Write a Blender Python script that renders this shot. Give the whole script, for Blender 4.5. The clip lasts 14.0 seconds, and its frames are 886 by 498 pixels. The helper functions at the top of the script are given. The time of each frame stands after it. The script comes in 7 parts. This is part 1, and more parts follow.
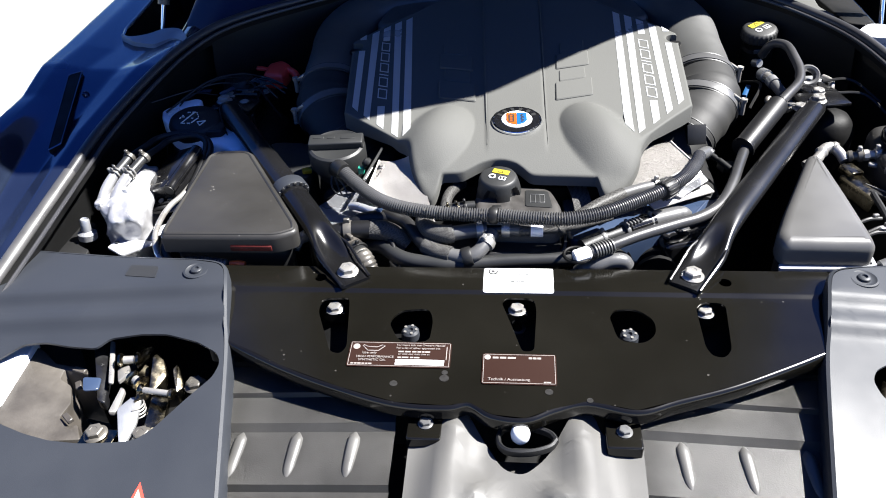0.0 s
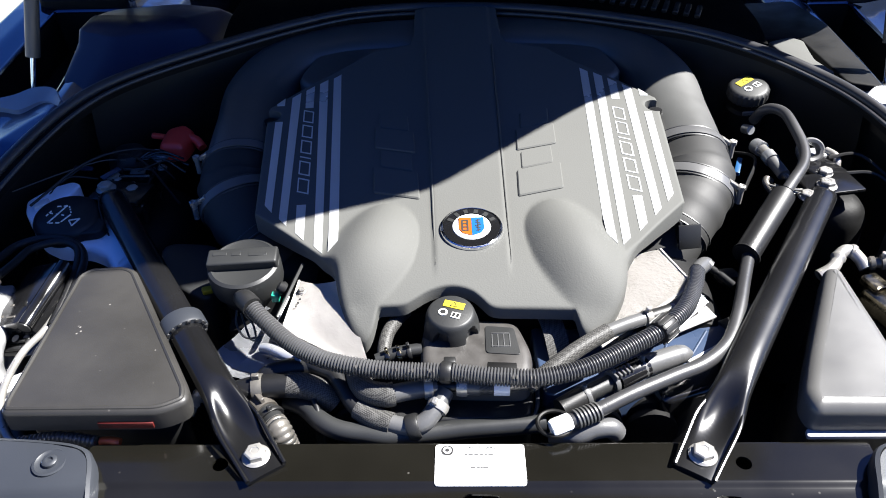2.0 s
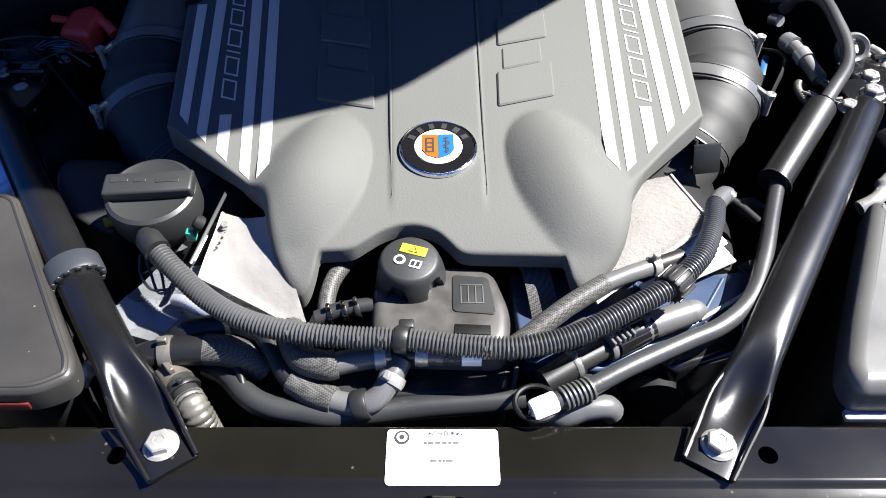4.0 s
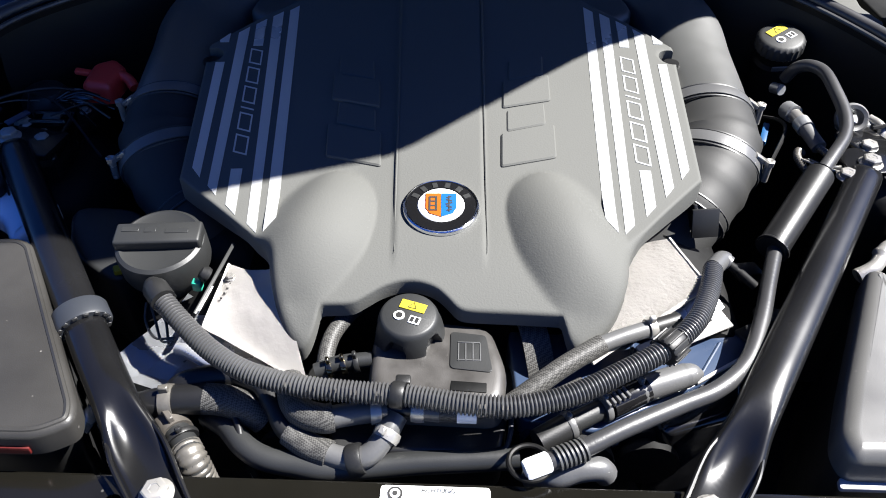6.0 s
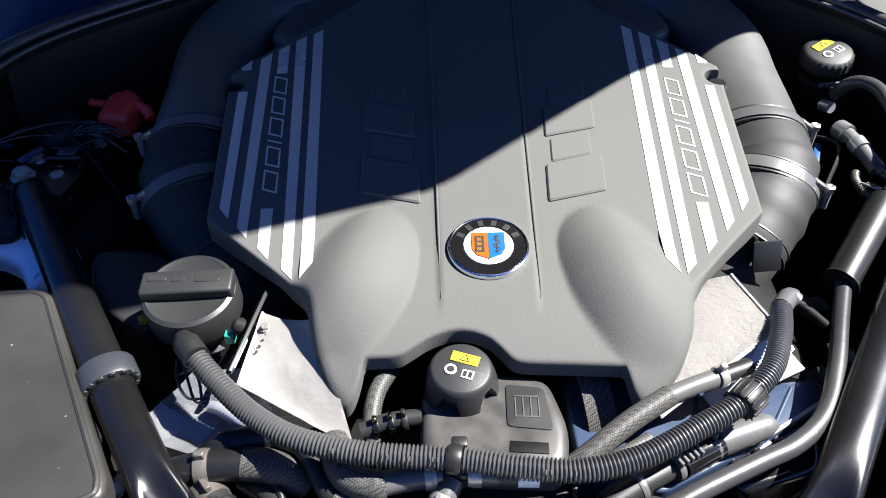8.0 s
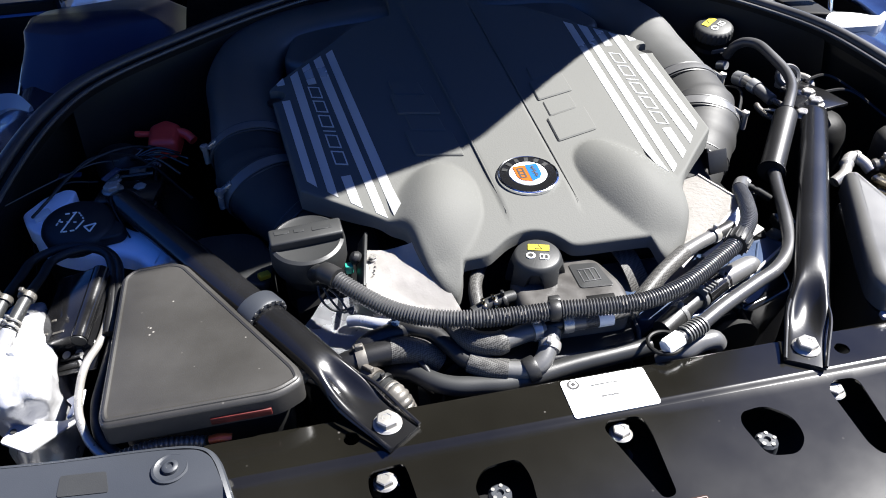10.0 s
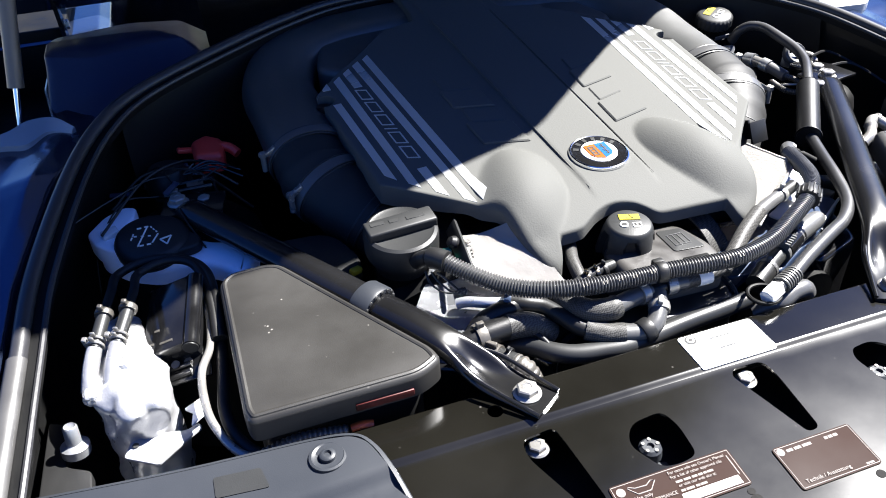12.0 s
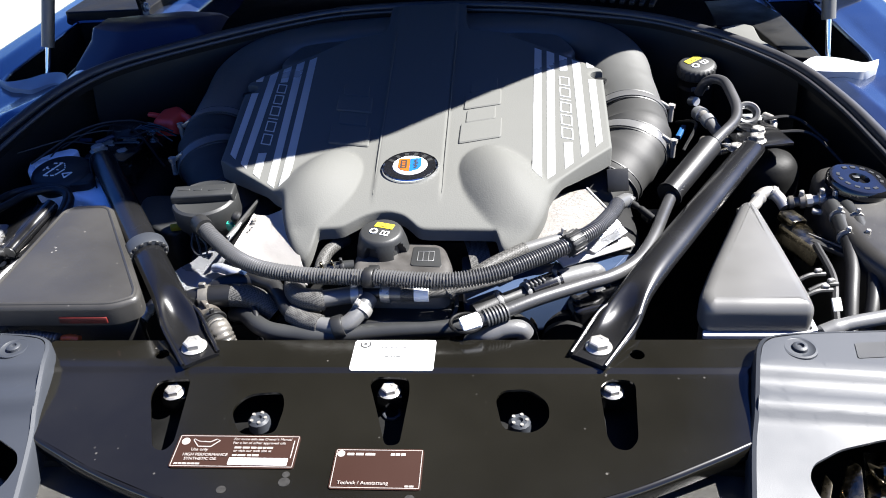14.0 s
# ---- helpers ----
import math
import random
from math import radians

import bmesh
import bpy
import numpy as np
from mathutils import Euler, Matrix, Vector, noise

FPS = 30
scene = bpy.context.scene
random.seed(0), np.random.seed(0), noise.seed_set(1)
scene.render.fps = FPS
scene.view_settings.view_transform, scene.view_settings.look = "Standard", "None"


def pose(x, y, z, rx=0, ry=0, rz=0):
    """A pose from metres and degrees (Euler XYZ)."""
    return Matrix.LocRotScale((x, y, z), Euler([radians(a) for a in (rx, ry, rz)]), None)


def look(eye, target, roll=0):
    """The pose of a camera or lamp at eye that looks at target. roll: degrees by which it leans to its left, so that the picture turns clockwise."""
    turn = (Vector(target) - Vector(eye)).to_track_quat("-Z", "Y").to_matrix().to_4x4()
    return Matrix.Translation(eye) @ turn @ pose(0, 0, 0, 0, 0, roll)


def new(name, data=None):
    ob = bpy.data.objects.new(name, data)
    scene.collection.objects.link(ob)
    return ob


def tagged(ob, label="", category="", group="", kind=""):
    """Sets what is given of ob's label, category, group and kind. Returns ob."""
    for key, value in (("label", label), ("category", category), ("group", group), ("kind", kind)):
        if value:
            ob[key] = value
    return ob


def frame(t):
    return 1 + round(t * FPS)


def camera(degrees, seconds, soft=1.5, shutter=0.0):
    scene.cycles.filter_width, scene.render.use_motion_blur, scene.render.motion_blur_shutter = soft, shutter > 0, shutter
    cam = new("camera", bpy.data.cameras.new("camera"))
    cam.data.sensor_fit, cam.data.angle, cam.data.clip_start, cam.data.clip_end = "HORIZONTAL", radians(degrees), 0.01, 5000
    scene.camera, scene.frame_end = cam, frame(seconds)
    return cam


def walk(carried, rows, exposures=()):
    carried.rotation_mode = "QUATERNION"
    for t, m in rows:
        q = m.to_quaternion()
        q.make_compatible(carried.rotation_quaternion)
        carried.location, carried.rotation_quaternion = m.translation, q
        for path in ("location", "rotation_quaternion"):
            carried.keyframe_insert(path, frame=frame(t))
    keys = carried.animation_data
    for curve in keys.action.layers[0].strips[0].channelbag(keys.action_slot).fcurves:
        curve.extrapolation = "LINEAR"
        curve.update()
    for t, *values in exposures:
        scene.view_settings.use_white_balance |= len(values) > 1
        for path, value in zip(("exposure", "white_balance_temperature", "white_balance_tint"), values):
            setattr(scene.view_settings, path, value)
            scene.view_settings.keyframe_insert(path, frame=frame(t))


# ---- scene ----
cam = camera(59.8, 14.0, 1.0)
PATH = [
    (0, (-0.001, -0.858, 1.517), (-0.19, 0.752, 0.346), -3.4),
    (0.5, (-0.003, -0.793, 1.531), (-0.077, 0.81, 0.338), -1.2),
    (1, (0.05, -0.73, 1.54), (-0.073, 0.851, 0.322), -2.4),
    (1.5, (0.041, -0.657, 1.532), (0.061, 0.955, 0.349), 0.2),
    (2, (-0.014, -0.527, 1.532), (-0.065, 1.064, 0.321), -1.7),
    (2.5, (-0.042, -0.39, 1.498), (-0.065, 1.13, 0.198), -0.9),
    (3, (-0.03, -0.341, 1.451), (-0.061, 1.073, 0.036), -1.2),
    (3.2, (-0.023, -0.338, 1.446), (-0.015, 1.04, -0.003), -0.2),
    (5.3, (0.028, -0.354, 1.453), (0.0, 1.063, 0.042), -0.1),
    (5.5, (0.026, -0.356, 1.453), (0.005, 1.069, 0.05), -0.0),
    (6, (0.016, -0.346, 1.464), (-0.02, 1.131, 0.116), 0.5),
    (6.5, (-0.015, -0.312, 1.452), (-0.076, 1.168, 0.109), 0.2),
    (7, (-0.036, -0.284, 1.45), (-0.105, 1.194, 0.105), 1.0),
    (7.2, (-0.025, -0.277, 1.449), (-0.094, 1.201, 0.103), 0.2),
    (9.3, (-0.141, -0.348, 1.473), (-0.093, 1.225, 0.238), -2.0),
    (9.5, (-0.18, -0.422, 1.464), (-0.06, 1.165, 0.253), -2.7),
    (10, (-0.274, -0.535, 1.483), (0.018, 1.028, 0.271), -2.1),
    (10.5, (-0.356, -0.537, 1.45), (0.084, 1.001, 0.249), -1.4),
    (11, (-0.461, -0.501, 1.435), (0.008, 1.021, 0.226), -3.0),
    (11.5, (-0.49, -0.508, 1.44), (0.017, 1.023, 0.258), -2.6),
    (12, (-0.489, -0.526, 1.449), (0.001, 1.034, 0.297), -3.1),
    (12.5, (-0.387, -0.59, 1.458), (-0.024, 1.029, 0.341), -3.6),
    (13, (-0.127, -0.74, 1.463), (-0.04, 0.926, 0.361), -1.3),
    (13.5, (0.027, -0.694, 1.441), (0.053, 0.962, 0.32), -1.3),
    (14, (0.14, -0.699, 1.429), (-0.034, 0.985, 0.364), -3.8),
]
EXPOSURE = [(0, 2.40), (1.5, 2.51), (3, 2.59), (5.5, 2.43), (6.5, 2.41), (9.5, 2.52), (10.5, 2.62), (11.5, 2.69), (13, 2.76), (14, 2.79)]
walk(cam, [(t, look(eye, target, roll)) for t, eye, target, roll in PATH], EXPOSURE)

# ---- light: clear sky, sun high over the car's one side ----
SUN = Vector((0.775, 0.14, 1.03)).normalized()
world = bpy.data.worlds.new("clear_sky")
world.use_nodes = True
scene.world = world
sky = world.node_tree.nodes.new("ShaderNodeTexSky")
sky.sky_type = "NISHITA"
sky.sun_disc = False
sky.ozone_density, sky.dust_density, sky.air_density = 5.0, 0.3, 1.0
sky.sun_elevation = math.asin(SUN.z)
sky.sun_rotation = math.atan2(SUN.x, SUN.y)
world.node_tree.nodes["Background"].inputs["Strength"].default_value = 0.05
deep = world.node_tree.nodes.new("ShaderNodeHueSaturation")
deep.inputs["Hue"].default_value, deep.inputs["Saturation"].default_value, deep.inputs["Value"].default_value = 0.522, 1.3, 0.65
world.node_tree.links.new(sky.outputs[0], deep.inputs["Color"])
world.node_tree.links.new(deep.outputs[0], world.node_tree.nodes["Background"].inputs["Color"])
sun_data = bpy.data.lights.new("sun", "SUN")
sun_data.energy, sun_data.angle, sun_data.color = 5.0, radians(0.5), (1.0, 0.98, 0.955)
sun = new("sun", sun_data)
sun.matrix_world = look(SUN * 6, (0, 0, 0))


# ---- materials ----
def surf(name, base, rough, metal=0.0, var=0.2, scale=6.0, bump=0.15, grain=350.0, coat=0.0, dust=0.0, rvar=0.12, dist=0.0006, weave=None, spec=0.5):
    """A procedural surface: base colour with large stains and fine grain, relief, and pale dust specks."""
    m = bpy.data.materials.new(name)
    m.use_nodes = True
    nt = m.node_tree
    b = nt.nodes["Principled BSDF"]
    N, L = nt.nodes.new, nt.links.new
    tc = N("ShaderNodeTexCoord")
    big = N("ShaderNodeTexNoise")
    big.inputs["Scale"].default_value, big.inputs["Detail"].default_value = scale, 5
    L(tc.outputs["Object"], big.inputs["Vector"])
    ramp = N("ShaderNodeMapRange")
    ramp.inputs["From Min"].default_value, ramp.inputs["From Max"].default_value = 0.3, 0.7
    ramp.inputs["To Min"].default_value, ramp.inputs["To Max"].default_value = 1 - var, 1 + var
    L(big.outputs["Fac"], ramp.inputs["Value"])
    mul = N("ShaderNodeMix")
    mul.data_type, mul.blend_type = "RGBA", "MULTIPLY"
    mul.inputs["Factor"].default_value = 1
    mul.inputs["A"].default_value = (*base, 1)
    L(ramp.outputs["Result"], mul.inputs["B"])
    colour = mul.outputs["Result"]
    fine = N("ShaderNodeTexNoise")
    fine.inputs["Scale"].default_value, fine.inputs["Detail"].default_value = grain, 3
    L(tc.outputs["Object"], fine.inputs["Vector"])
    if dust > 0:
        specks = N("ShaderNodeTexVoronoi")
        specks.inputs["Scale"].default_value = 95
        L(tc.outputs["Object"], specks.inputs["Vector"])
        cut = N("ShaderNodeMapRange")
        cut.inputs["From Min"].default_value, cut.inputs["From Max"].default_value = 0.16, 0.08
        cut.inputs["To Min"].default_value, cut.inputs["To Max"].default_value = 0, 1
        L(specks.outputs["Distance"], cut.inputs["Value"])
        some = N("ShaderNodeTexNoise")
        some.inputs["Scale"].default_value = 33
        L(tc.outputs["Object"], some.inputs["Vector"])
        sel = N("ShaderNodeMapRange")
        sel.inputs["From Min"].default_value, sel.inputs["From Max"].default_value = 0.6, 0.72
        sel.inputs["To Max"].default_value = dust
        L(some.outputs["Fac"], sel.inputs["Value"])
        both = N("ShaderNodeMath")
        both.operation = "MULTIPLY"
        L(cut.outputs["Result"], both.inputs[0])
        L(sel.outputs["Result"], both.inputs[1])
        dmix = N("ShaderNodeMix")
        dmix.data_type = "RGBA"
        dmix.inputs["B"].default_value = (0.35, 0.33, 0.3, 1)
        L(both.outputs[0], dmix.inputs["Factor"])
        L(colour, dmix.inputs["A"])
        colour = dmix.outputs["Result"]
    L(colour, b.inputs["Base Color"])
    rr = N("ShaderNodeMapRange")
    rr.inputs["From Min"].default_value, rr.inputs["From Max"].default_value = 0.3, 0.7
    rr.inputs["To Min"].default_value, rr.inputs["To Max"].default_value = max(0.02, rough - rvar), min(1, rough + rvar)
    L(big.outputs["Fac"], rr.inputs["Value"])
    L(rr.outputs["Result"], b.inputs["Roughness"])
    b.inputs["Metallic"].default_value = metal
    b.inputs["Specular IOR Level"].default_value = spec
    if coat:
        b.inputs["Coat Weight"].default_value, b.inputs["Coat Roughness"].default_value = coat, 0.06
    if bump:
        bp = N("ShaderNodeBump")
        bp.inputs["Strength"].default_value, bp.inputs["Distance"].default_value = bump, dist
        L(fine.outputs["Fac"], bp.inputs["Height"])
        if weave:
            turn = N("ShaderNodeMapping")
            turn.inputs["Rotation"].default_value = (0.6, 0.5, 0.7)
            L(tc.outputs["Object"], turn.inputs["Vector"])
            ck = N("ShaderNodeTexChecker")
            ck.inputs["Scale"].default_value = weave
            L(turn.outputs["Vector"], ck.inputs["Vector"])
            L(ck.outputs["Fac"], bp.inputs["Height"])
            dark = N("ShaderNodeMix")
            dark.data_type, dark.blend_type = "RGBA", "MULTIPLY"
            dark.inputs["Factor"].default_value = 1
            shade = N("ShaderNodeMapRange")
            shade.inputs["To Min"].default_value = 0.35
            L(ck.outputs["Fac"], shade.inputs["Value"])
            L(colour, dark.inputs["A"])
            L(shade.outputs["Result"], dark.inputs["B"])
            L(dark.outputs["Result"], b.inputs["Base Color"])
        L(bp.outputs["Normal"], b.inputs["Normal"])
    return m


LACQUER = surf("black_lacquered_steel", (0.0042, 0.0039, 0.0030), 0.145, var=0.25, bump=0.015, grain=120, dust=0.13, rvar=0.03, spec=0.5)
BRACE = surf("black_enamel", (0.0045, 0.0045, 0.0048), 0.24, var=0.2, bump=0.04, grain=90, rvar=0.05)
COVER = surf("soft_grey_plastic", (0.0635, 0.064, 0.0595), 0.72, var=0.06, scale=4, bump=0.45, grain=480, rvar=0.05, dist=0.0005, spec=0.2)
STRIPE = surf("silver_print", (0.6, 0.61, 0.61), 0.36, var=0.05, bump=0.08, grain=700, metal=0.6)
BLACKP = surf("black_plastic", (0.009091, 0.009091, 0.009091), 0.45, var=0.25, bump=0.2, grain=700, spec=0.35)
DUCTP = surf("satin_dark_plastic", (0.044, 0.0445, 0.0425), 0.46, var=0.08, bump=0.2, grain=600, spec=0.75)
DUCTH = surf("grooved_black_rubber", (0.019, 0.019, 0.0184), 0.62, var=0.15, bump=0.15, grain=600, spec=0.25)
BOXP = surf("dusty_black_plastic", (0.0190, 0.0181, 0.0166), 0.44, var=0.15, scale=9, bump=0.2, grain=800, dust=0.95, spec=0.38)
TRIM = surf("grey_trim_plastic", (0.019, 0.0213, 0.0258), 0.5, var=0.07, scale=5, bump=0.15, grain=900, spec=0.3)
GUIDE = surf("worn_dark_plastic", (0.055, 0.0535, 0.050), 0.42, var=0.25, scale=14, bump=0.2, grain=600, spec=0.5)
CAPP = surf("moulded_grey_plastic", (0.0145, 0.015, 0.015), 0.45, var=0.12, bump=0.2, grain=700, spec=0.35)
RUBBER = surf("black_rubber", (0.007, 0.007, 0.0073), 0.45, var=0.2, bump=0.2, grain=500, spec=0.3)
RIBBED = surf("grey_corrugated_plastic", (0.042, 0.042, 0.0425), 0.36, var=0.2, bump=0.1, grain=400, spec=0.6)
BRAID = surf("woven_braid", (0.062, 0.0605, 0.057), 0.5, var=0.2, bump=1.0, grain=900, weave=560, dist=0.0016, spec=0.25)
GREYHOSE = surf("grey_hose", (0.062, 0.062, 0.062), 0.4, var=0.2, bump=0.2, grain=400)
ZINC = surf("zinc_plated_steel", (0.29, 0.28, 0.26), 0.32, metal=0.6, var=0.15, scale=40, bump=0.15, grain=500)
CAST = surf("cast_aluminium", (0.345, 0.3525, 0.36), 0.38, metal=0.75, var=0.15, scale=20, bump=0.4, grain=260)
FOIL = surf("pale_heat_shield", (0.235, 0.222, 0.205), 0.75, metal=0.0, var=0.06, scale=14, bump=0.9, grain=170, dist=0.0016)
WHITEP = surf("white_plastic", (0.629, 0.6375, 0.646), 0.4, var=0.08, bump=0.1, grain=300)
PALEB = surf("milky_plastic", (0.86, 0.91, 0.96), 0.35, var=0.1, bump=0.1, grain=300)
PIPE = surf("dark_pipe_rubber", (0.024, 0.024, 0.025), 0.4, var=0.25, bump=0.25, grain=260, spec=0.45)
SHINE = surf("black_enamel_gloss", (0.004545, 0.004545, 0.005), 0.2, var=0.05, bump=0.0, coat=0.5)
PAINT = surf("dark_blue_paint", (0.038, 0.057, 0.114), 0.16, metal=0.85, var=0.1, bump=0.0, coat=0.4)
SHEETW = surf("white_coated_sheet", (0.37, 0.352, 0.332), 0.6, var=0.08, scale=14, bump=0.3, grain=160, dist=0.0008)
FOILW = surf("crumpled_white_foil", (0.36, 0.36, 0.365), 0.34, metal=0.55, var=0.15, scale=30, bump=0.4, grain=90, dist=0.002)
# black gloss parts whose sky reflection is painted in as a blue base
NAVY = surf("sky_tinted_black_plastic", (0.020, 0.032, 0.060), 0.3, var=0.2, bump=0.05)
# black cowl plastic; the sky it reflects is mixed into the base as blue
COWLB = surf("sky_tinted_black_moulding", (0.010, 0.018, 0.046), 0.45, var=0.2, bump=0.1, spec=0.25)
AGED = surf("aged_bright_metal", (0.085, 0.079, 0.069), 0.36, metal=0.35, var=0.25, scale=40, bump=0.2)
FLANGE = surf("worn_grey_flange", (0.045, 0.044, 0.043), 0.4, var=0.2, scale=20, bump=0.1)
PALEG = surf("pale_grey_moulding", (0.255, 0.2592, 0.2677), 0.45, var=0.08, bump=0.1, grain=400)
# lighter copy of BOXP: the sun on the right lid is put into its base
BOXR = surf("sunlit_black_plastic", (0.066, 0.065, 0.062), 0.4, var=0.06, scale=9, bump=0.15, grain=800, dust=0.2)
TANKP = surf("weathered_black_plastic", (0.032, 0.030, 0.028), 0.4, var=0.3, scale=30, bump=0.2, grain=700, dust=0.35)
DARK = surf("near_black", (0.0028, 0.0028, 0.0028), 0.6, var=0.3, scale=18, bump=0.3, grain=200, spec=0.15)
SEALR = surf("sealing_rubber", (0.020, 0.020, 0.022), 0.38, var=0.2, bump=0.2, grain=400)
PAPER = surf("white_label", (0.55, 0.55, 0.54), 0.5, var=0.03, bump=0.0, spec=0.2)
BROWN = surf("brown_label", (0.018, 0.009, 0.007), 0.5, var=0.08, bump=0.0, spec=0.04)
PRINT = surf("pale_print", (0.2, 0.18, 0.168), 0.5, var=0.05, bump=0.0, spec=0.05)
INK = surf("black_ink", (0.01364, 0.01364, 0.01364), 0.5, var=0.05, bump=0.0)
YELLOW = surf("yellow_label", (0.3, 0.24, 0.018), 0.45, var=0.05, bump=0.0, spec=0.2)
RED = surf("red_plastic", (0.9, 0.06, 0.04), 0.4, var=0.1, bump=0.15, grain=500)
ORANGE = surf("orange_plastic", (0.50, 0.075, 0.016), 0.45, var=0.1, bump=0.1)
DULLRED = surf("dull_red_film", (0.055, 0.005, 0.004), 0.5, var=0.5, scale=60, bump=0.1, spec=0.3)
EORANGE = surf("orange_enamel", (0.26, 0.058, 0.006), 0.3, var=0.05, bump=0.0, coat=0.15)
EBLUE = surf("blue_enamel", (0.006, 0.066, 0.22), 0.3, var=0.05, bump=0.0, coat=0.15)
CHROME = surf("chrome", (0.85, 0.86, 0.88), 0.1, metal=1.0, var=0.05, bump=0.0, rvar=0.04)
BLUEP = surf("blue_clip_plastic", (0.006, 0.045, 0.12), 0.4, var=0.1, bump=0.1)
GREENP = surf("green_plastic", (0.014, 0.21, 0.14), 0.4, var=0.1, bump=0.1)
BRASS = surf("oily_yellow_steel", (0.16, 0.14, 0.10), 0.22, metal=1.0, var=0.35, scale=60, bump=0.3)
HOUSE = surf("light_grey_plastic", (0.068, 0.0667, 0.063), 0.5, var=0.1, scale=9, bump=0.15, grain=700, spec=0.3)
LAMPB = surf("grey_brown_moulding", (0.043, 0.038, 0.032), 0.5, var=0.3, scale=24, bump=0.3, grain=300)
CONCRETE = surf("sunlit_concrete", (0.19, 0.185, 0.175), 0.85, var=0.1, scale=1.2, bump=0.3, grain=60, dist=0.003)
ALLOY = surf("bright_pressed_aluminium", (0.40, 0.41, 0.43), 0.33, metal=0.65, var=0.12, scale=25, bump=0.15, grain=160)
GLOSSB = surf("glossy_black_moulding", (0.006, 0.006, 0.0065), 0.16, var=0.3, scale=30, bump=0.1, grain=300)
SPOT = surf("dried_water_spot", (0.016, 0.0155, 0.015), 0.8, var=0.3, scale=300, bump=0.0, spec=0.05)
GLASS = surf("dark_glass", (0.01, 0.012, 0.014), 0.06, var=0.05, bump=0.0)

# ---- building helpers ----
WORLD = {}


def thing(name, loc, label, category, group="", kind=""):
    """An Empty at a thing's base, for its parts."""
    e = new(name)
    e.location = loc
    e.empty_display_size = 0.02
    WORLD[e] = Matrix.Translation(loc)
    return tagged(e, label, category, group, kind)


def part(name, bm, material, parent=None, label="", angle=38):
    """Link a bmesh, in world coordinates, as one mesh object under its thing or part."""
    bmesh.ops.recalc_face_normals(bm, faces=bm.faces)
    me = bpy.data.meshes.new(name)
    bm.to_mesh(me)
    bm.free()
    me.materials.append(material)
    for p in me.polygons:
        p.use_smooth = True
    me.set_sharp_from_angle(angle=radians(angle))
    ob = new(name, me)
    WORLD[ob] = Matrix.Identity(4)
    if parent is not None:
        ob.parent = parent
        ob.matrix_parent_inverse = WORLD[parent].inverted()
    if label:
        ob["label"] = label
    return ob


def solo(name, bm, material, label, category, group="", kind=""):
    return tagged(part(name, bm, material), label, category, group, kind)


def curve_points(pts, n=8):
    """A smooth line through the points."""
    p = [Vector(q) for q in pts]
    if len(p) < 3:
        return [p[0].lerp(p[-1], i / n) for i in range(n + 1)]
    p = [2 * p[0] - p[1]] + p + [2 * p[-1] - p[-2]]
    out = []
    for i in range(1, len(p) - 2):
        a, b, c, d = p[i - 1:i + 3]
        for k in range(n):
            t = k / n
            out.append(0.5 * (2 * b + (c - a) * t + (2 * a - 5 * b + 4 * c - d) * t * t + (3 * b - a - 3 * c + d) * t ** 3))
    out.append(p[-2])
    return out


def rings(bm, loops, caps=True):
    """Skin a row of loops that have equal counts."""
    rows = [[bm.verts.new(p) for p in loop] for loop in loops]
    k = len(rows[0])
    for a, b in zip(rows, rows[1:]):
        for i in range(k):
            bm.faces.new((a[i], a[(i + 1) % k], b[(i + 1) % k], b[i]))
    if caps:
        for r in (rows[0], rows[-1]):
            f = bm.faces.new(r)
            bmesh.ops.triangulate(bm, faces=[f])
    return bm


def frames(p):
    """Moving axes along a line: side and up at each point."""
    out, up = [], None
    for i, q in enumerate(p):
        d = (p[min(i + 1, len(p) - 1)] - p[max(i - 1, 0)]).normalized()
        if up is None:
            up = Vector((0, 0, 1)) if abs(d.z) < 0.9 else Vector((0, 1, 0))
        up = (up - d * up.dot(d)).normalized()
        out.append((d.cross(up), up))
    return out


def tube(bm, pts, r, seg=12, n=8, flat=1.0, raw=False):
    """A round (or flattened) tube along points. r: a number or a function of the share of its length."""
    p = [Vector(q) for q in pts] if raw else curve_points(pts, n)
    f, size, loops = frames(p), len(p) - 1, []
    for i, (q, (s, u)) in enumerate(zip(p, f)):
        w = r(i / size) if callable(r) else r
        loops.append([q + s * w * math.cos(a) + u * w * flat * math.sin(a) for a in (2 * math.pi * k / seg for k in range(seg))])
    return rings(bm, loops)


def ribbed(bm, pts, r, pitch, depth, seg=14):
    """A corrugated tube with rounded ribs."""
    p = curve_points(pts, 40)
    run = [0.0]
    for a, b in zip(p, p[1:]):
        run.append(run[-1] + (b - a).length)
    steps = int(run[-1] / pitch) * 6
    q, j = [], 0
    for i in range(steps + 1):
        d = run[-1] * i / steps
        while j < len(run) - 2 and run[j + 1] < d:
            j += 1
        q.append(p[j].lerp(p[j + 1], (d - run[j]) / max(1e-9, run[j + 1] - run[j])))
    prof = (-0.3, 0.0, 0.0, -0.3, -1.0, -1.0)
    loops = []
    for i, (c, (s, u)) in enumerate(zip(q, frames(q))):
        w = r + depth * prof[i % 6]
        loops.append([c + s * w * math.cos(a) + u * w * math.sin(a) for a in (2 * math.pi * k / seg for k in range(seg))])
    return rings(bm, loops)


def lathe(bm, profile, m=Matrix.Identity(4), seg=32):
    """Turn a profile of (radius, height) about z, then place it by m."""
    loops = [[m @ Vector((r * math.cos(a), r * math.sin(a), z)) for a in (2 * math.pi * k / seg for k in range(seg))] for r, z in profile]
    return rings(bm, loops)


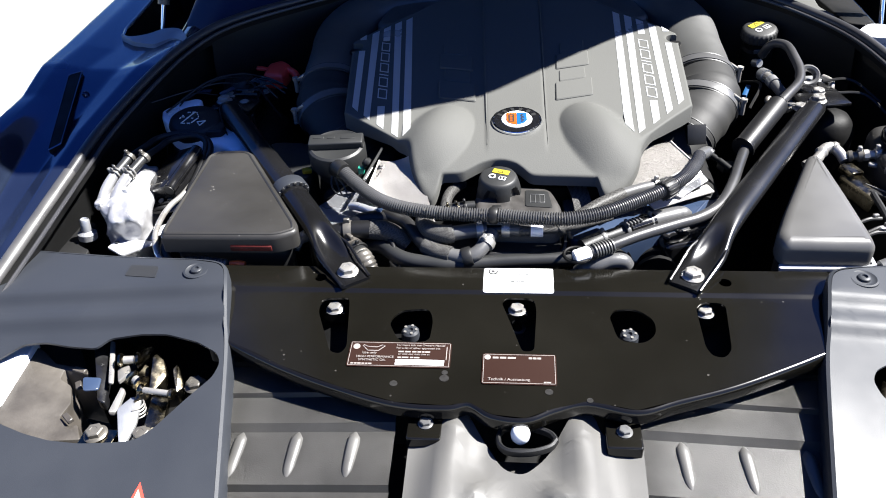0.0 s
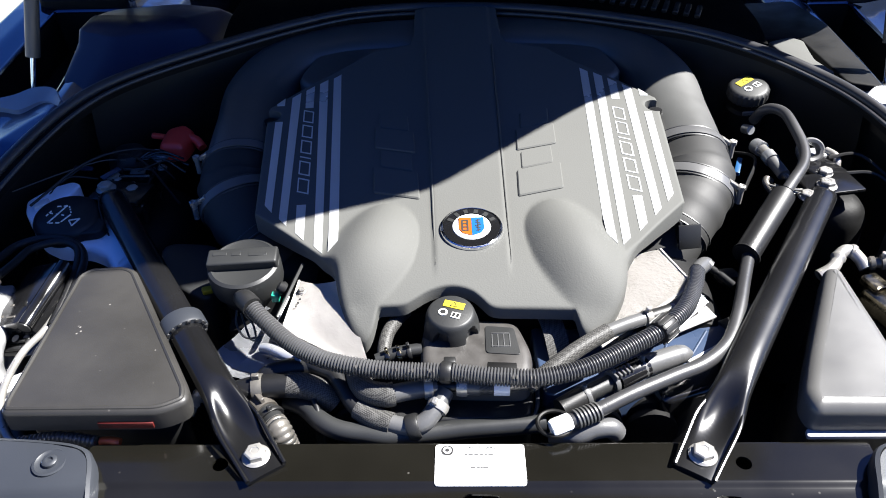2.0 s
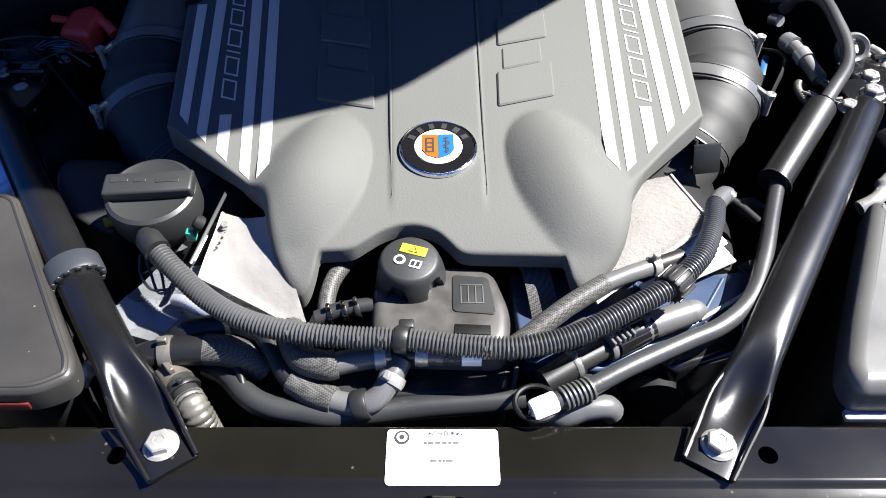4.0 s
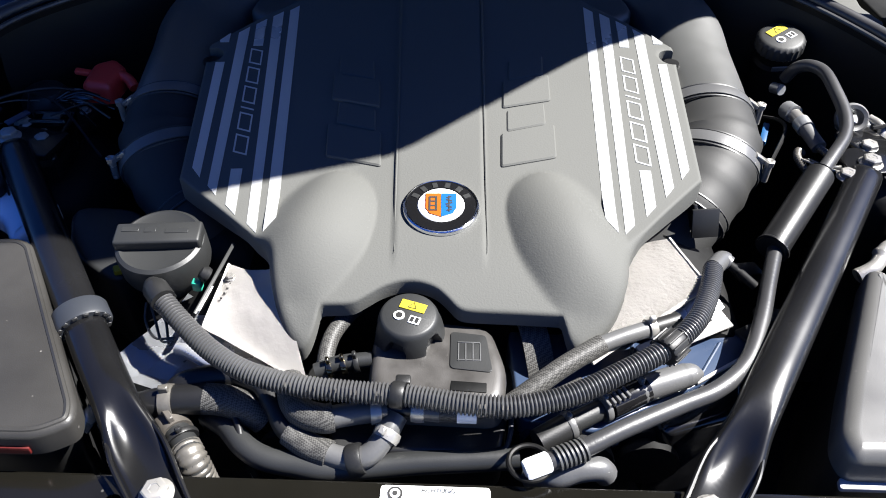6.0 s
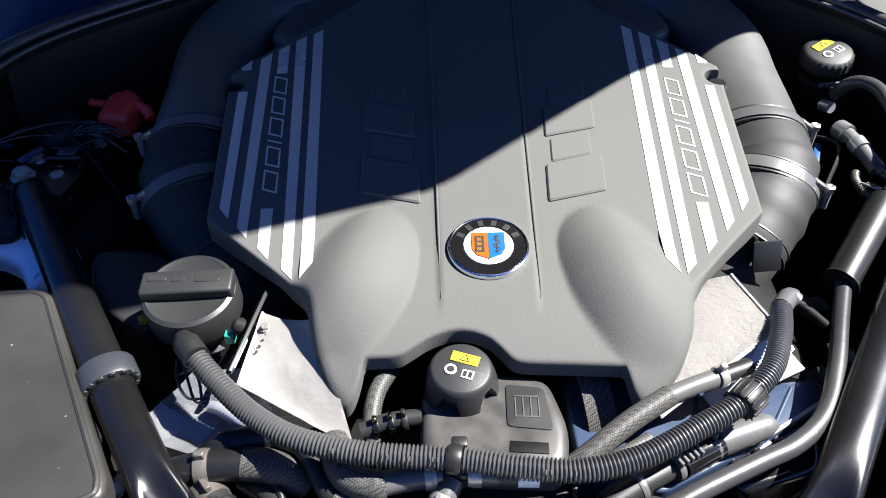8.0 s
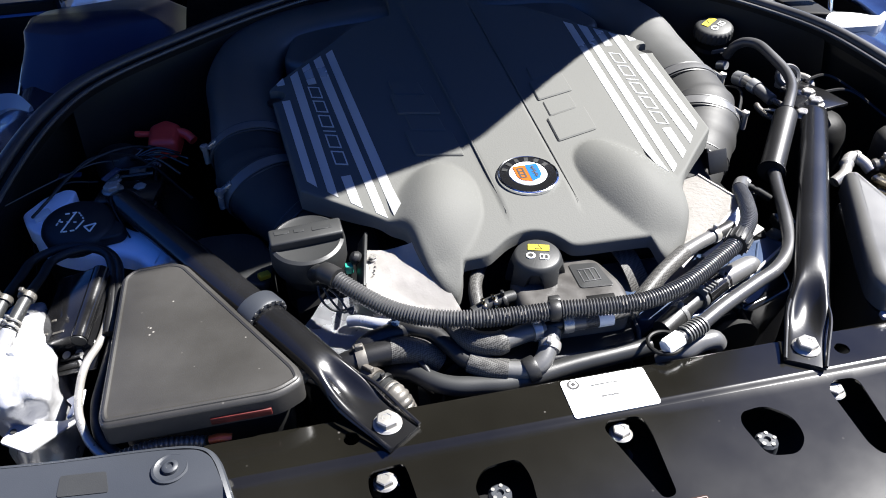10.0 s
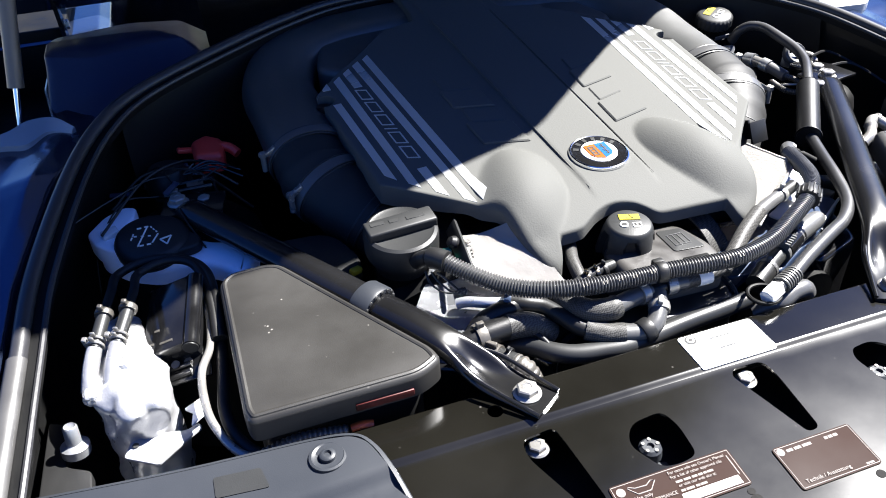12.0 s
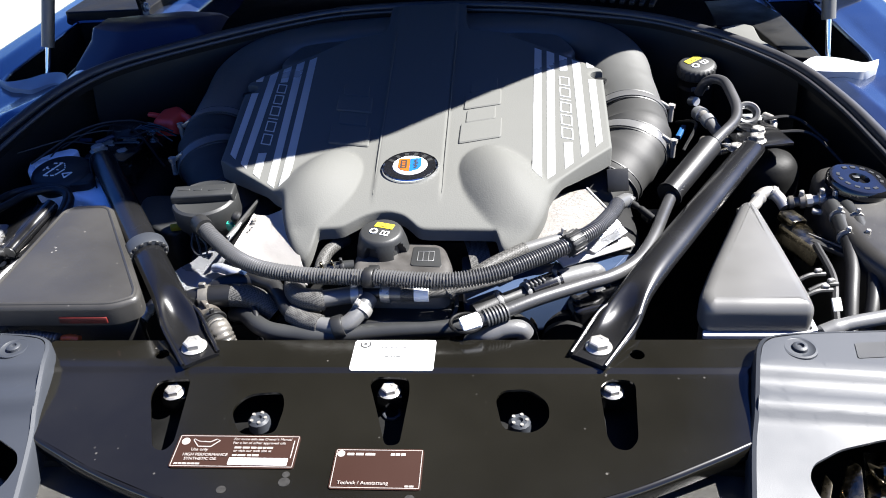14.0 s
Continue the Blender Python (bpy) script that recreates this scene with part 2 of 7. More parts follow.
def box(bm, size, m, bevel=0.002, segs=2):
    r = bmesh.ops.create_cube(bm, size=1, matrix=m @ Matrix.Diagonal((*size, 1)))
    if bevel:
        edges = list({e for v in r["verts"] for e in v.link_edges})
        bmesh.ops.bevel(bm, geom=edges, offset=bevel, segments=segs, profile=0.5, affect="EDGES")
    return bm


def rounded(poly, r, n=4):
    """A polygon of (x, y) with its corners rounded."""
    out, k = [], len(poly)
    for i in range(k):
        a, b, c = (Vector(poly[(i + j) % k]) for j in (-1, 0, 1))
        ra = min(r, (a - b).length * 0.45, (c - b).length * 0.45)
        p, q = b + (a - b).normalized() * ra, b + (c - b).normalized() * ra
        for j in range(n + 1):
            t = j / n
            out.append(tuple((1 - t) ** 2 * p + 2 * t * (1 - t) * b + t * t * q))
    return out


def inset(poly, d):
    """A polygon moved inwards by d."""
    k = len(poly)
    area = sum(poly[i][0] * poly[(i + 1) % k][1] - poly[(i + 1) % k][0] * poly[i][1] for i in range(k))
    s = 1 if area > 0 else -1
    out = []
    for i in range(k):
        a, b, c = (Vector(poly[(i + j) % k]) for j in (-1, 0, 1))
        t = ((b - a).normalized() + (c - b).normalized())
        t = t.normalized() if t.length > 1e-6 else Vector((1, 0))
        out.append(tuple(b + Vector((-t.y, t.x)) * d * s))
    return out


def slab(bm, poly, z0, z1, round_top=0.004, steps=4, top=None):
    """A solid on a polygon, from z0 to z1, its upper edge rounded. top: height added at (x, y)."""
    lift = top or (lambda x, y: 0.0)
    loops = [[Vector((x, y, z0 + lift(x, y))) for x, y in poly]]
    for i in range(steps + 1):
        a = math.pi / 2 * i / steps
        ring = inset(poly, round_top * (1 - math.cos(a)))
        loops.append([Vector((x, y, z1 - round_top + round_top * math.sin(a) + lift(x, y))) for x, y in ring])
    return rings(bm, loops)


def plate(bm, outer, holes, z, thick):
    """A sheet with holes that go through it. z: its height at (x, y)."""
    top = []
    for loop in [outer] + list(holes):
        v = [bm.verts.new((x, y, 0)) for x, y in loop]
        top += [bm.edges.new((v[i], v[(i + 1) % len(v)])) for i in range(len(v))]
    fill = bmesh.ops.triangle_fill(bm, edges=top, use_beauty=True, use_dissolve=False)
    faces = [g for g in fill["geom"] if isinstance(g, bmesh.types.BMFace)]
    ext = bmesh.ops.extrude_face_region(bm, geom=faces)
    low = {g for g in ext["geom"] if isinstance(g, bmesh.types.BMVert)}
    for v in bm.verts:
        v.co.z = z(v.co.x, v.co.y) - (thick if v in low else 0)
    return bm


def patch(bm, corner, nu, nv, f, thick=0.0015):
    """A bent sheet: f(u, v) gives each place of a grid; it gets a thickness."""
    g = [[bm.verts.new(f(i / nu, j / nv)) for j in range(nv + 1)] for i in range(nu + 1)]
    for i in range(nu):
        for j in range(nv):
            bm.faces.new((g[i][j], g[i + 1][j], g[i + 1][j + 1], g[i][j + 1]))
    if thick:
        bmesh.ops.solidify(bm, geom=bm.faces[:], thickness=thick)
    return bm


def bolt(parent, m, r=0.011, material=None, name="bolt", label=""):
    """A hexagon head on a flange."""
    bm = bmesh.new()
    lathe(bm, [(0.0003, 0), (r * 1.15, 0), (r * 1.2, r * 0.12), (r * 1.0, r * 0.28), (r * 0.9, r * 0.3)], m, 24)
    turn = m @ Matrix.Rotation(0.3, 4, "Z")
    lathe(bm, [(0.0003, r * 0.2), (r * 0.92, r * 0.2), (r * 0.92, r * 0.72), (r * 0.8, r * 0.82), (r * 0.4, r * 0.85), (r * 0.35, r * 0.8), (0.0003, r * 0.8)], turn, 6)
    return part(name, bm, material or ZINC, parent, label, 25)


def letters(parent, text, m, size, material, name="lettering"):
    """Raised print in the built-in font."""
    c = bpy.data.curves.new(name, "FONT")
    c.body, c.size, c.extrude = text, size, 0.0001
    o = bpy.data.objects.new(name, c)
    me = o.to_mesh().copy()
    bm = bmesh.new()
    bm.from_mesh(me)
    bm.transform(m)
    bpy.data.objects.remove(o)
    return part(name, bm, material, parent)


def flat(bm, poly, z, h=0.0006):
    """A thin printed shape of its own small thickness."""
    loops = [[Vector((x, y, z(x, y) + d)) for x, y in poly] for d in (-0.0004, h)]
    return rings(bm, loops)


def T(x, y, z, rx=0, ry=0, rz=0):
    return pose(x, y, z, rx, ry, rz)


def along(a, b):
    """A pose at a whose z points to b."""
    a, b = Vector(a), Vector(b)
    return Matrix.Translation(a) @ (b - a).to_track_quat("Z", "Y").to_matrix().to_4x4()


def smooth01(t):
    t = min(1.0, max(0.0, t))
    return t * t * (3 - 2 * t)


# ---- the ground and the car's body ----
bm = bmesh.new()
patch(bm, None, 40, 40, lambda u, v: Vector((-300 + 600 * u, -300 + 600 * v, 0)), 0)
solo("ground", bm, CONCRETE, "bright sunlit concrete yard under the car", "ground", kind="structure")

body = thing("car_body", (0, 1.0, 0), "dark blue car body with its engine bay open", "car body")


SEAL = [(-0.775, -0.08, 0.829), (-0.760, 0.05, 0.860), (-0.743, 0.20, 0.897), (-0.728, 0.32, 0.925), (-0.686, 0.49, 0.960), (-0.642, 0.60, 0.979), (-0.585, 0.685, 0.985), (-0.470, 0.792, 0.987), (-0.330, 0.900, 0.989), (-0.20, 0.962, 0.990), (0.0, 0.975, 0.990), (0.20, 0.935, 0.990), (0.39, 0.855, 0.987), (0.512, 0.785, 0.974), (0.598, 0.698, 0.960), (0.645, 0.605, 0.952), (0.675, 0.50, 0.938), (0.692, 0.40, 0.924), (0.702, 0.28, 0.912), (0.706, 0.10, 0.900), (0.702, -0.04, 0.885)]


def seal_x(s, y):
    """How far out the seal runs on one side, at y."""
    pts = [p for p in SEAL if p[0] * s > 0.3]
    pts.sort(key=lambda p: p[1])
    for p, q in zip(pts, pts[1:]):
        if p[1] <= y <= q[1]:
            t = (y - p[1]) / (q[1] - p[1])
            return abs(p[0] + (q[0] - p[0]) * t), p[2] + (q[2] - p[2]) * t
    e = pts[0] if y < pts[0][1] else pts[-1]
    return abs(e[0]), e[2]


def fender(s):
    """Wing of the car: gutter beside the seal, crowned top, outer side, and a deep pocket for the hood strut."""
    prof = [(0.0, -0.16), (0.0, -0.03), (0.06, -0.012), (0.18, -0.010), (0.36, -0.020), (0.60, -0.018), (0.80, -0.006), (0.93, -0.008), (1.0, -0.03), (1.05, -0.10), (1.08, -0.28), (1.04, -0.55), (1.0, -0.90)]
    k = len(prof) - 1

    pocket = POCKET[s]

    def inside(x, y):
        hit = False
        for (x0, y0), (x1, y1) in zip(pocket, pocket[1:] + pocket[:1]):
            if (y0 > y) != (y1 > y) and x < x0 + (x1 - x0) * (y - y0) / (y1 - y0):
                hit = not hit
        return hit

    def place(u, v):
        y = -0.02 + 2.02 * v
        xi, zi = seal_x(s, min(y, 0.62))
        xi, zi = xi + 0.014, min(zi, 0.965)
        i = min(k - 1, int(u * k))
        t = u * k - i
        w = prof[i][0] * (1 - t) + prof[i + 1][0] * t
        dz = prof[i][1] * (1 - t) + prof[i + 1][1] * t
        xo = 0.912 + 0.085 * y if s < 0 else 0.835 + 0.15 * y - 0.02 * y * y
        rise = max(0.0, 0.945 - zi) * smooth01((w - 0.55) / 0.4) if s < 0 else 0.0
        return Vector((s * (xi + (xo - xi) * w), y, zi + dz + rise - 0.25 * max(0.0, 0.05 - y)))
    bm = bmesh.new()
    nu, nv = 91, 252
    g = [[bm.verts.new(place(i / nu, j / nv)) for j in range(nv + 1)] for i in range(nu + 1)]
    for i in range(nu):
        for j in range(nv):
            quad = (g[i][j], g[i + 1][j], g[i + 1][j + 1], g[i][j + 1])
            if not inside(sum(q.co.x for q in quad) / 4, sum(q.co.y for q in quad) / 4):
                bm.faces.new(quad)
    bmesh.ops.delete(bm, geom=[q for q in bm.verts if not q.link_faces], context="VERTS")
    return part("fender", bm, PAINT, body, "dark blue painted wing", 50)


POCKET = {-1: [(-0.716, 0.688), (-0.754, 0.697), (-0.779, 0.671), (-0.812, 0.657), (-0.842, 0.678), (-0.857, 0.73), (-0.866, 0.82), (-0.876, 0.92), (-0.89, 1.10), (-0.74, 1.10), (-0.74, 0.84)],
          1: [(0.700, 0.648), (0.716, 0.640), (0.745, 0.628), (0.776, 0.648), (0.790, 0.72), (0.794, 0.80), (0.800, 0.92), (0.81, 1.10), (0.715, 1.10), (0.708, 0.80)]}
TONGUE = {-1: ([(-0.684, 0.640, 0.964), (-0.716, 0.687, 0.965), (-0.754, 0.695, 0.963), (-0.779, 0.669, 0.962), (-0.812, 0.655, 0.962), (-0.843, 0.677, 0.960)], [(-0.690, 0.638, 0.956), (-0.725, 0.659, 0.955), (-0.752, 0.630, 0.954), (-0.782, 0.636, 0.954), (-0.805, 0.642, 0.957), (-0.840, 0.669, 0.958)]),
          1: ([(0.640, 0.622, 0.961), (0.672, 0.652, 0.962), (0.712, 0.642, 0.961), (0.745, 0.626, 0.958), (0.777, 0.646, 0.956)], [(0.648, 0.612, 0.954), (0.672, 0.606, 0.952), (0.705, 0.604, 0.951), (0.740, 0.607, 0.949), (0.772, 0.632, 0.950)])}
SLOT = {-1: [(-0.871, 0.489), (-0.849, 0.502), (-0.8, 0.288), (-0.817, 0.271)], 1: [(0.790, 0.30), (0.81, 0.29), (0.82, 0.40), (0.80, 0.41)]}


for s in (-1, 1):
    fender(s)
    # slot and small plugs in the gutter
    zs = seal_x(s, 0.32)[1] - 0.0125
    bm = bmesh.new()
    slab(bm, rounded(SLOT[s], 0.004), zs - 0.06, zs + 0.001, 0.001, top=lambda x, y, s=s, z0=zs: seal_x(s, y)[1] - 0.0125 - z0)
    part("gutter_slot", bm, DARK, body, "black rectangular slot")
    bm = bmesh.new()
    rim = rounded(SLOT[s], 0.004)
    tube(bm, [(x, y, seal_x(s, y)[1] - 0.0120) for x, y in rim + rim[:2]], 0.0016, 6, 1, raw=True)
    part("slot_rim", bm, PAINT, body)
    for px, py, pr in ((0.818, 0.438, 0.006), (0.874, 0.598, 0.013), (0.866, 0.646, 0.007)):
        bm = bmesh.new()
        px = px if s < 0 else px - 0.03
        lathe(bm, [(0.0003, -0.012), (pr, -0.012), (pr * 1.05, 0.001), (pr * 0.8, 0.002), (pr * 0.7, -0.001), (0.0003, -0.001)], T(s * px, py, min(0.965, seal_x(s, py)[1]) - 0.017), 20)
        part("body_plug", bm, PAINT, body, "small plug")
    # rim and black inside of the strut pocket, and the tongue in front of it
    line = rounded(POCKET[s], 0.012, 3)
    bm = bmesh.new()
    tube(bm, [(x, y, min(0.965, seal_x(s, min(y, 0.62))[1]) - 0.015) for x, y in line + line[:1]], 0.0042, 8, 1, raw=True)
    part("pocket_rim", bm, PAINT, body)
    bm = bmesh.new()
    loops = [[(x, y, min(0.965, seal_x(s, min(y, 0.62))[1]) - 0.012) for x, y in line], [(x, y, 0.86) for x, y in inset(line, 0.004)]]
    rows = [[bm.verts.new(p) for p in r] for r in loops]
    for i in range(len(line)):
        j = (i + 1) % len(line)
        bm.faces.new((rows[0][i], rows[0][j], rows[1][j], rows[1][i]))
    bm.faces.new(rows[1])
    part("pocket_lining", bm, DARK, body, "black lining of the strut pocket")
    ta, tb = (curve_points(q, 6) for q in TONGUE[s])
    bm = bmesh.new()
    rings(bm, [[p + Vector((0, 0.003, -0.003)), p, p.lerp(q, 0.5) + Vector((0, 0, 0.0012)), q, q + Vector((0, 0, -0.02)), p + Vector((0, 0.004, -0.05))] for p, q in zip(ta, tb)])
    part("pocket_tongue", bm, PALEG, body, "pale tongue in front of the strut pocket")
    # inner side wall of the bay
    bm = bmesh.new()
    patch(bm, None, 10, 40, lambda u, v, s=s: Vector((s * (seal_x(s, 0.085 + 0.765 * v)[0] + 0.004 + 0.02 * u), 0.085 + 0.765 * v, seal_x(s, 0.085 + 0.765 * v)[1] - 0.014 - 0.6 * u)), 0.003)
    part("inner_wing", bm, BLACKP, body, "black inner wing")

# double-ridged seal: a web with a thick outer and a thin inner ridge
outer_ridge = curve_points(SEAL, 8)
bm = bmesh.new()
tube(bm, outer_ridge, 0.0095, 10, raw=True)
part("rubber_seal", bm, SEALR, body, "black rubber sealing lip round the bay")
inner_ridge = []
for i, p in enumerate(outer_ridge):
    d = (outer_ridge[min(i + 1, len(outer_ridge) - 1)] - outer_ridge[max(0, i - 1)]).normalized()
    inner_ridge.append(p + Vector((d.y, -d.x, 0)).normalized() * (0.022 - 0.009 * smooth01((p.x - 0.3) / 0.1)) + Vector((0, 0, -0.004)))
bm = bmesh.new()
tube(bm, inner_ridge, 0.0036, 8, raw=True)
part("seal_bead", bm, SEALR, body, "thin inner bead of the seal")
bm = bmesh.new()
rings(bm, [[p + Vector((0, 0, -0.003)), q + Vector((0, 0, -0.001)), q + Vector((0, 0, -0.014)), p + Vector((0, 0, -0.014))] for p, q in zip(outer_ridge, inner_ridge)])
part("seal_carrier", bm, DARK, body, "black seal carrier")
# sloping wall between the seal and the engine, at the back
bm = bmesh.new()
line = [q for q in inner_ridge if q.y > 0.6]
rows = [[bm.verts.new(p + Vector((0, -dy, -dz))) for p in line] for dy, dz in ((0.0, 0.012), (0.012, 0.06), (0.02, 0.18))]
for a, b in zip(rows, rows[1:]):
    for i in range(len(a) - 1):
        bm.faces.new((a[i], a[i + 1], b[i + 1], b[i]))
bmesh.ops.solidify(bm, geom=bm.faces[:], thickness=0.003)
part("bay_lining", bm, BLACKP, body, "black bay lining")
# bright flange strips at the front end of the wing
for name, r, pts in (("wing_flange", 0.0110, [(-0.743, 0.200, 0.899), (-0.751, 0.13, 0.882), (-0.766, 0.0, 0.850), (-0.776, -0.08, 0.830)]), ("flange_lip", 0.004, [(-0.741, 0.215, 0.866), (-0.757, 0.10, 0.846), (-0.771, 0.0, 0.828), (-0.782, -0.08, 0.814)])):
    bm = bmesh.new()
    tube(bm, pts, r, 12, 8, 0.8)
    part(name, bm, FLANGE, body, "pale grey flange strip of the wing")
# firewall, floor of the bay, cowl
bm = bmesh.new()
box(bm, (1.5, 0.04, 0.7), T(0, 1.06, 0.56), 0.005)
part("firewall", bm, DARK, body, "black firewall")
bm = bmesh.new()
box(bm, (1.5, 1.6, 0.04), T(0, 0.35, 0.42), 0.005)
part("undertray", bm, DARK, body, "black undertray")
bm = bmesh.new()


def cowl_at(u, v):
    side = abs(1.771 * u - 1) ** 2.4
    return Vector((-0.70 + 1.24 * u, 1.00 - 0.36 * side + (0.36 + 0.30 * side) * v, 0.972 + 0.022 * smooth01(v * 3) + 0.006 * math.sin(v * 14)))


patch(bm, None, 50, 14, lambda u, v: cowl_at(0.19 + 0.81 * u, v), 0.004)
part("cowl_panel", bm, DARK, body, "black plastic cowl panel")
# dark mouldings at the cowl's two ends
bm = bmesh.new()
low = rounded([(-0.728, 0.715), (-0.665, 0.662), (-0.60, 0.715), (-0.46, 0.845), (-0.46, 1.05), (-0.60, 1.08), (-0.735, 1.04)], 0.02)
mid = rounded([(-0.732, 0.838), (-0.65, 0.795), (-0.55, 0.828), (-0.485, 0.848), (-0.50, 1.02), (-0.60, 1.05), (-0.735, 1.02)], 0.02)
top = rounded([(-0.731, 0.858), (-0.65, 0.820), (-0.552, 0.850), (-0.500, 0.856), (-0.548, 0.924), (-0.60, 0.932), (-0.732, 0.940)], 0.014)
rings(bm, [[(x, y, z) for x, y in q] for q, z in ((low, 0.90), (low, 0.945), (mid, 0.980), (top, 0.9985), (inset(top, 0.004), 1.001))])
# blue here is sky reflection held in the base colour
part("cowl_cover", bm, COWLB, body, "black cowl corner with reflected sky blue put into its colour")
bm = bmesh.new()
lathe(bm, [(0.0003, 0), (0.005, 0), (0.0045, 0.003), (0.0003, 0.004)], T(-0.690, 0.745, 0.956, 20, 0, 0), 12)
part("cowl_rivet", bm, CAPP, body)
bm = bmesh.new()
slab(bm, rounded([(0.640, 0.690), (0.694, 0.668), (0.704, 0.95), (0.68, 1.08), (0.46, 1.06), (0.44, 0.955), (0.54, 0.885), (0.625, 0.885)], 0.012), 0.90, 0.952, 0.004)
part("cowl_side", bm, DARK, body, "black moulding beside the strut pocket")
bm = bmesh.new()
corner = [(0.555, 0.850), (0.602, 0.868), (0.622, 0.852), (0.618, 0.81), (0.616, 0.776), (0.634, 0.725), (0.612, 0.735), (0.57, 0.79)]
slab(bm, rounded(corner, 0.008), 0.91, 0.957, 0.004, top=lambda x, y: 0.05 * (y - 0.8))
part("cowl_corner", bm, COVER, body, "grey corner of the cowl moulding")
for s in (-1, 1):
    bm = bmesh.new()
    slab(bm, rounded([(s * 0.72, 1.11), (s * 0.93, 1.11), (s * 0.95, 1.60), (s * 0.72, 1.60)], 0.02), 0.90, 0.972, 0.004)
    part("scuttle_end", bm, DARK, body, "black end of the scuttle")
for i in range(16):
    bm = bmesh.new()
    box(bm, (0.010, 0.034, 0.008), T(0.16 + i * 0.018, 1.04 - 0.010 * i, 1.003, 12, 0, -22), 0.0015, 1)
    part("cowl_slat", bm, BLACKP, body)
bm = bmesh.new()
patch(bm, None, 20, 10, lambda u, v: Vector((-0.72 + 1.44 * u, 1.36 + 0.62 * v - 0.16 * abs(2 * u - 1) ** 2, 0.98 + 0.42 * v)), 0.005)
part("windscreen", bm, GLASS, body, "dark windscreen")
bm = bmesh.new()
patch(bm, None, 20, 8, lambda u, v: Vector(((-0.86 + 1.72 * u) * (1 - 0.03 * v), -0.40 - 0.12 * (1 - (2 * u - 1) ** 2) + 0.0 * v, 0.70 - 0.68 * v)), 0.004)
part("bumper", bm, PAINT, body, "dark blue front bumper skin")
bm = bmesh.new()
box(bm, (1.84, 0.03, 0.9), T(0, 1.98, 0.47), 0.005)
part("rear_wall", bm, PAINT, body, "dark body wall behind the bay")

# ---- the open hood and its struts ----
hood = thing("hood", (0, 1.13, 0.99), "dark blue hood standing open on two gas struts", "hood")
HINGE, LIFT, LONG = Vector((0, 1.13, 0.99)), radians(58), 1.14


def hood_at(x, p, d=0.0):
    return HINGE + Vector((x, -p * math.cos(LIFT) + d * math.sin(LIFT), p * math.sin(LIFT) + d * math.cos(LIFT)))


outline = rounded([(-0.90, 0.03), (0.90, 0.03), (0.90, 0.34), (0.79, 0.6), (0.712, 0.8), (0.70, LONG), (0.50, LONG + 0.145), (0.40, LONG + 0.168), (0.27, LONG + 0.21), (0, LONG + 0.25), (-0.27, LONG + 0.21), (-0.40, LONG + 0.168), (-0.50, LONG + 0.145), (-0.74, LONG), (-0.80, 0.8), (-0.84, 0.6), (-0.90, 0.34)], 0.03, 3)
bm = bmesh.new()
rings(bm, [[hood_at(x, p, d) for x, p in outline] for d in (-0.012, 0.012)])
part("hood_skin", bm, PAINT, hood, "dark blue painted skin")
bm = bmesh.new()
inner = rounded([(-0.62, 0.55), (0.62, 0.55), (0.58, LONG - 0.02), (0.24, LONG + 0.10), (-0.24, LONG + 0.10), (-0.58, LONG - 0.02)], 0.05, 4)
rings(bm, [[hood_at(x, p, d) for x, p in inner] for d in (-0.03, -0.014)])
part("hood_lining", bm, DARK, hood, "black sound-deadening lining")


def hood_strut(s):
    foot, head = Vector((-0.776 if s < 0 else 0.722, 0.715, 0.925)), hood_at(s * 0.68, 0.50, -0.02)
    st = thing("hood_strut", foot, "black gas strut holding the hood open", "gas strut", "hood struts")
    mid = foot.lerp(head, 0.16)
    bm = bmesh.new()
    tube(bm, [foot, mid], 0.0045, 12, 2)
    part("rod", bm, CHROME, st, "bright steel rod")
    bm = bmesh.new()
    tube(bm, [mid, head], lambda t: 0.012, 16, 6)
    part("cylinder", bm, DUCTP, st, "dark grey cylinder")
    bm = bmesh.new()
    lathe(bm, [(0.0003, -0.012), (0.010, -0.010), (0.012, 0), (0.010, 0.010), (0.0003, 0.012)], T(*foot), 16)
    part("ball_joint", bm, BLACKP, st)


hood_strut(-1)
hood_strut(1)
for s in (-1, 1):
    a, b = Vector((s * 0.72, 1.10, 0.95)), hood_at(s * 0.72, 0.30, -0.013)
    bm = bmesh.new()
    rings(bm, [[p + Vector((dx, dy, 0)) for dx, dy in ((-0.004, -0.016), (0.004, -0.016), (0.004, 0.016), (-0.004, 0.016))] for p in curve_points([a, a.lerp(b, 0.4) + Vector((0, 0.03, 0)), b], 6)])
    arm = part("hinge_arm", bm, BRACE, hood, "dark steel hinge arm")
    bolt(arm, along(a + Vector((0, 0, 0.03)), a + Vector((-s * 0.05, 0, 0.03))) @ Matrix.Translation((0, 0, 0.004)), 0.010)


# ---- radiator support ----
def support_z(x, y):
    step = smooth01((-0.029 - y) / 0.010)
    return 0.8465 - 0.0030 * step - 0.085 * max(0.0, -0.036 - y)


support = thing("radiator_support", (0, -0.08, 0.6), "black lacquered steel panel bolted across the front of the bay", "radiator support")
front = [(-0.385, -0.128), (-0.297, -0.172), (-0.217, -0.203), (-0.144, -0.224), (-0.082, -0.227), (-0.056, -0.221), (-0.028, -0.238), (0.012, -0.242), (0.045, -0.227), (0.085, -0.215), (0.142, -0.226), (0.19, -0.210), (0.26, -0.186), (0.335, -0.152), (0.389, -0.125)]
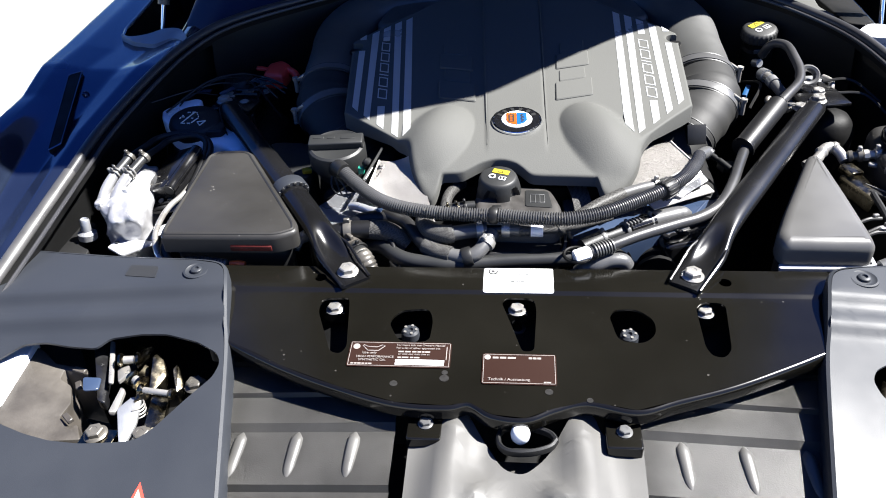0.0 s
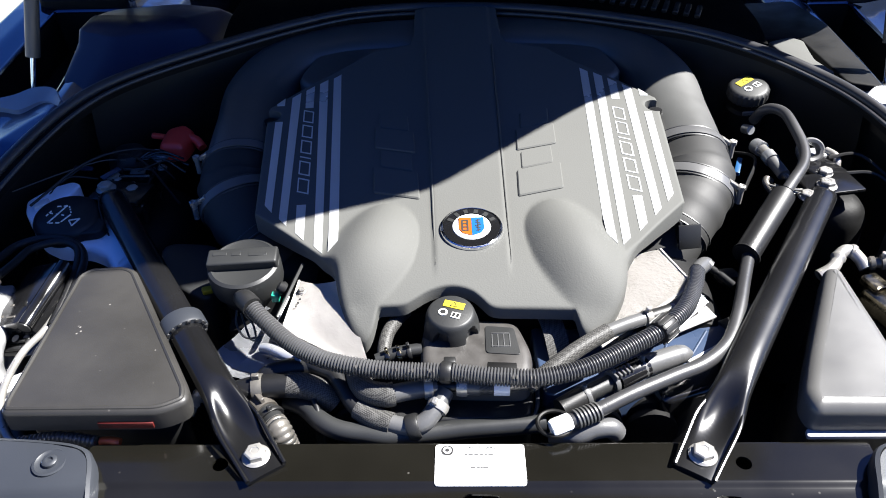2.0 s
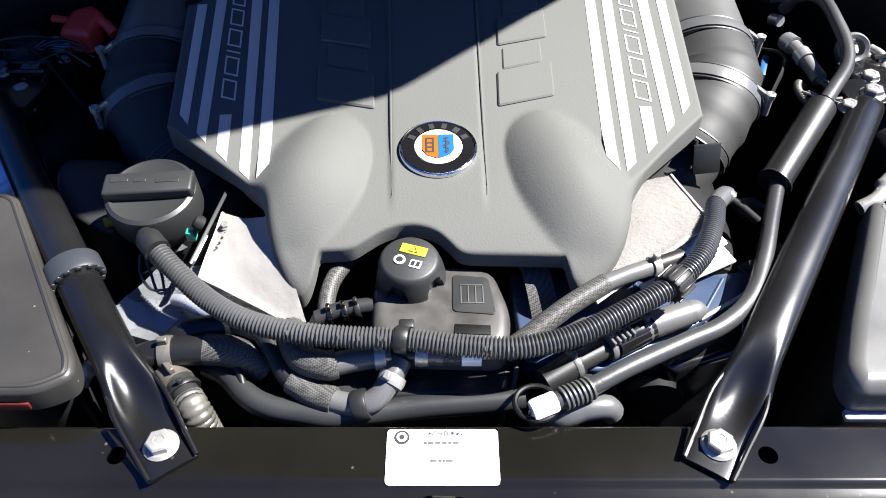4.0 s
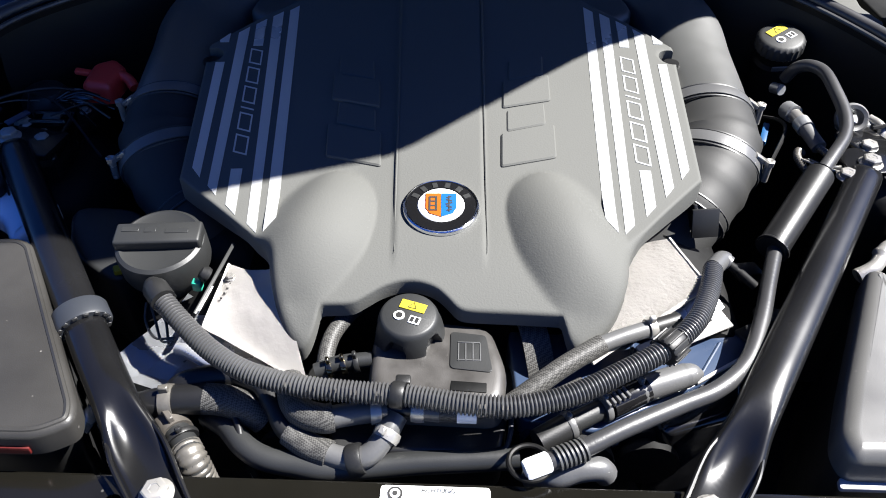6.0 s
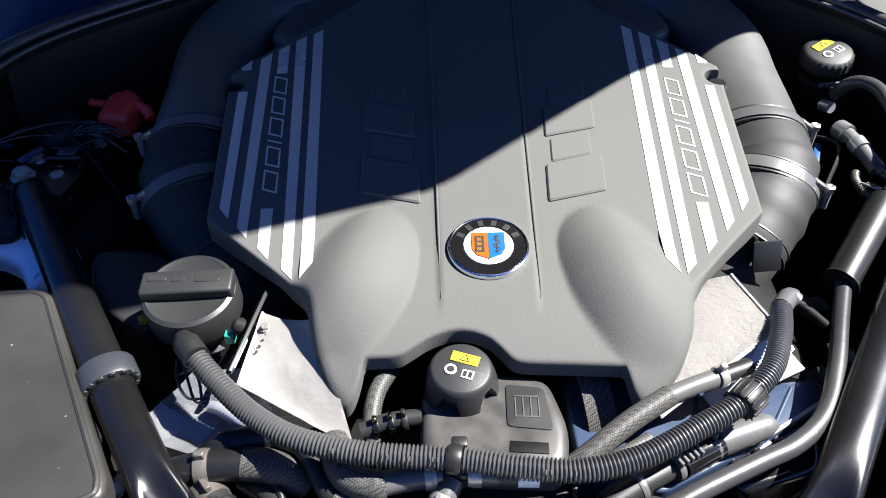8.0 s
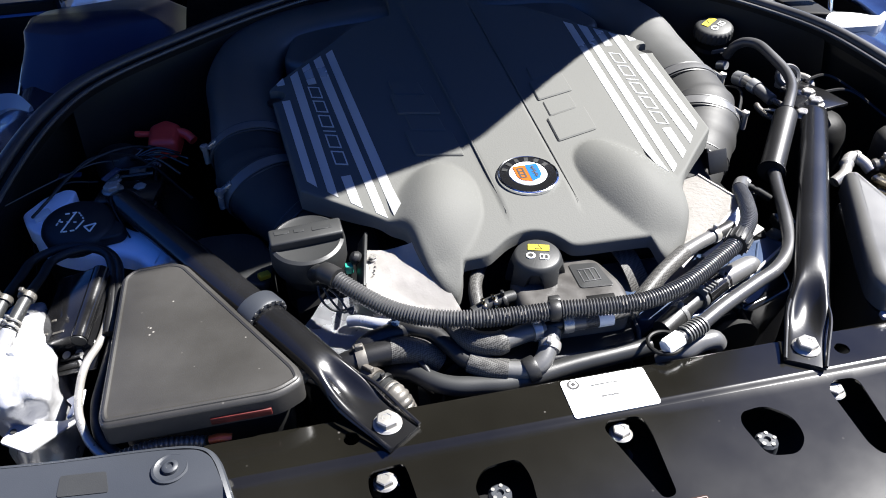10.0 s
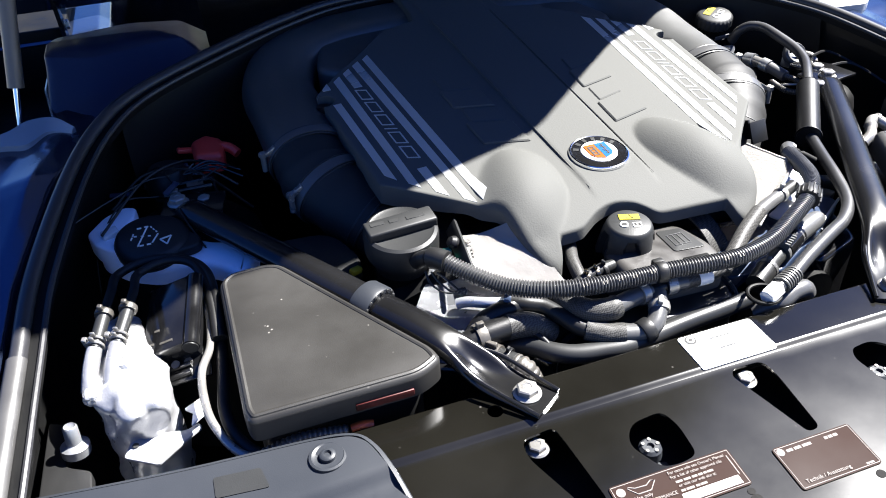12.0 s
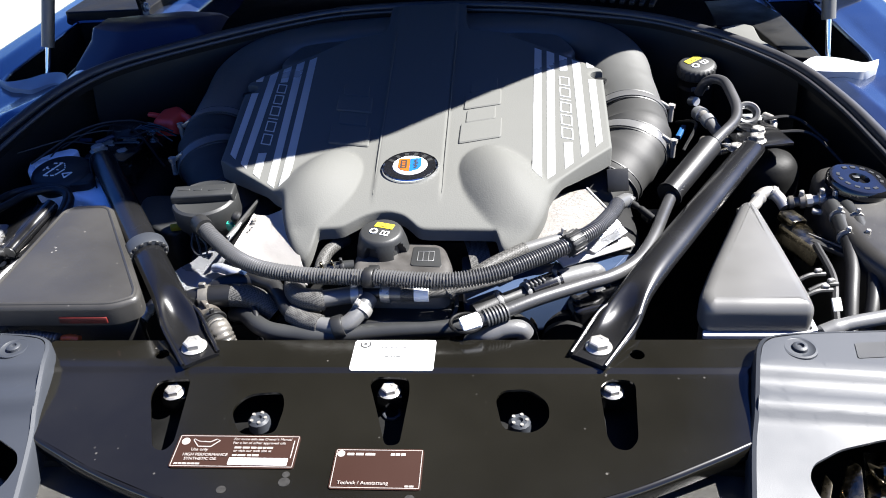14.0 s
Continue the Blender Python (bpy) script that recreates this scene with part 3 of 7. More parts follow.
outer = rounded([(-0.43, 0.018), (-0.428, -0.026), (-0.408, -0.030), (-0.402, -0.040), (-0.397, -0.09)] + front + [(0.395, -0.09), (0.400, -0.040), (0.406, -0.030), (0.424, -0.026), (0.425, 0.018)], 0.004, 3)
SLOTS = [
    [(-0.270, -0.072), (-0.268, -0.050), (-0.231, -0.047), (-0.228, -0.062), (-0.219, -0.138), (-0.226, -0.150), (-0.240, -0.146)],
    [(-0.170, -0.092), (-0.156, -0.070), (-0.117, -0.066), (-0.110, -0.088), (-0.112, -0.124), (-0.130, -0.128), (-0.152, -0.126)],
    [(-0.020, -0.052), (-0.013, -0.043), (0.024, -0.044), (0.027, -0.066), (0.023, -0.138), (0.008, -0.140), (-0.006, -0.095)],
    [(0.122, -0.076), (0.129, -0.063), (0.158, -0.060), (0.180, -0.080), (0.179, -0.106), (0.162, -0.122), (0.130, -0.118)],
    [(0.236, -0.057), (0.246, -0.046), (0.276, -0.047), (0.268, -0.130), (0.257, -0.143), (0.243, -0.140), (0.237, -0.126)],
]
holes = [rounded(h, 0.012, 4) for h in SLOTS]
for hx in (-0.279, 0.283):
    holes.append([(hx + 0.0085 * math.cos(a), -0.008 + 0.0085 * math.sin(a)) for a in (2 * math.pi * k / 16 for k in range(16))])
bm = bmesh.new()
# extra crease line, so that the sheet bends where it should
plate(bm, outer, holes, lambda x, y: 0, 0.003)
bmesh.ops.bisect_plane(bm, geom=bm.verts[:] + bm.edges[:] + bm.faces[:], plane_co=(0, -0.0335, 0), plane_no=(0, 1, 0))
for yy in (-0.029, -0.030, -0.031, -0.032, -0.0345, -0.0355, -0.0365, -0.0375, -0.038, -0.05, -0.08, -0.1, -0.125, -0.15, -0.175, -0.2):
    bmesh.ops.bisect_plane(bm, geom=bm.verts[:] + bm.edges[:] + bm.faces[:], plane_co=(0, yy, 0), plane_no=(0, 1, 0))
for v in bm.verts:
    v.co.z += support_z(v.co.x, v.co.y)
part("support_panel", bm, LACQUER, support, "black lacquered pressed panel", 30)
# rolled front lip and back flange
bm = bmesh.new()
lip = [Vector((x, y, support_z(x, y))) for x, y in front]
loops = []
prof = [(0.0, 0.0), (0.0025, -0.0007), (0.0042, -0.003), (0.005, -0.007), (0.0035, -0.020), (0.001, -0.020), (0.0025, -0.007), (0.0015, -0.004), (0.0, -0.003)]
fl = curve_points(lip, 5)
for i, p in enumerate(fl):
    d = (fl[min(i + 1, len(fl) - 1)] - fl[max(0, i - 1)]).normalized()
    out = Vector((d.y, -d.x, 0)).normalized()
    loops.append([p + out * a + Vector((0, 0, b)) for a, b in prof])
rings(bm, loops)
part("front_lip", bm, LACQUER, support, "rolled front edge")
bm = bmesh.new()
box(bm, (0.85, 0.004, 0.05), T(0, 0.019, 0.820), 0.001)
part("back_flange", bm, LACQUER, support)
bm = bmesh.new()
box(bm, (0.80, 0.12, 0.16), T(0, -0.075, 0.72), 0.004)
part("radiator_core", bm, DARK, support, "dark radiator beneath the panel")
for bx, by in ((-0.252, -0.05), (0.001, -0.046), (0.251, -0.045)):
    bolt(support, T(bx, by - 0.004, 0.826), 0.0105)
    bm = bmesh.new()
    box(bm, (0.03, 0.02, 0.02), T(bx, by, 0.815), 0.002)
    part("bolt_tab", bm, LACQUER, support)
bm = bmesh.new()
tube(bm, [(0.010, -0.050, 0.800), (0.011, -0.060, 0.801), (0.006, -0.067, 0.801), (-0.002, -0.067, 0.801), (-0.007, -0.060, 0.801), (-0.006, -0.050, 0.800)], 0.0022, 8, 5)
part("clip_loop", bm, TRIM, support, "grey wire clip")
for sx in (-0.142, 0.148):
    bm = bmesh.new()
    slab(bm, rounded([(sx - 0.016, -0.113), (sx + 0.013, -0.114), (sx + 0.014, -0.101), (sx + 0.004, -0.098), (sx - 0.004, -0.104), (sx - 0.015, -0.100)], 0.002), 0.792, 0.806, 0.001)
    part("screw_clip", bm, TRIM, support, "grey clip round the screw")
    bm = bmesh.new()
    m = T(sx, -0.090, 0.815)
    lathe(bm, [(0.0003, -0.03), (0.008, -0.03), (0.009, -0.006), (0.013, -0.004), (0.0125, 0.0), (0.012, 0.006), (0.009, 0.009), (0.004, 0.009), (0.003, 0.006), (0.0003, 0.006)], m, 12)
    part("quarter_turn_screw", bm, TRIM, support, "grey slotted screw head")
    for k in range(5):
        bm = bmesh.new()
        a = k * 1.256
        lathe(bm, [(0.0003, 0.009), (0.0022, 0.009), (0.002, 0.0105), (0.0003, 0.0105)], T(sx + 0.008 * math.cos(a), -0.090 + 0.008 * math.sin(a), 0.8145), 8)
        part("screw_pin", bm, ZINC, support)
# small pale spots left by drops
for qx, qy, qr in ((-0.150, -0.196, 0.005), (-0.088, -0.186, 0.006), (-0.088, -0.177, 0.004), (0.040, -0.203, 0.005), (0.088, -0.214, 0.004)):
    bm = bmesh.new()
    flat(bm, [(qx + qr * math.cos(a), qy + qr * 0.9 * math.sin(a)) for a in (2 * math.pi * k / 14 for k in range(14))], support_z, 0.0005)
    part("water_spot", bm, SPOT, support, "dull dried spot")

# ---- labels on the radiator support ----
zl = lambda x, y: support_z(x, y) + 0.0008


def label_plate(name, x0, x1, y0, y1, material, text, category, slant=0.0):
    th = thing(name, ((x0 + x1) / 2, (y0 + y1) / 2, 0.84), text, category)
    bm = bmesh.new()
    poly = rounded([(x0, y0), (x1, y0), (x1 + slant, y1), (x0 + slant, y1)], 0.004)
    flat(bm, poly, lambda x, y: 0.0, 0.0006)
    for yy in (-0.031, -0.0335, -0.0365, -0.040):
        if y0 < yy < y1:
            bmesh.ops.bisect_plane(bm, geom=bm.verts[:] + bm.edges[:] + bm.faces[:], plane_co=(0, yy, 0), plane_no=(0, 1, 0))
    for v in bm.verts:
        v.co.z += zl(v.co.x, v.co.y)
    part("sheet", bm, material, th)
    return th


def bars(parent, x0, x1, y, h, words, material, z, seed=0):
    """A line of print as short plain bars."""
    rnd = random.Random(seed)
    x = x0
    i = 0
    while x < x1 - 0.001 and i < words:
        w = min(x1 - x, rnd.uniform(0.5, 1.2) * (x1 - x0) / words)
        bm = bmesh.new()
        flat(bm, [(x, y), (x + w * 0.8, y), (x + w * 0.8, y + h), (x, y + h)], z, 0.0009)
        part("print_bar", bm, material, parent)
        x += w
        i += 1


def frame_line(parent, x0, x1, y0, y1, z, material, w=0.0006):
    for a, b, c, d in ((x0, x1, y0, y0 + w), (x0, x1, y1 - w, y1), (x0, x0 + w, y0, y1), (x1 - w, x1, y0, y1)):
        bm = bmesh.new()
        flat(bm, [(a, c), (b, c), (b, d), (a, d)], z, 0.001)
        part("print_border", bm, material, parent)


def disc(parent, x, y, r, z, material, name="print_dot", h=0.001):
    bm = bmesh.new()
    flat(bm, [(x + r * math.cos(a), y + r * math.sin(a)) for a in (2 * math.pi * k / 20 for k in range(20))], z, h)
    return part(name, bm, material, parent)


def on_panel(x, y, lift=0.0016):
    return Matrix.Translation((x, y, zl(x, y) + lift)) @ Matrix.Rotation(radians(4.9), 4, "X")


white = label_plate("white_label", -0.046, 0.051, -0.0355, 0.0165, PAPER, "white paper label stuck on the black panel", "label")
disc(white, -0.033, 0.0085, 0.0068, zl, INK)
disc(white, -0.033, 0.0085, 0.0046, lambda x, y: zl(x, y) + 0.0004, PAPER)
disc(white, -0.033, 0.0085, 0.0024, lambda x, y: zl(x, y) + 0.0007, INK)
letters(white, "ACHTUNG", Matrix.Translation((-0.010, 0.0100, zl(0, 0) + 0.0016)), 0.0062, INK)
bars(white, -0.014, 0.024, 0.0020, 0.0022, 6, GREYHOSE, zl, 21)
bars(white, -0.008, 0.016, -0.0150, 0.0024, 4, GREYHOSE, zl, 22)
oil = label_plate("oil_label", -0.214, -0.082, -0.171, -0.129, BROWN, "brown oil information label with pale print", "label")
frame_line(oil, -0.2125, -0.0835, -0.1695, -0.1305, zl, PRINT)
disc(oil, -0.205, -0.138, 0.0045, zl, PRINT)
bm = bmesh.new()
tube(bm, [(x, y, zl(x, y) + 0.0008) for x, y in ((-0.190, -0.1445), (-0.176, -0.1445), (-0.168, -0.1365), (-0.172, -0.1350), (-0.178, -0.1385), (-0.190, -0.1380), (-0.196, -0.1350), (-0.197, -0.1365), (-0.190, -0.1445))], 0.0006, 6, 1, raw=True)
part("oil_can_symbol", bm, PRINT, oil)
letters(oil, "Use only", on_panel(-0.196, -0.1505), 0.0052, PRINT)
letters(oil, "HIGH PERFORMANCE", on_panel(-0.203, -0.157), 0.0050, PRINT)
letters(oil, "SYNTHETIC OIL", on_panel(-0.200, -0.1622), 0.0050, PRINT)
bars(oil, -0.209, -0.166, -0.1672, 0.002, 6, PRINT, zl, 4)
letters(oil, "For more info see Owner's Manual", on_panel(-0.153, -0.1365), 0.0044, PRINT)
letters(oil, "For a list of other approved oils", on_panel(-0.153, -0.1415), 0.0044, PRINT)
bars(oil, -0.150, -0.100, -0.1465, 0.0022, 6, PRINT, zl, 6)
letters(oil, "or visit our web site at", on_panel(-0.150, -0.1515), 0.0044, PRINT)
bars(oil, -0.150, -0.115, -0.1562, 0.0022, 4, PRINT, zl, 8)
bm = bmesh.new()
flat(bm, [(-0.152, -0.1672), (-0.090, -0.1672), (-0.090, -0.1585), (-0.152, -0.1585)], zl, 0.001)
part("white_field", bm, PAPER, oil)
bars(oil, -0.0882, -0.0862, -0.158, 0.022, 1, PRINT, zl, 1)
tech = label_plate("equipment_label", -0.042, 0.050, -0.194, -0.145, BROWN, "brown equipment label with pale print", "label")
frame_line(tech, -0.0405, 0.0485, -0.1925, -0.1465, zl, PRINT)
disc(tech, -0.0355, -0.1515, 0.0040, zl, PRINT)
bars(tech, -0.029, 0.004, -0.1535, 0.003, 3, PRINT, zl, 11)
bars(tech, 0.016, 0.034, -0.1535, 0.003, 3, PRINT, zl, 12)
letters(tech, "Technik / Ausstattung", on_panel(-0.034, -0.189), 0.0058, PRINT)
bars(tech, 0.034, 0.046, -0.191, 0.002, 2, PRINT, zl, 13)


# ---- grey trim covers over the headlamps, with the hood latches in their openings ----
def trim_z(x, y):
    d = -y
    z = 0.866 - 0.05 * max(0.0, d + 0.02) - 0.010 * smooth01((d - 0.045) / 0.022) - 0.012 * smooth01((d - 0.088) / 0.024) - 0.20 * max(0.0, d - 0.11)
    return z - 0.08 * (abs(x) - 0.44)


def headlamp_trim(s):
    th = thing("headlamp_trim", (s * 0.55, -0.15, 0.70), "grey plastic trim cover beside the radiator support", "trim cover", "headlamp trim covers")
    outer = [(0.80, 0.068), (0.745, 0.055), (0.592, 0.026), (0.476, 0.010), (0.430, -0.002), (0.417, -0.014), (0.404, -0.05), (0.392, -0.10), (0.376, -0.16), (0.335, -0.36), (0.325, -0.42), (0.66, -0.42), (0.80, -0.30), (0.83, -0.10)]
    hole = [(0.735, -0.175), (0.703, -0.146), (0.677, -0.126), (0.646, -0.124), (0.606, -0.132), (0.565, -0.137), (0.550, -0.122), (0.507, -0.117), (0.468, -0.119), (0.421, -0.133), (0.389, -0.151), (0.381, -0.166), (0.386, -0.186), (0.412, -0.215), (0.444, -0.255), (0.461, -0.268), (0.478, -0.271), (0.534, -0.272), (0.578, -0.267), (0.617, -0.257), (0.656, -0.243), (0.70, -0.222)]
    if s > 0:
        hole = [(x + 0.045 * smooth01((0.56 - x) / 0.1), y) for x, y in hole]
    po = [(s * x, y) for x, y in rounded(outer, 0.02, 5)]
    ph = [(s * x, y) for x, y in rounded(hole, 0.007, 3)]
    bm = bmesh.new()
    plate(bm, po, [ph], lambda x, y: 0, 0.003)
    for yy in (0.04, 0.02, 0.0, -0.02, -0.034, -0.045, -0.049, -0.053, -0.057, -0.061, -0.067, -0.078, -0.088, -0.093, -0.098, -0.103, -0.108, -0.113, -0.13, -0.15, -0.175, -0.2, -0.225, -0.25, -0.275, -0.3, -0.33, -0.36):
        bmesh.ops.bisect_plane(bm, geom=bm.verts[:] + bm.edges[:] + bm.faces[:], plane_co=(0, yy, 0), plane_no=(0, 1, 0))
    for k in range(19):
        bmesh.ops.bisect_plane(bm, geom=bm.verts[:] + bm.edges[:] + bm.faces[:], plane_co=(s * (0.35 + k * 0.025), 0, 0), plane_no=(1, 0, 0))
    for v in bm.verts:
        v.co.z += trim_z(v.co.x, v.co.y)
    part("trim_shell", bm, TRIM, th, angle=45)
    # turned-down edge
    edge = [(0.745, 0.055), (0.592, 0.026), (0.476, 0.010), (0.432, 0.0), (0.415, -0.016), (0.404, -0.05), (0.392, -0.10), (0.376, -0.16), (0.335, -0.36)]
    p = curve_points([Vector((s * x, y, trim_z(x, y))) for x, y in edge], 5)
    bm = bmesh.new()
    loops = []
    for i, q in enumerate(p):
        d = (p[min(i + 1, len(p) - 1)] - p[max(0, i - 1)]).normalized()
        o = Vector((d.y, -d.x, 0)).normalized() * (1 if s < 0 else -1) * -1
        loops.append([q + o * a + Vector((0, 0, b)) for a, b in ((-0.001, 0.0005), (0.003, -0.001), (0.005, -0.005), (0.005, -0.035), (0.002, -0.035), (0.0, -0.004))])
    rings(bm, loops)
    part("trim_edge", bm, TRIM, th)
    m = T(s * 0.4565, -0.0165, trim_z(0.4565, -0.0165))
    bm = bmesh.new()
    lathe(bm, [(0.019, -0.002), (0.0185, 0.001), (0.016, 0.0015), (0.013, -0.0005), (0.0085, -0.0005), (0.008, 0.003), (0.006, 0.0045), (0.004, 0.0045), (0.003, 0.002), (0.0003, 0.002)], m, 28)
    part("rivet", bm, TRIM, th, "grey plastic expanding rivet")
    bm = bmesh.new()
    zt = lambda x, y: trim_z(x, y)
    flat(bm, rounded([(s * 0.515, -0.028), (s * 0.565, -0.020), (s * 0.565, 0.004), (s * 0.52, -0.003)], 0.003), zt, 0.0009)
    part("raised_pad", bm, CAPP, th, "faint rectangular pad")
    if s < 0:
        bm = bmesh.new()
        flat(bm, [(-0.452, -0.385), (-0.398, -0.385), (-0.436, -0.322)], zt, 0.0014)
        part("warning_triangle", bm, RED, th, "red warning triangle")
        bm = bmesh.new()
        flat(bm, [(-0.444, -0.382), (-0.405, -0.382), (-0.435, -0.331)], zt, 0.0020)
        part("warning_field", bm, PAPER, th)
    return th


headlamp_trim(-1)
headlamp_trim(1)


def hood_latch(s):
    th = thing("hood_latch", (s * 0.47, -0.2, 0.66), "oily metal hood latch sunk in the trim opening", "hood latch", "hood latches")
    bm = bmesh.new()
    box(bm, (0.10, 0.13, 0.006), T(s * 0.475, -0.205, 0.748, 0, 8 * s, 0), 0.002)
    part("base_plate", bm, DARK, th)
    # cut steel plates: outline, height, thickness, lean
    plates = (
        ([(0.590, -0.097), (0.571, -0.096), (0.548, -0.162), (0.541, -0.193), (0.552, -0.192), (0.559, -0.173)], 0.790, 0.014, 0.5, GLOSSB),
        ([(0.566, -0.102), (0.559, -0.102), (0.534, -0.172), (0.540, -0.174)], 0.798, 0.003, 0.2, ZINC),
        ([(0.575, -0.170), (0.552, -0.166), (0.548, -0.186), (0.566, -0.192)], 0.797, 0.002, 0.2, NAVY),
        ([(0.541, -0.145), (0.525, -0.139), (0.515, -0.160), (0.524, -0.176)], 0.796, 0.006, -0.3, ZINC),
        ([(0.499, -0.193), (0.486, -0.195), (0.478, -0.234), (0.480, -0.270), (0.488, -0.266), (0.510, -0.216)], 0.788, 0.004, 0.15, CAST),
        ([(0.521, -0.177), (0.521, -0.221), (0.511, -0.218), (0.514, -0.181)], 0.790, 0.006, 0.2, ZINC),
        ([(0.494, -0.128), (0.486, -0.116), (0.469, -0.149), (0.477, -0.180), (0.483, -0.180)], 0.792, 0.02, 0.5, BRASS),
        ([(0.463, -0.143), (0.459, -0.130), (0.442, -0.164), (0.449, -0.176)], 0.786, 0.02, 0.5, BRASS),
        ([(0.552, -0.094), (0.513, -0.096), (0.499, -0.145), (0.511, -0.158), (0.540, -0.150)], 0.784, 0.015, 0.3, BRASS),
        ([(0.526, -0.100), (0.506, -0.102), (0.500, -0.130), (0.508, -0.150), (0.520, -0.130)], 0.795, 0.004, -0.4, BRASS),
        ([(0.505, -0.160), (0.494, -0.150), (0.480, -0.188), (0.492, -0.205)], 0.790, 0.012, -0.3, BRASS),
        ([(0.478, -0.185), (0.456, -0.182), (0.450, -0.225), (0.470, -0.240)], 0.778, 0.008, 0.3, BRASS),
        ([(0.500, -0.240), (0.462, -0.232), (0.470, -0.268), (0.492, -0.276)], 0.770, 0.006, 0.1, BRASS),
    )
    for outline_, z, thick, lean, mt in plates:
        poly = [(s * x, y) for x, y in rounded(outline_, 0.004, 3)]
        cx, cy = sum(p[0] for p in poly) / len(poly), sum(p[1] for p in poly) / len(poly)
        bm = bmesh.new()
        slab(bm, poly, z - thick, z, 0.0015, 2, lambda x, y: lean * (x - cx) * s + 0.3 * lean * (y - cy))
        part("latch_plate", bm, mt, th)
    for a, b, r in (((0.485, -0.190, 0.800), (0.444, -0.194, 0.798), 0.0042), ((0.534, -0.139, 0.802), (0.514, -0.135, 0.800), 0.0055), ((0.505, -0.170, 0.800), (0.494, -0.176, 0.798), 0.006)):
        a, b = Vector((s * a[0], a[1], a[2])), Vector((s * b[0], b[1], b[2]))
        bm = bmesh.new()
        tube(bm, [a, b], r, 14, 4)
        pin = part("latch_pin", bm, ZINC, th)
        for q, w in ((a, b), (b, a)):
            bm = bmesh.new()
            lathe(bm, [(0.0003, -0.003), (r * 1.7, -0.003), (r * 1.8, 0.0), (r * 1.2, 0.003), (0.0003, 0.004)], along(q, w), 16)
            part("pin_collar", bm, BRASS, pin)
    bm = bmesh.new()
    tube(bm, [(s * (0.492 + 0.012 * math.cos(k * 0.6)), -0.205 + 0.012 * math.sin(k * 0.6), 0.770 + k * 0.0005) for k in range(40)], 0.0011, 6, 2)
    part("latch_spring", bm, ZINC, th)
    bm = bmesh.new()
    slab(bm, rounded([(s * 0.548, -0.236), (s * 0.500, -0.236), (s * 0.505, -0.272), (s * 0.548, -0.268)], 0.006), 0.75, 0.776, 0.002)
    part("latch_foot", bm, BRASS, th)
    for x, y, r in ((0.529, -0.246, 0.0125), (0.468, -0.246, 0.0115), (0.429, -0.158, 0.0125), (0.545, -0.110, 0.010)):
        bolt(th, T(s * x, y, 0.776), r, AGED)


hood_latch(-1)
hood_latch(1)
for s in (-1, 1):
    lamp = thing("headlamp_back", (s * 0.62, -0.2, 0.62), "grey-brown moulded rear of a headlamp under the trim", "headlamp", "headlamps")
    bm = bmesh.new()
    shell = [(0.770, -0.120), (0.727, -0.078), (0.669, -0.106), (0.641, -0.128), (0.593, -0.132), (0.588, -0.143), (0.623, -0.138), (0.621, -0.155), (0.602, -0.165), (0.587, -0.195), (0.590, -0.220), (0.572, -0.233), (0.563, -0.228), (0.548, -0.252), (0.600, -0.262), (0.66, -0.240), (0.74, -0.200)]
    slab(bm, [(s * x, y) for x, y in rounded(shell, 0.003, 2)], 0.68, 0.780, 0.002, 2, lambda x, y: 0.10 * (abs(x) - 0.62))
    part("lamp_shell", bm, LAMPB, lamp)
    # ragged clip tongues along the shell's inner edge
    for x, y, rz, w in ((0.600, -0.140, 15, 0.020), (0.588, -0.168, 60, 0.014), (0.575, -0.225, 40, 0.018)):
        bm = bmesh.new()
        box(bm, (w, 0.008, 0.006), T(s * x, y, 0.781, 6, 0, rz * s), 0.001, 1)
        part("clip_tongue", bm, LAMPB, lamp)
    bm = bmesh.new()
    slab(bm, [(s * x, y) for x, y in rounded([(0.725, -0.085), (0.680, -0.095), (0.672, -0.213), (0.705, -0.225)], 0.004)], 0.782, 0.796, 0.002)
    part("white_strap", bm, WHITEP, lamp)

# ---- air guides in front of the radiator support ----


def air_guide(s):
    th = thing("air_guide", (s * 0.26, -0.28, 0.6), "ribbed dark plastic air guide below the radiator support", "air guide", "air guides")
    bm = bmesh.new()
    prof = [(-0.10, 0.784), (-0.135, 0.793), (-0.185, 0.795), (-0.188, 0.789), (-0.205, 0.788), (-0.228, 0.786), (-0.236, 0.778), (-0.305, 0.766), (-0.309, 0.757), (-0.36, 0.750), (-0.44, 0.73)]
    n = len(prof) - 1

    def place(u, v):
        i = min(n - 1, int(v * n))
        t = v * n - i
        return Vector((s * (0.146 + 0.25 * u), prof[i][0] * (1 - t) + prof[i + 1][0] * t, prof[i][1] * (1 - t) + prof[i + 1][1] * t + 0.010 - 0.014 * u))
    patch(bm, None, 6, n, place, 0.003)
    part("guide_panel", bm, GUIDE, th, angle=25)
    for k in range(3):
        bm = bmesh.new()
        x = s * (0.195 + 0.072 * k)
        loops = []
        for j in range(9):
            t = j / 8
            w = (0.0092 - 0.0028 * t) * math.sqrt(max(0.0, 1 - abs(2 * t - 1) ** 5))
            if j in (0, 8):
                w = 0.002
            c = Vector((x + s * 0.004 * t, -0.238 - 0.058 * t, 0.787 - 0.010 * t - 0.056 * (0.049 + 0.072 * k)))
            loops.append([c + Vector((w * math.cos(a), 0.002 * math.sin(a), w * 0.75 * math.sin(a))) for a in (2 * math.pi * q / 12 for q in range(12))])
        rings(bm, loops)
        part("guide_rib", bm, GUIDE, th)
    return th


air_guide(-1)
air_guide(1)

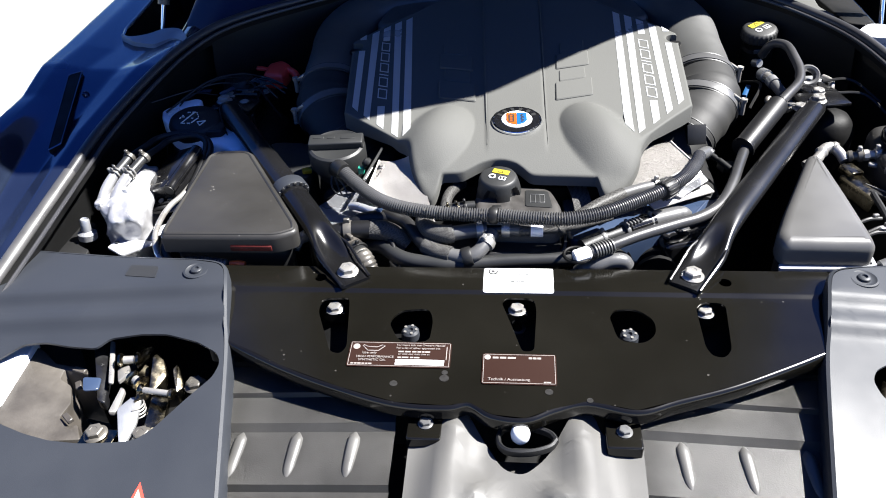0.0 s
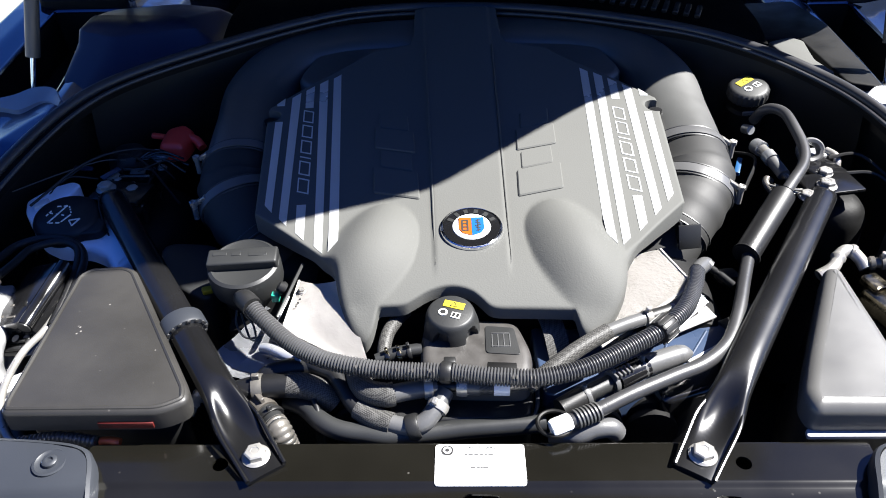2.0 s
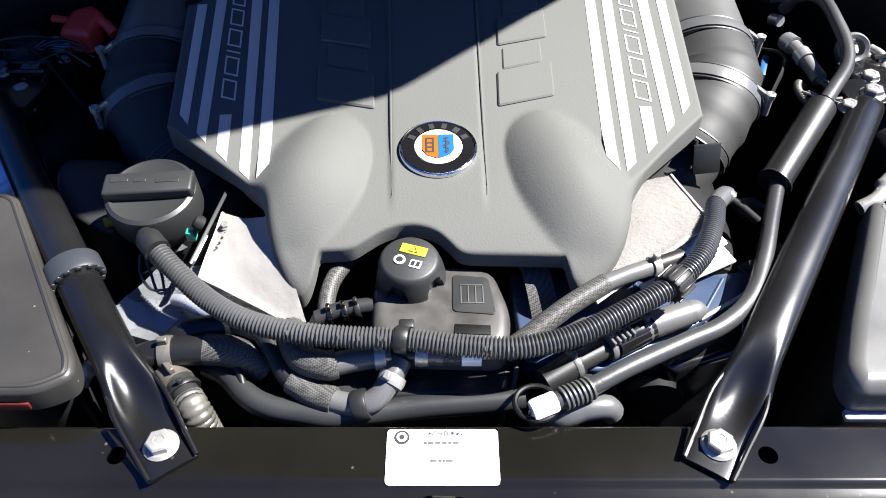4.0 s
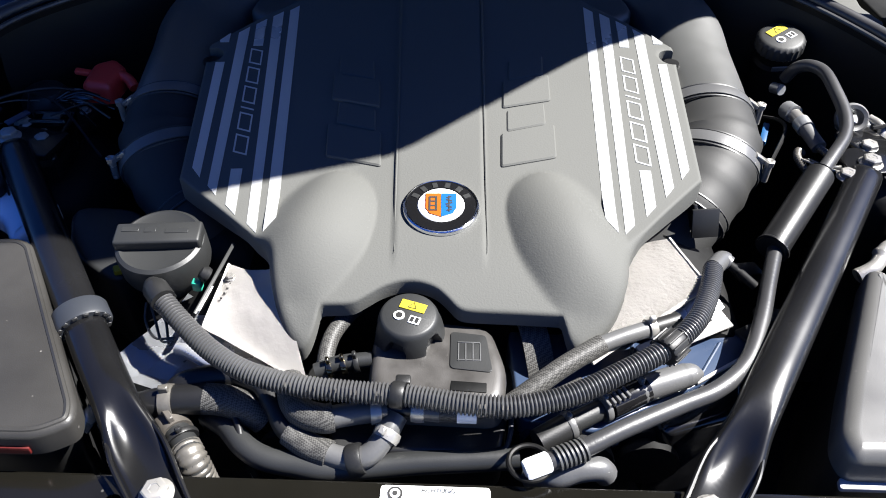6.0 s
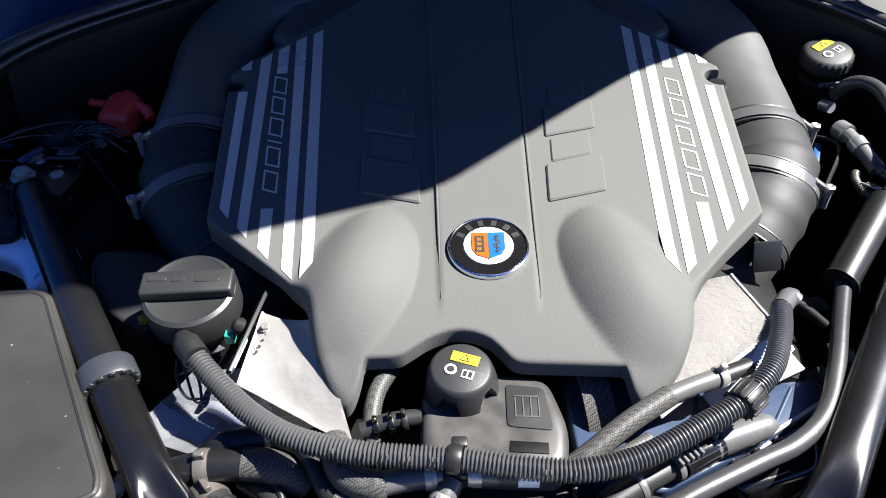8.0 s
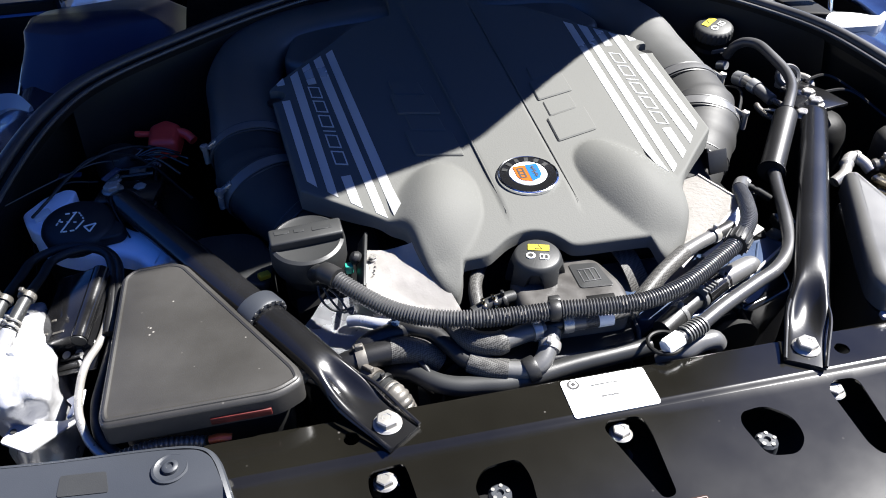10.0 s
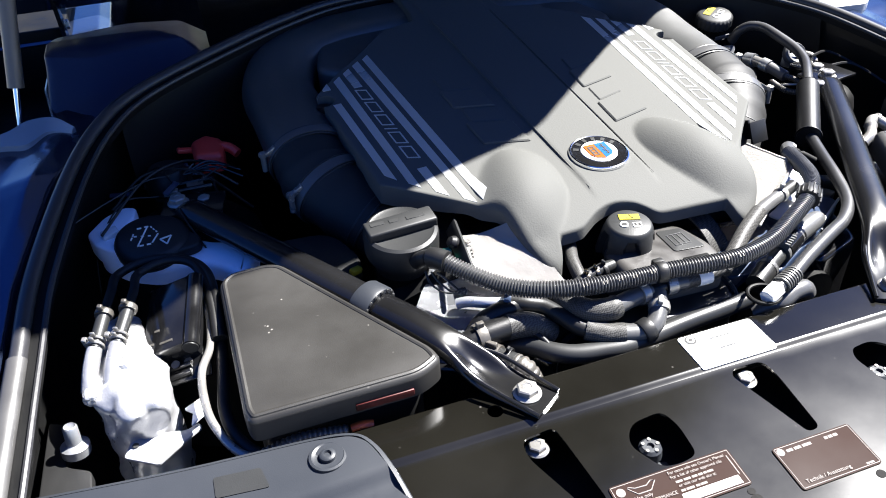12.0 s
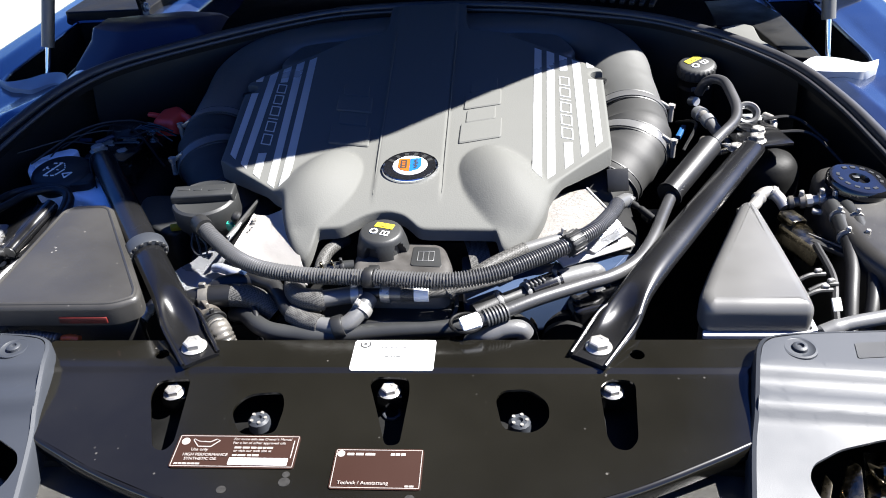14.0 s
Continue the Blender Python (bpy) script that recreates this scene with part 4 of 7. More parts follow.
# ---- centre bracket with its two horns ----
catch = thing("catch_housing", (0, -0.3, 0.55), "grey plastic housing with two horns round the hood catch", "catch housing")
horn = [(-0.128, -0.215), (-0.094, -0.205), (-0.066, -0.200), (-0.045, -0.235), (-0.014, -0.284), (0.010, -0.291), (0.036, -0.268), (0.070, -0.212), (0.095, -0.203), (0.103, -0.238), (0.150, -0.238), (0.146, -0.44), (-0.126, -0.44)]


def catch_z(x, y):
    h = 0.0
    for cx in (-0.075, 0.075):
        h += 0.020 * math.exp(-((x - cx - 0.1 * (y + 0.25) * (1 if cx < 0 else -1)) / 0.022) ** 2) * smooth01((-0.18 - y) / 0.06)
    for cx in (-0.045, 0.05):
        h += 0.018 * math.exp(-((x - cx) / 0.02) ** 2 - ((y + 0.325) / 0.02) ** 2)
    return 0.792 + h + 0.10 * (y + 0.2)


bm = bmesh.new()
plate(bm, rounded(horn, 0.014, 4), [], lambda x, y: 0, 0.004)
for k in range(16):
    bmesh.ops.bisect_plane(bm, geom=bm.verts[:] + bm.edges[:] + bm.faces[:], plane_co=(0, -0.21 - k * 0.0145, 0), plane_no=(0, 1, 0))
for k in range(22):
    bmesh.ops.bisect_plane(bm, geom=bm.verts[:] + bm.edges[:] + bm.faces[:], plane_co=(-0.12 + k * 0.0125, 0, 0), plane_no=(1, 0, 0))
for v in bm.verts:
    v.co.z += catch_z(v.co.x, v.co.y)
part("housing_shell", bm, HOUSE, catch, angle=60)
for bx, by in ((-0.108, -0.234), (0.128, -0.238)):
    bm = bmesh.new()
    slab(bm, rounded([(bx - 0.022, by - 0.024), (bx + 0.020, by - 0.024), (bx + 0.020, by + 0.022), (bx - 0.022, by + 0.022)], 0.004), 0.78, 0.802, 0.002)
    part("mounting_foot", bm, LACQUER, catch, "black mounting foot")
    bolt(catch, T(bx, by, 0.802), 0.0080, GREYHOSE)
bm = bmesh.new()
lathe(bm, [(0.0003, -0.01), (0.007, -0.01), (0.0108, -0.004), (0.0116, 0.002), (0.0104, 0.007), (0.007, 0.0105), (0.003, 0.0122), (0.0003, 0.0125)], T(0.006, -0.250, 0.806), 24)
part("catch_stud", bm, WHITEP, catch, "round white stud")
bm = bmesh.new()
ring = [(0.004 + 0.034 * math.cos(a) * (1 + 0.3 * math.cos(a)), -0.250 + 0.020 * math.sin(a), 0.797) for a in (2 * math.pi * k / 12 for k in range(13))]
tube(bm, ring, 0.0034, 8, 4, 1.8)
part("catch_eye", bm, BLACKP, catch, "black eyelet")
bm = bmesh.new()
box(bm, (0.13, 0.10, 0.01), T(0, -0.27, 0.715), 0.003)
part("catch_floor", bm, GUIDE, catch)

# ---- the engine: block, cover, ducts (its own axes, turned slightly in the bay) ----
ENG = Matrix.Translation((-0.002, 0.291, 0)) @ Matrix.Rotation(radians(1.75), 4, "Z")


def eng(u, v, z=0.0):
    return ENG @ Vector((u, v, z))


def lobe(u, v):
    """The two muscle-like fingers at the cover's front: creased towards the middle, soft towards the side, dropping below the flange at the tips."""
    a = abs(u)
    if v > 0.064 or a < 0.05 or a > 0.22:
        return 0.0
    c = 0.116 + 0.024 * smooth01((0.06 - v) / 0.16)
    q = (-0.035 - v) / (0.0765 if u < 0 else 0.088)
    if v > -0.035:
        e = (v + 0.035) / 0.099
        k = math.sqrt(max(0.0, 1 - e * e))
        h, inner, outer = max(0.0, 1 - e * e) ** 0.85, 0.0578 * k, 0.064 * k
    else:
        h = 1 - q * q if q < 1 else -0.32 * (q - 1) / 0.45
        inner, outer = c - (0.0735 + 0.045 * min(1.0, q) ** 1.6), 0.064 - 0.012 * q
    if inner < 1e-4:
        return 0.0
    d = (a - c) / (inner if a < c else outer)
    if h < 0:
        return 0.027 * h * smooth01((a - 0.113) / 0.006) - 0.005 * max(0.0, d) ** 2 * smooth01((q - 1) / 0.3)
    return 0.027 * h * (1 - d * d) ** (1.0 if a < c else 1.6) if abs(d) < 1 else 0.0


def cover_base(u, v):
    z = 0.937 + 0.095 * v - 0.006 * (u / 0.28) ** 2
    if v < -0.035:
        z -= 0.012 * ((-0.035 - v) / 0.075) ** 2
    return z


def cover_z(u, v):
    z = cover_base(u, v)
    wl, wr = 0.050 + 0.02 * v, 0.047 + 0.02 * v
    c = smooth01((u + wl) / 0.005 + 0.5) * smooth01((wr - u) / 0.005 + 0.5)
    z += 0.0028 * c * smooth01((v + 0.085) / 0.05)
    return z + lobe(u, v)


F_EDGE = [(-0.296, 0.060), (-0.240, 0.008), (-0.201, -0.029), (-0.176, -0.056), (-0.170, -0.092), (-0.161, -0.118), (-0.151, -0.137), (-0.139, -0.147), (-0.129, -0.142), (-0.1225, -0.127), (-0.1205, -0.117), (-0.119, -0.1135), (-0.114, -0.1130), (-0.088, -0.113), (-0.077, -0.107), (-0.056, -0.094), (-0.031, -0.088), (-0.006, -0.095), (0.008, -0.108), (0.016, -0.117), (0.026, -0.120), (0.060, -0.121), (0.115, -0.123), (0.120, -0.1235), (0.1215, -0.128), (0.125, -0.141), (0.134, -0.151), (0.145, -0.148), (0.172, -0.122), (0.190, -0.088), (0.196, -0.048), (0.240, 0.002), (0.296, 0.060)]
B_EDGE = [(-0.316, 0.325), (-0.270, 0.376), (-0.212, 0.434), (-0.155, 0.496), (-0.088, 0.516), (-0.082, 0.552), (-0.080, 0.655), (0.076, 0.655), (0.078, 0.552), (0.084, 0.516), (0.150, 0.496), (0.208, 0.434), (0.268, 0.376), (0.316, 0.325)]


def sample(line, n):
    run = [0.0]
    for a, b in zip(line, line[1:]):
        run.append(run[-1] + abs(b[0] - a[0]) + 0.25 * abs(b[1] - a[1]))
    out, j = [], 0
    for i in range(n + 1):
        d = run[-1] * i / n
        while j < len(run) - 2 and run[j + 1] < d:
            j += 1
        t = (d - run[j]) / max(1e-9, run[j + 1] - run[j])
        out.append((line[j][0] * (1 - t) + line[j + 1][0] * t, line[j][1] * (1 - t) + line[j + 1][1] * t))
    return out


cover = thing("engine_cover", (0, 0.5, 0.85), "matt grey plastic engine cover with silver stripes", "engine cover")
NU = 260
STEPS = [0.0, 0.0007, 0.0016, 0.0028, 0.0045, 0.007, 0.0105, 0.015] + [0.02 + 0.965 * k / 110 for k in range(111)] + [0.992, 0.9965, 0.999, 1.0]
NV = len(STEPS) - 1
for _ in range(2):
    # round the corners of the front edge
    F_EDGE = F_EDGE[:1] + [(a[0] * (1 - t) + b[0] * t, a[1] * (1 - t) + b[1] * t) for a, b in zip(F_EDGE, F_EDGE[1:]) for t in (0.25, 0.75)] + F_EDGE[-1:]
fe, be = sample(F_EDGE, NU), sample(B_EDGE, NU)
loop = np.array(fe + be[::-1])
nxt = np.roll(loop, -1, axis=0)
bm = bmesh.new()
grid = []
for i in range(NU + 1):
    col = []
    for t in STEPS:
        u, v = fe[i][0] * (1 - t) + be[i][0] * t, fe[i][1] * (1 - t) + be[i][1] * t
        ab, ap = nxt - loop, np.array((u, v)) - loop
        k = np.clip((ap * ab).sum(1) / np.maximum((ab * ab).sum(1), 1e-12), 0, 1)
        d = math.sqrt(((ap - ab * k[:, None]) ** 2).sum(1).min())
        r = 0.0032 + 0.0065 * smooth01((abs(u) - 0.122) / 0.02) * smooth01((-0.02 - v) / 0.03)
        drop = r - math.sqrt(max(0.0, r * r - (r - d) ** 2)) if d < r else 0.0
        col.append(bm.verts.new(eng(u, v, cover_z(u, v) - drop)))
    grid.append(col)
for i in range(NU):
    for j in range(NV):
        bm.faces.new((grid[i][j], grid[i + 1][j], grid[i + 1][j + 1], grid[i][j + 1]))
# round-ended notch in each side for a fixing bolt
inv = ENG.inverted()


def notch_gap(p):
    """How far a place lies outside the notch, and the nearest place on its outline (engine axes)."""
    sg, x, y = (1 if p.x > 0 else -1), abs(p.x), p.y
    q = Vector((max(x, 0.309), 0.303))
    d = Vector((x, y)) - q
    e = d.normalized() if d.length > 1e-9 else Vector((0, 1))
    e = q + e * 0.0165
    return d.length - 0.0165, Vector((sg * e.x, e.y))


bmesh.ops.delete(bm, geom=[f for f in bm.faces if notch_gap(inv @ f.calc_center_median())[0] < 0], context="FACES")
for w in [w for w in bm.verts if w.is_boundary]:
    p = inv @ w.co
    if abs(p.x) < 0.318 and 0.27 < p.y < 0.34:
        gap, e = notch_gap(p)
        if abs(gap) < 0.0035 and abs(e.x) < 0.314:
            w.co = eng(e.x, e.y, cover_z(e.x, e.y) - 0.0012)
rim = [e for e in bm.edges if e.is_boundary]
ext = bmesh.ops.extrude_edge_only(bm, edges=rim)
for g in ext["geom"]:
    if isinstance(g, bmesh.types.BMVert):
        w = ENG.inverted() @ g.co
        g.co.z -= 0.015 + 0.006 * smooth01((w.y + 0.03) / 0.04) + 0.006 * smooth01((w.y - 0.0) / 0.05)
part("cover_shell", bm, COVER, cover, angle=60)


def eng_flat(poly, lift, h, bevel=0.0):
    """A thin raised shape on the cover, in the engine's axes."""
    bm = bmesh.new()
    lows = [eng(u, v, cover_z(u, v) - 0.001 + lift) for u, v in poly]
    tops = [eng(u, v, cover_z(u, v) + h + lift) for u, v in poly]
    if bevel:
        ins = inset(poly, bevel)
        mids = [eng(u, v, cover_z(u, v) + h - bevel + lift) for u, v in poly]
        rings(bm, [lows, mids, [eng(u, v, cover_z(u, v) + h + lift) for u, v in ins]])
    else:
        rings(bm, [lows, tops])
    return bm


def split_poly(poly, n=10):
    """More points along a four-sided strip, so that it follows the cover."""
    (a, b, c, d) = [Vector(p) for p in poly]
    return [tuple(a.lerp(b, i / n)) for i in range(n)] + [tuple(b.lerp(c, i / 2)) for i in range(2)] + [tuple(c.lerp(d, i / n)) for i in range(n)] + [tuple(d.lerp(a, i / 2)) for i in range(2)]


# stripe: inner and outer x below, inner and outer x above, and where its ends lie
STRIPES = [
    (0.174, 0.186, 0.204, 0.216, -0.015, -0.031, 0.418, 0.406),
    (0.194, 0.206, 0.225, 0.238, -0.030, -0.016, 0.403, 0.391),
    (0.221, 0.234, 0.246, 0.259, -0.003, 0.013, 0.385, 0.372),
    (0.248, 0.260, 0.267, 0.280, 0.028, 0.044, 0.366, 0.352),
    (0.272, 0.284, 0.291, 0.303, 0.058, 0.075, 0.346, 0.330),
]


def strip(s, k, t0, t1, cut0=True, cut1=True):
    a, b, c, d, ya, yb, yc, yd = STRIPES[k]
    ia, ib = Vector((a, ya)), Vector((b, yb))
    ic, idd = Vector((c, yc)), Vector((d, yd))
    p0, p1 = ia.lerp(ic, t0), ib.lerp(idd, t0)
    q0, q1 = ia.lerp(ic, t1), ib.lerp(idd, t1)
    if not cut0:
        p1.y = p0.y
    if not cut1:
        q1.y = q0.y
    quad = [(s * p.x, p.y) for p in (p0, q0, q1, p1)]
    part("stripe", eng_flat(split_poly(quad), 0.0, 0.0007), STRIPE, cover, "silver printed stripe")


for s in (-1, 1):
    for k in (0, 1, 3):
        strip(s, k, 0, 1)
    strip(s, 2, 0, 0.19, True, False)
    strip(s, 2, 0.83, 1, False, True)
    strip(s, 4, 0, 0.78, True, False)
    strip(s, 4, 0.945, 1.02, False, True)
    # the maker's name between the two pieces of the middle stripe, as plain slanted frames and a bar
    a, b, c, d, ya, yb, yc, yd = STRIPES[2]
    low, high = Vector(((a + b) / 2, (ya + yb) / 2)), Vector(((c + d) / 2, (yc + yd) / 2))
    x = 0.205 if s > 0 else 0.815
    for wide in (0.088, 0.088, 0.088, 0.008, 0.088, 0.088):
        t0, t1 = (x, x + wide) if s > 0 else (x - wide, x)
        x += (wide + 0.024) * s
        p, q = low.lerp(high, t0), low.lerp(high, t1)
        tall, lean, w = 0.0086, 0.0035 * s, 0.0021
        bm = bmesh.new()

        def slanted(y0, y1, e0, e1):
            """A thin bar between two heights across the stripe and two places along it."""
            poly = []
            for y, e in ((y0, e0), (y1, e0), (y1, e1), (y0, e1)):
                m = low.lerp(high, (y - low.y) / (high.y - low.y))
                poly.append((s * (m.x + tall * e), y - lean * e))
            tops = [[eng(u, v, cover_z(u, v) + z) for u, v in split_poly(poly, 4)] for z in (-0.001, 0.0007)]
            rings(bm, tops)
        if wide < 0.02:
            slanted(p.y, p.y + w, -1, 1)
        else:
            slanted(p.y, p.y + w, -1, 1)
            slanted(q.y - w, q.y, -1, 1)
            slanted(p.y + w, q.y - w, -1, -0.78)
            slanted(p.y + w, q.y - w, 0.78, 1)
        part("name_mark", bm, STRIPE, cover)
    # raised pads
    for quad in ([(0.068, 0.070), (0.133, 0.088), (0.136, 0.148), (0.071, 0.129)], [(0.078, 0.134), (0.126, 0.149), (0.127, 0.190), (0.080, 0.174)], [(0.075, 0.178), (0.136, 0.195), (0.138, 0.249), (0.078, 0.232)], [(0.085, 0.236), (0.131, 0.250), (0.134, 0.292), (0.088, 0.278)]):
        poly = rounded([(s * x, y) for x, y in quad], 0.004, 3)
        big = quad[1][0] - quad[0][0] > 0.055
        part("raised_pad", eng_flat(poly, 0.0, 0.0030 if big else 0.0020, 0.0016), COVER, cover)
    # fixing bolt down in the notch at the side
    q = eng(s * 0.311, 0.303, cover_z(0.305, 0.303) - 0.020)
    bm = bmesh.new()
    lathe(bm, [(0.0003, -0.03), (0.0185, -0.03), (0.0185, 0.0), (0.012, 0.001), (0.0003, 0.001)], Matrix.Translation(q), 24)
    part("bolt_seat", bm, BLACKP, cover, "dark bolt seat")
    bm = bmesh.new()
    lathe(bm, [(0.009, 0.0), (0.0105, 0.0), (0.0105, 0.011), (0.009, 0.011)], Matrix.Translation(q), 24)
    part("rubber_sleeve", bm, RUBBER, cover, "rubber sleeve round the bolt")
    bolt(cover, Matrix.Translation(q + Vector((0, 0, 0.004))), 0.006)
    # thin ridges that frame the middle field
    bm = bmesh.new()
    tube(bm, [eng(s * (0.049 + 0.02 * v), v, cover_base(0.05, v) + 0.0022) for v in (-0.06, 0.05, 0.2, 0.35, 0.5)], lambda t: 0.0014 * min(1.0, 0.15 + t * 4), 8, 6)
    part("field_ridge", bm, COVER, cover)

# round badge
badge_m = ENG @ Matrix.Translation((0, 0.002, cover_z(0, 0) + 0.0005)) @ Matrix.Rotation(math.atan(0.095), 4, "X")
bm = bmesh.new()
lathe(bm, [(0.0003, -0.003), (0.0405, -0.003), (0.0415, 0.001), (0.0405, 0.0035), (0.039, 0.0042), (0.0375, 0.0035), (0.0003, 0.003)], badge_m, 64)
badge = part("badge", bm, CHROME, cover, "round enamel badge with a chrome rim")
bm = bmesh.new()
lathe(bm, [(0.0003, 0.003), (0.0375, 0.003), (0.0372, 0.0038), (0.0003, 0.0046)], badge_m, 64)
part("badge_ring", bm, SHINE, badge, "black outer ring")
bm = bmesh.new()
lathe(bm, [(0.0003, 0.0042), (0.0252, 0.0043), (0.0245, 0.0052), (0.0003, 0.0056)], badge_m, 48)
part("badge_field", bm, PAPER, badge, "white middle field")
for k in range(6):
    a = radians(90 + 62 - k * 25)
    bm = bmesh.new()
    box(bm, (0.0055, 0.0075, 0.0008), badge_m @ Matrix.Translation((0.0312 * math.cos(a), 0.0312 * math.sin(a), 0.0042)) @ Matrix.Rotation(a - math.pi / 2, 4, "Z"), 0.0)
    part("badge_mark", bm, CAPP, badge)
for s, mt in ((-1, EORANGE), (1, EBLUE)):
    bm = bmesh.new()
    sh = [(0.0002, 0.016), (0.0165, 0.016), (0.0165, -0.006), (0.012, -0.014), (0.0002, -0.019)]
    rings(bm, [[badge_m @ Vector((s * x, y, z)) for x, y in sh] for z in (0.005, 0.0064)])
    part("shield_half", bm, mt, badge, "orange enamel half" if s < 0 else "blue enamel half")
for y in (0.010, 0.0035, -0.003, -0.0095):
    bm = bmesh.new()
    box(bm, (0.0085, 0.0022, 0.0006), badge_m @ Matrix.Translation((-0.0085, y, 0.0065)), 0)
    part("shield_bar", bm, INK, badge)
for x in (-0.0122, -0.0052):
    bm = bmesh.new()
    box(bm, (0.0022, 0.021, 0.0006), badge_m @ Matrix.Translation((x, 0.0, 0.0066)), 0)
    part("shield_bar", bm, INK, badge)
for k in range(5):
    bm = bmesh.new()
    box(bm, (0.0075 - 0.001 * abs(k - 2), 0.0019, 0.0006), badge_m @ Matrix.Translation((0.0085, 0.010 - k * 0.0048, 0.0065)) @ Matrix.Rotation(0.35 * (-1) ** k, 4, "Z"), 0)
    part("shield_wave", bm, INK, badge)
bm = bmesh.new()
box(bm, (0.0014, 0.024, 0.0006), badge_m @ Matrix.Translation((0.0085, 0.0, 0.0067)), 0)
part("shield_stem", bm, INK, badge)


def air_duct(s):
    """Charge-air duct that curls round the cover to the back."""
    th = thing("air_duct", eng(s * 0.34, 0.25, 0.8), "satin black charge-air duct with two hose clamps", "air duct", "charge-air ducts")
    path = [(0.235, 0.040, 0.812), (0.292, 0.095, 0.854), (0.343, 0.17, 0.885), (0.352, 0.25, 0.900), (0.355, 0.36, 0.912), (0.356, 0.455, 0.923), (0.318, 0.545, 0.934), (0.235, 0.595, 0.941), (0.12, 0.612, 0.945), (0.0, 0.616, 0.946)]
    pts = [eng(s * u, v, z) for u, v, z in path]
    p = curve_points(pts, 12)
    last = len(p) - 1

    def width(t):
        w = 0.052 + 0.009 * smooth01(t / 0.2)
        for c in (0.03, 0.125, 0.17, 0.205, 0.25):
            w += 0.0032 * math.exp(-((t - c) / 0.006) ** 2)
        return w
    # rubber hose up to the upper clamp, smooth moulded shell behind it
    bm = bmesh.new()
    tube(bm, p[:37], lambda t: width(t * 36 / last), 40, 1, 0.80, raw=True)
    part("duct_hose", bm, DUCTH, th, "dark rubber hose with grooves")
    bm = bmesh.new()
    tube(bm, p[35:], lambda t: width((35 + t * (last - 35)) / last), 40, 1, 0.80, raw=True)
    for q in bm.verts:
        back = smooth01((q.co.y - 0.66) / 0.12)
        cap = 0.984 + 0.03 * (q.co.y - 0.85)
        if q.co.z > cap - 0.024:
            q.co.z += back * (cap - 0.024 + 0.024 * math.tanh((q.co.z - cap + 0.024) / 0.024) * 0.9 - q.co.z)
    part("duct_shell", bm, DUCTP, th, "smooth grey moulded shell")
    bm = bmesh.new()
    slab(bm, rounded([tuple(eng(s * u, v).xy) for u, v in ((0.10, 0.45), (0.22, 0.40), (0.29, 0.44), (0.26, 0.55), (0.17, 0.63), (0.06, 0.645), (0.06, 0.5))], 0.03), 0.90, 0.960, 0.012, top=lambda x, y: 0.06 * (y - 0.8))
    part("duct_lid", bm, DUCTP, th, "flat upper shell of the duct")
    for idx, gap in ((4, 0.004), (13, 0.006)):
        c, d = p[idx], (p[idx + 1] - p[idx - 1]).normalized()
        w = width(idx / (len(p) - 1))
        side = d.cross(Vector((0, 0, 1))).normalized()
        up = side.cross(d)
        for off in (-gap, gap):
            bm = bmesh.new()
            tube(bm, [c + d * off + side * math.cos(a) * w + up * math.sin(a) * w * 0.80 for a in (2 * math.pi * q / 40 for q in range(41))], 0.0017, 6, 1, raw=True)
            part("hose_groove", bm, INK, th, "black groove round the duct")
    for idx in (23, 35):
        c, d = p[idx], (p[idx + 1] - p[idx - 1]).normalized()
        w = width(idx / (len(p) - 1)) + 0.003
        side = d.cross(Vector((0, 0, 1))).normalized()
        up = side.cross(d)
        bm = bmesh.new()
        loops = []
        for k in range(41):
            a = 2 * math.pi * k / 40
            r = side * math.cos(a) * w + up * math.sin(a) * w * 0.80
            n = r.normalized()
            loops.append([c + r + d * x + n * y for x, y in ((-0.008, 0), (-0.008, 0.0014), (-0.003, 0.0018), (0.003, 0.0018), (0.008, 0.0014), (0.008, 0))])
        rings(bm, loops, False)
        clamp = part("hose_clamp", bm, GREYHOSE, th, "dull metal band clamp")
        for off in (-0.011, 0.011):
            bm = bmesh.new()
            tube(bm, [c + d * off + side * math.cos(a) * (w - 0.001) + up * math.sin(a) * (w - 0.001) * 0.80 for a in (2 * math.pi * q / 40 for q in range(41))], 0.0016, 6, 1, raw=True)
            part("hose_groove", bm, INK, th, "black groove beside the clamp")
        out = side * (1 if side.x * s > 0 else -1)
        q = c + out * (w + 0.006) + Vector((0, 0, 0.016))
        bm = bmesh.new()
        tube(bm, [q - Vector((0, 0, 0.020)), q + Vector((0, 0, 0.004))], 0.0045, 10, 2)
        lathe(bm, [(0.0003, 0.004), (0.0065, 0.004), (0.0065, 0.010), (0.004, 0.011), (0.0003, 0.009)], Matrix.Translation(q), 6)
        part("clamp_screw", bm, ZINC, clamp, "bright clamp screw")
        bm = bmesh.new()
        box(bm, (0.018, 0.010, 0.006), Matrix.Translation(c + out * (w - 0.006) + Vector((0, 0, 0.026))) @ Matrix.Rotation(0.6 * s, 4, "Y"), 0.001)
        part("clamp_buckle", bm, ZINC, clamp)
    return th


air_duct(-1)
air_duct(1)
bm = bmesh.new()
box(bm, (0.032, 0.004, 0.034), T(0.300, 0.336, 0.892, -25, 0, 8), 0.001)
box(bm, (0.004, 0.03, 0.030), T(0.288, 0.356, 0.888, -25, 0, 8), 0.001)
solo("duct_bracket", bm, BLACKP, "bent black sheet bracket under the duct", "bracket")

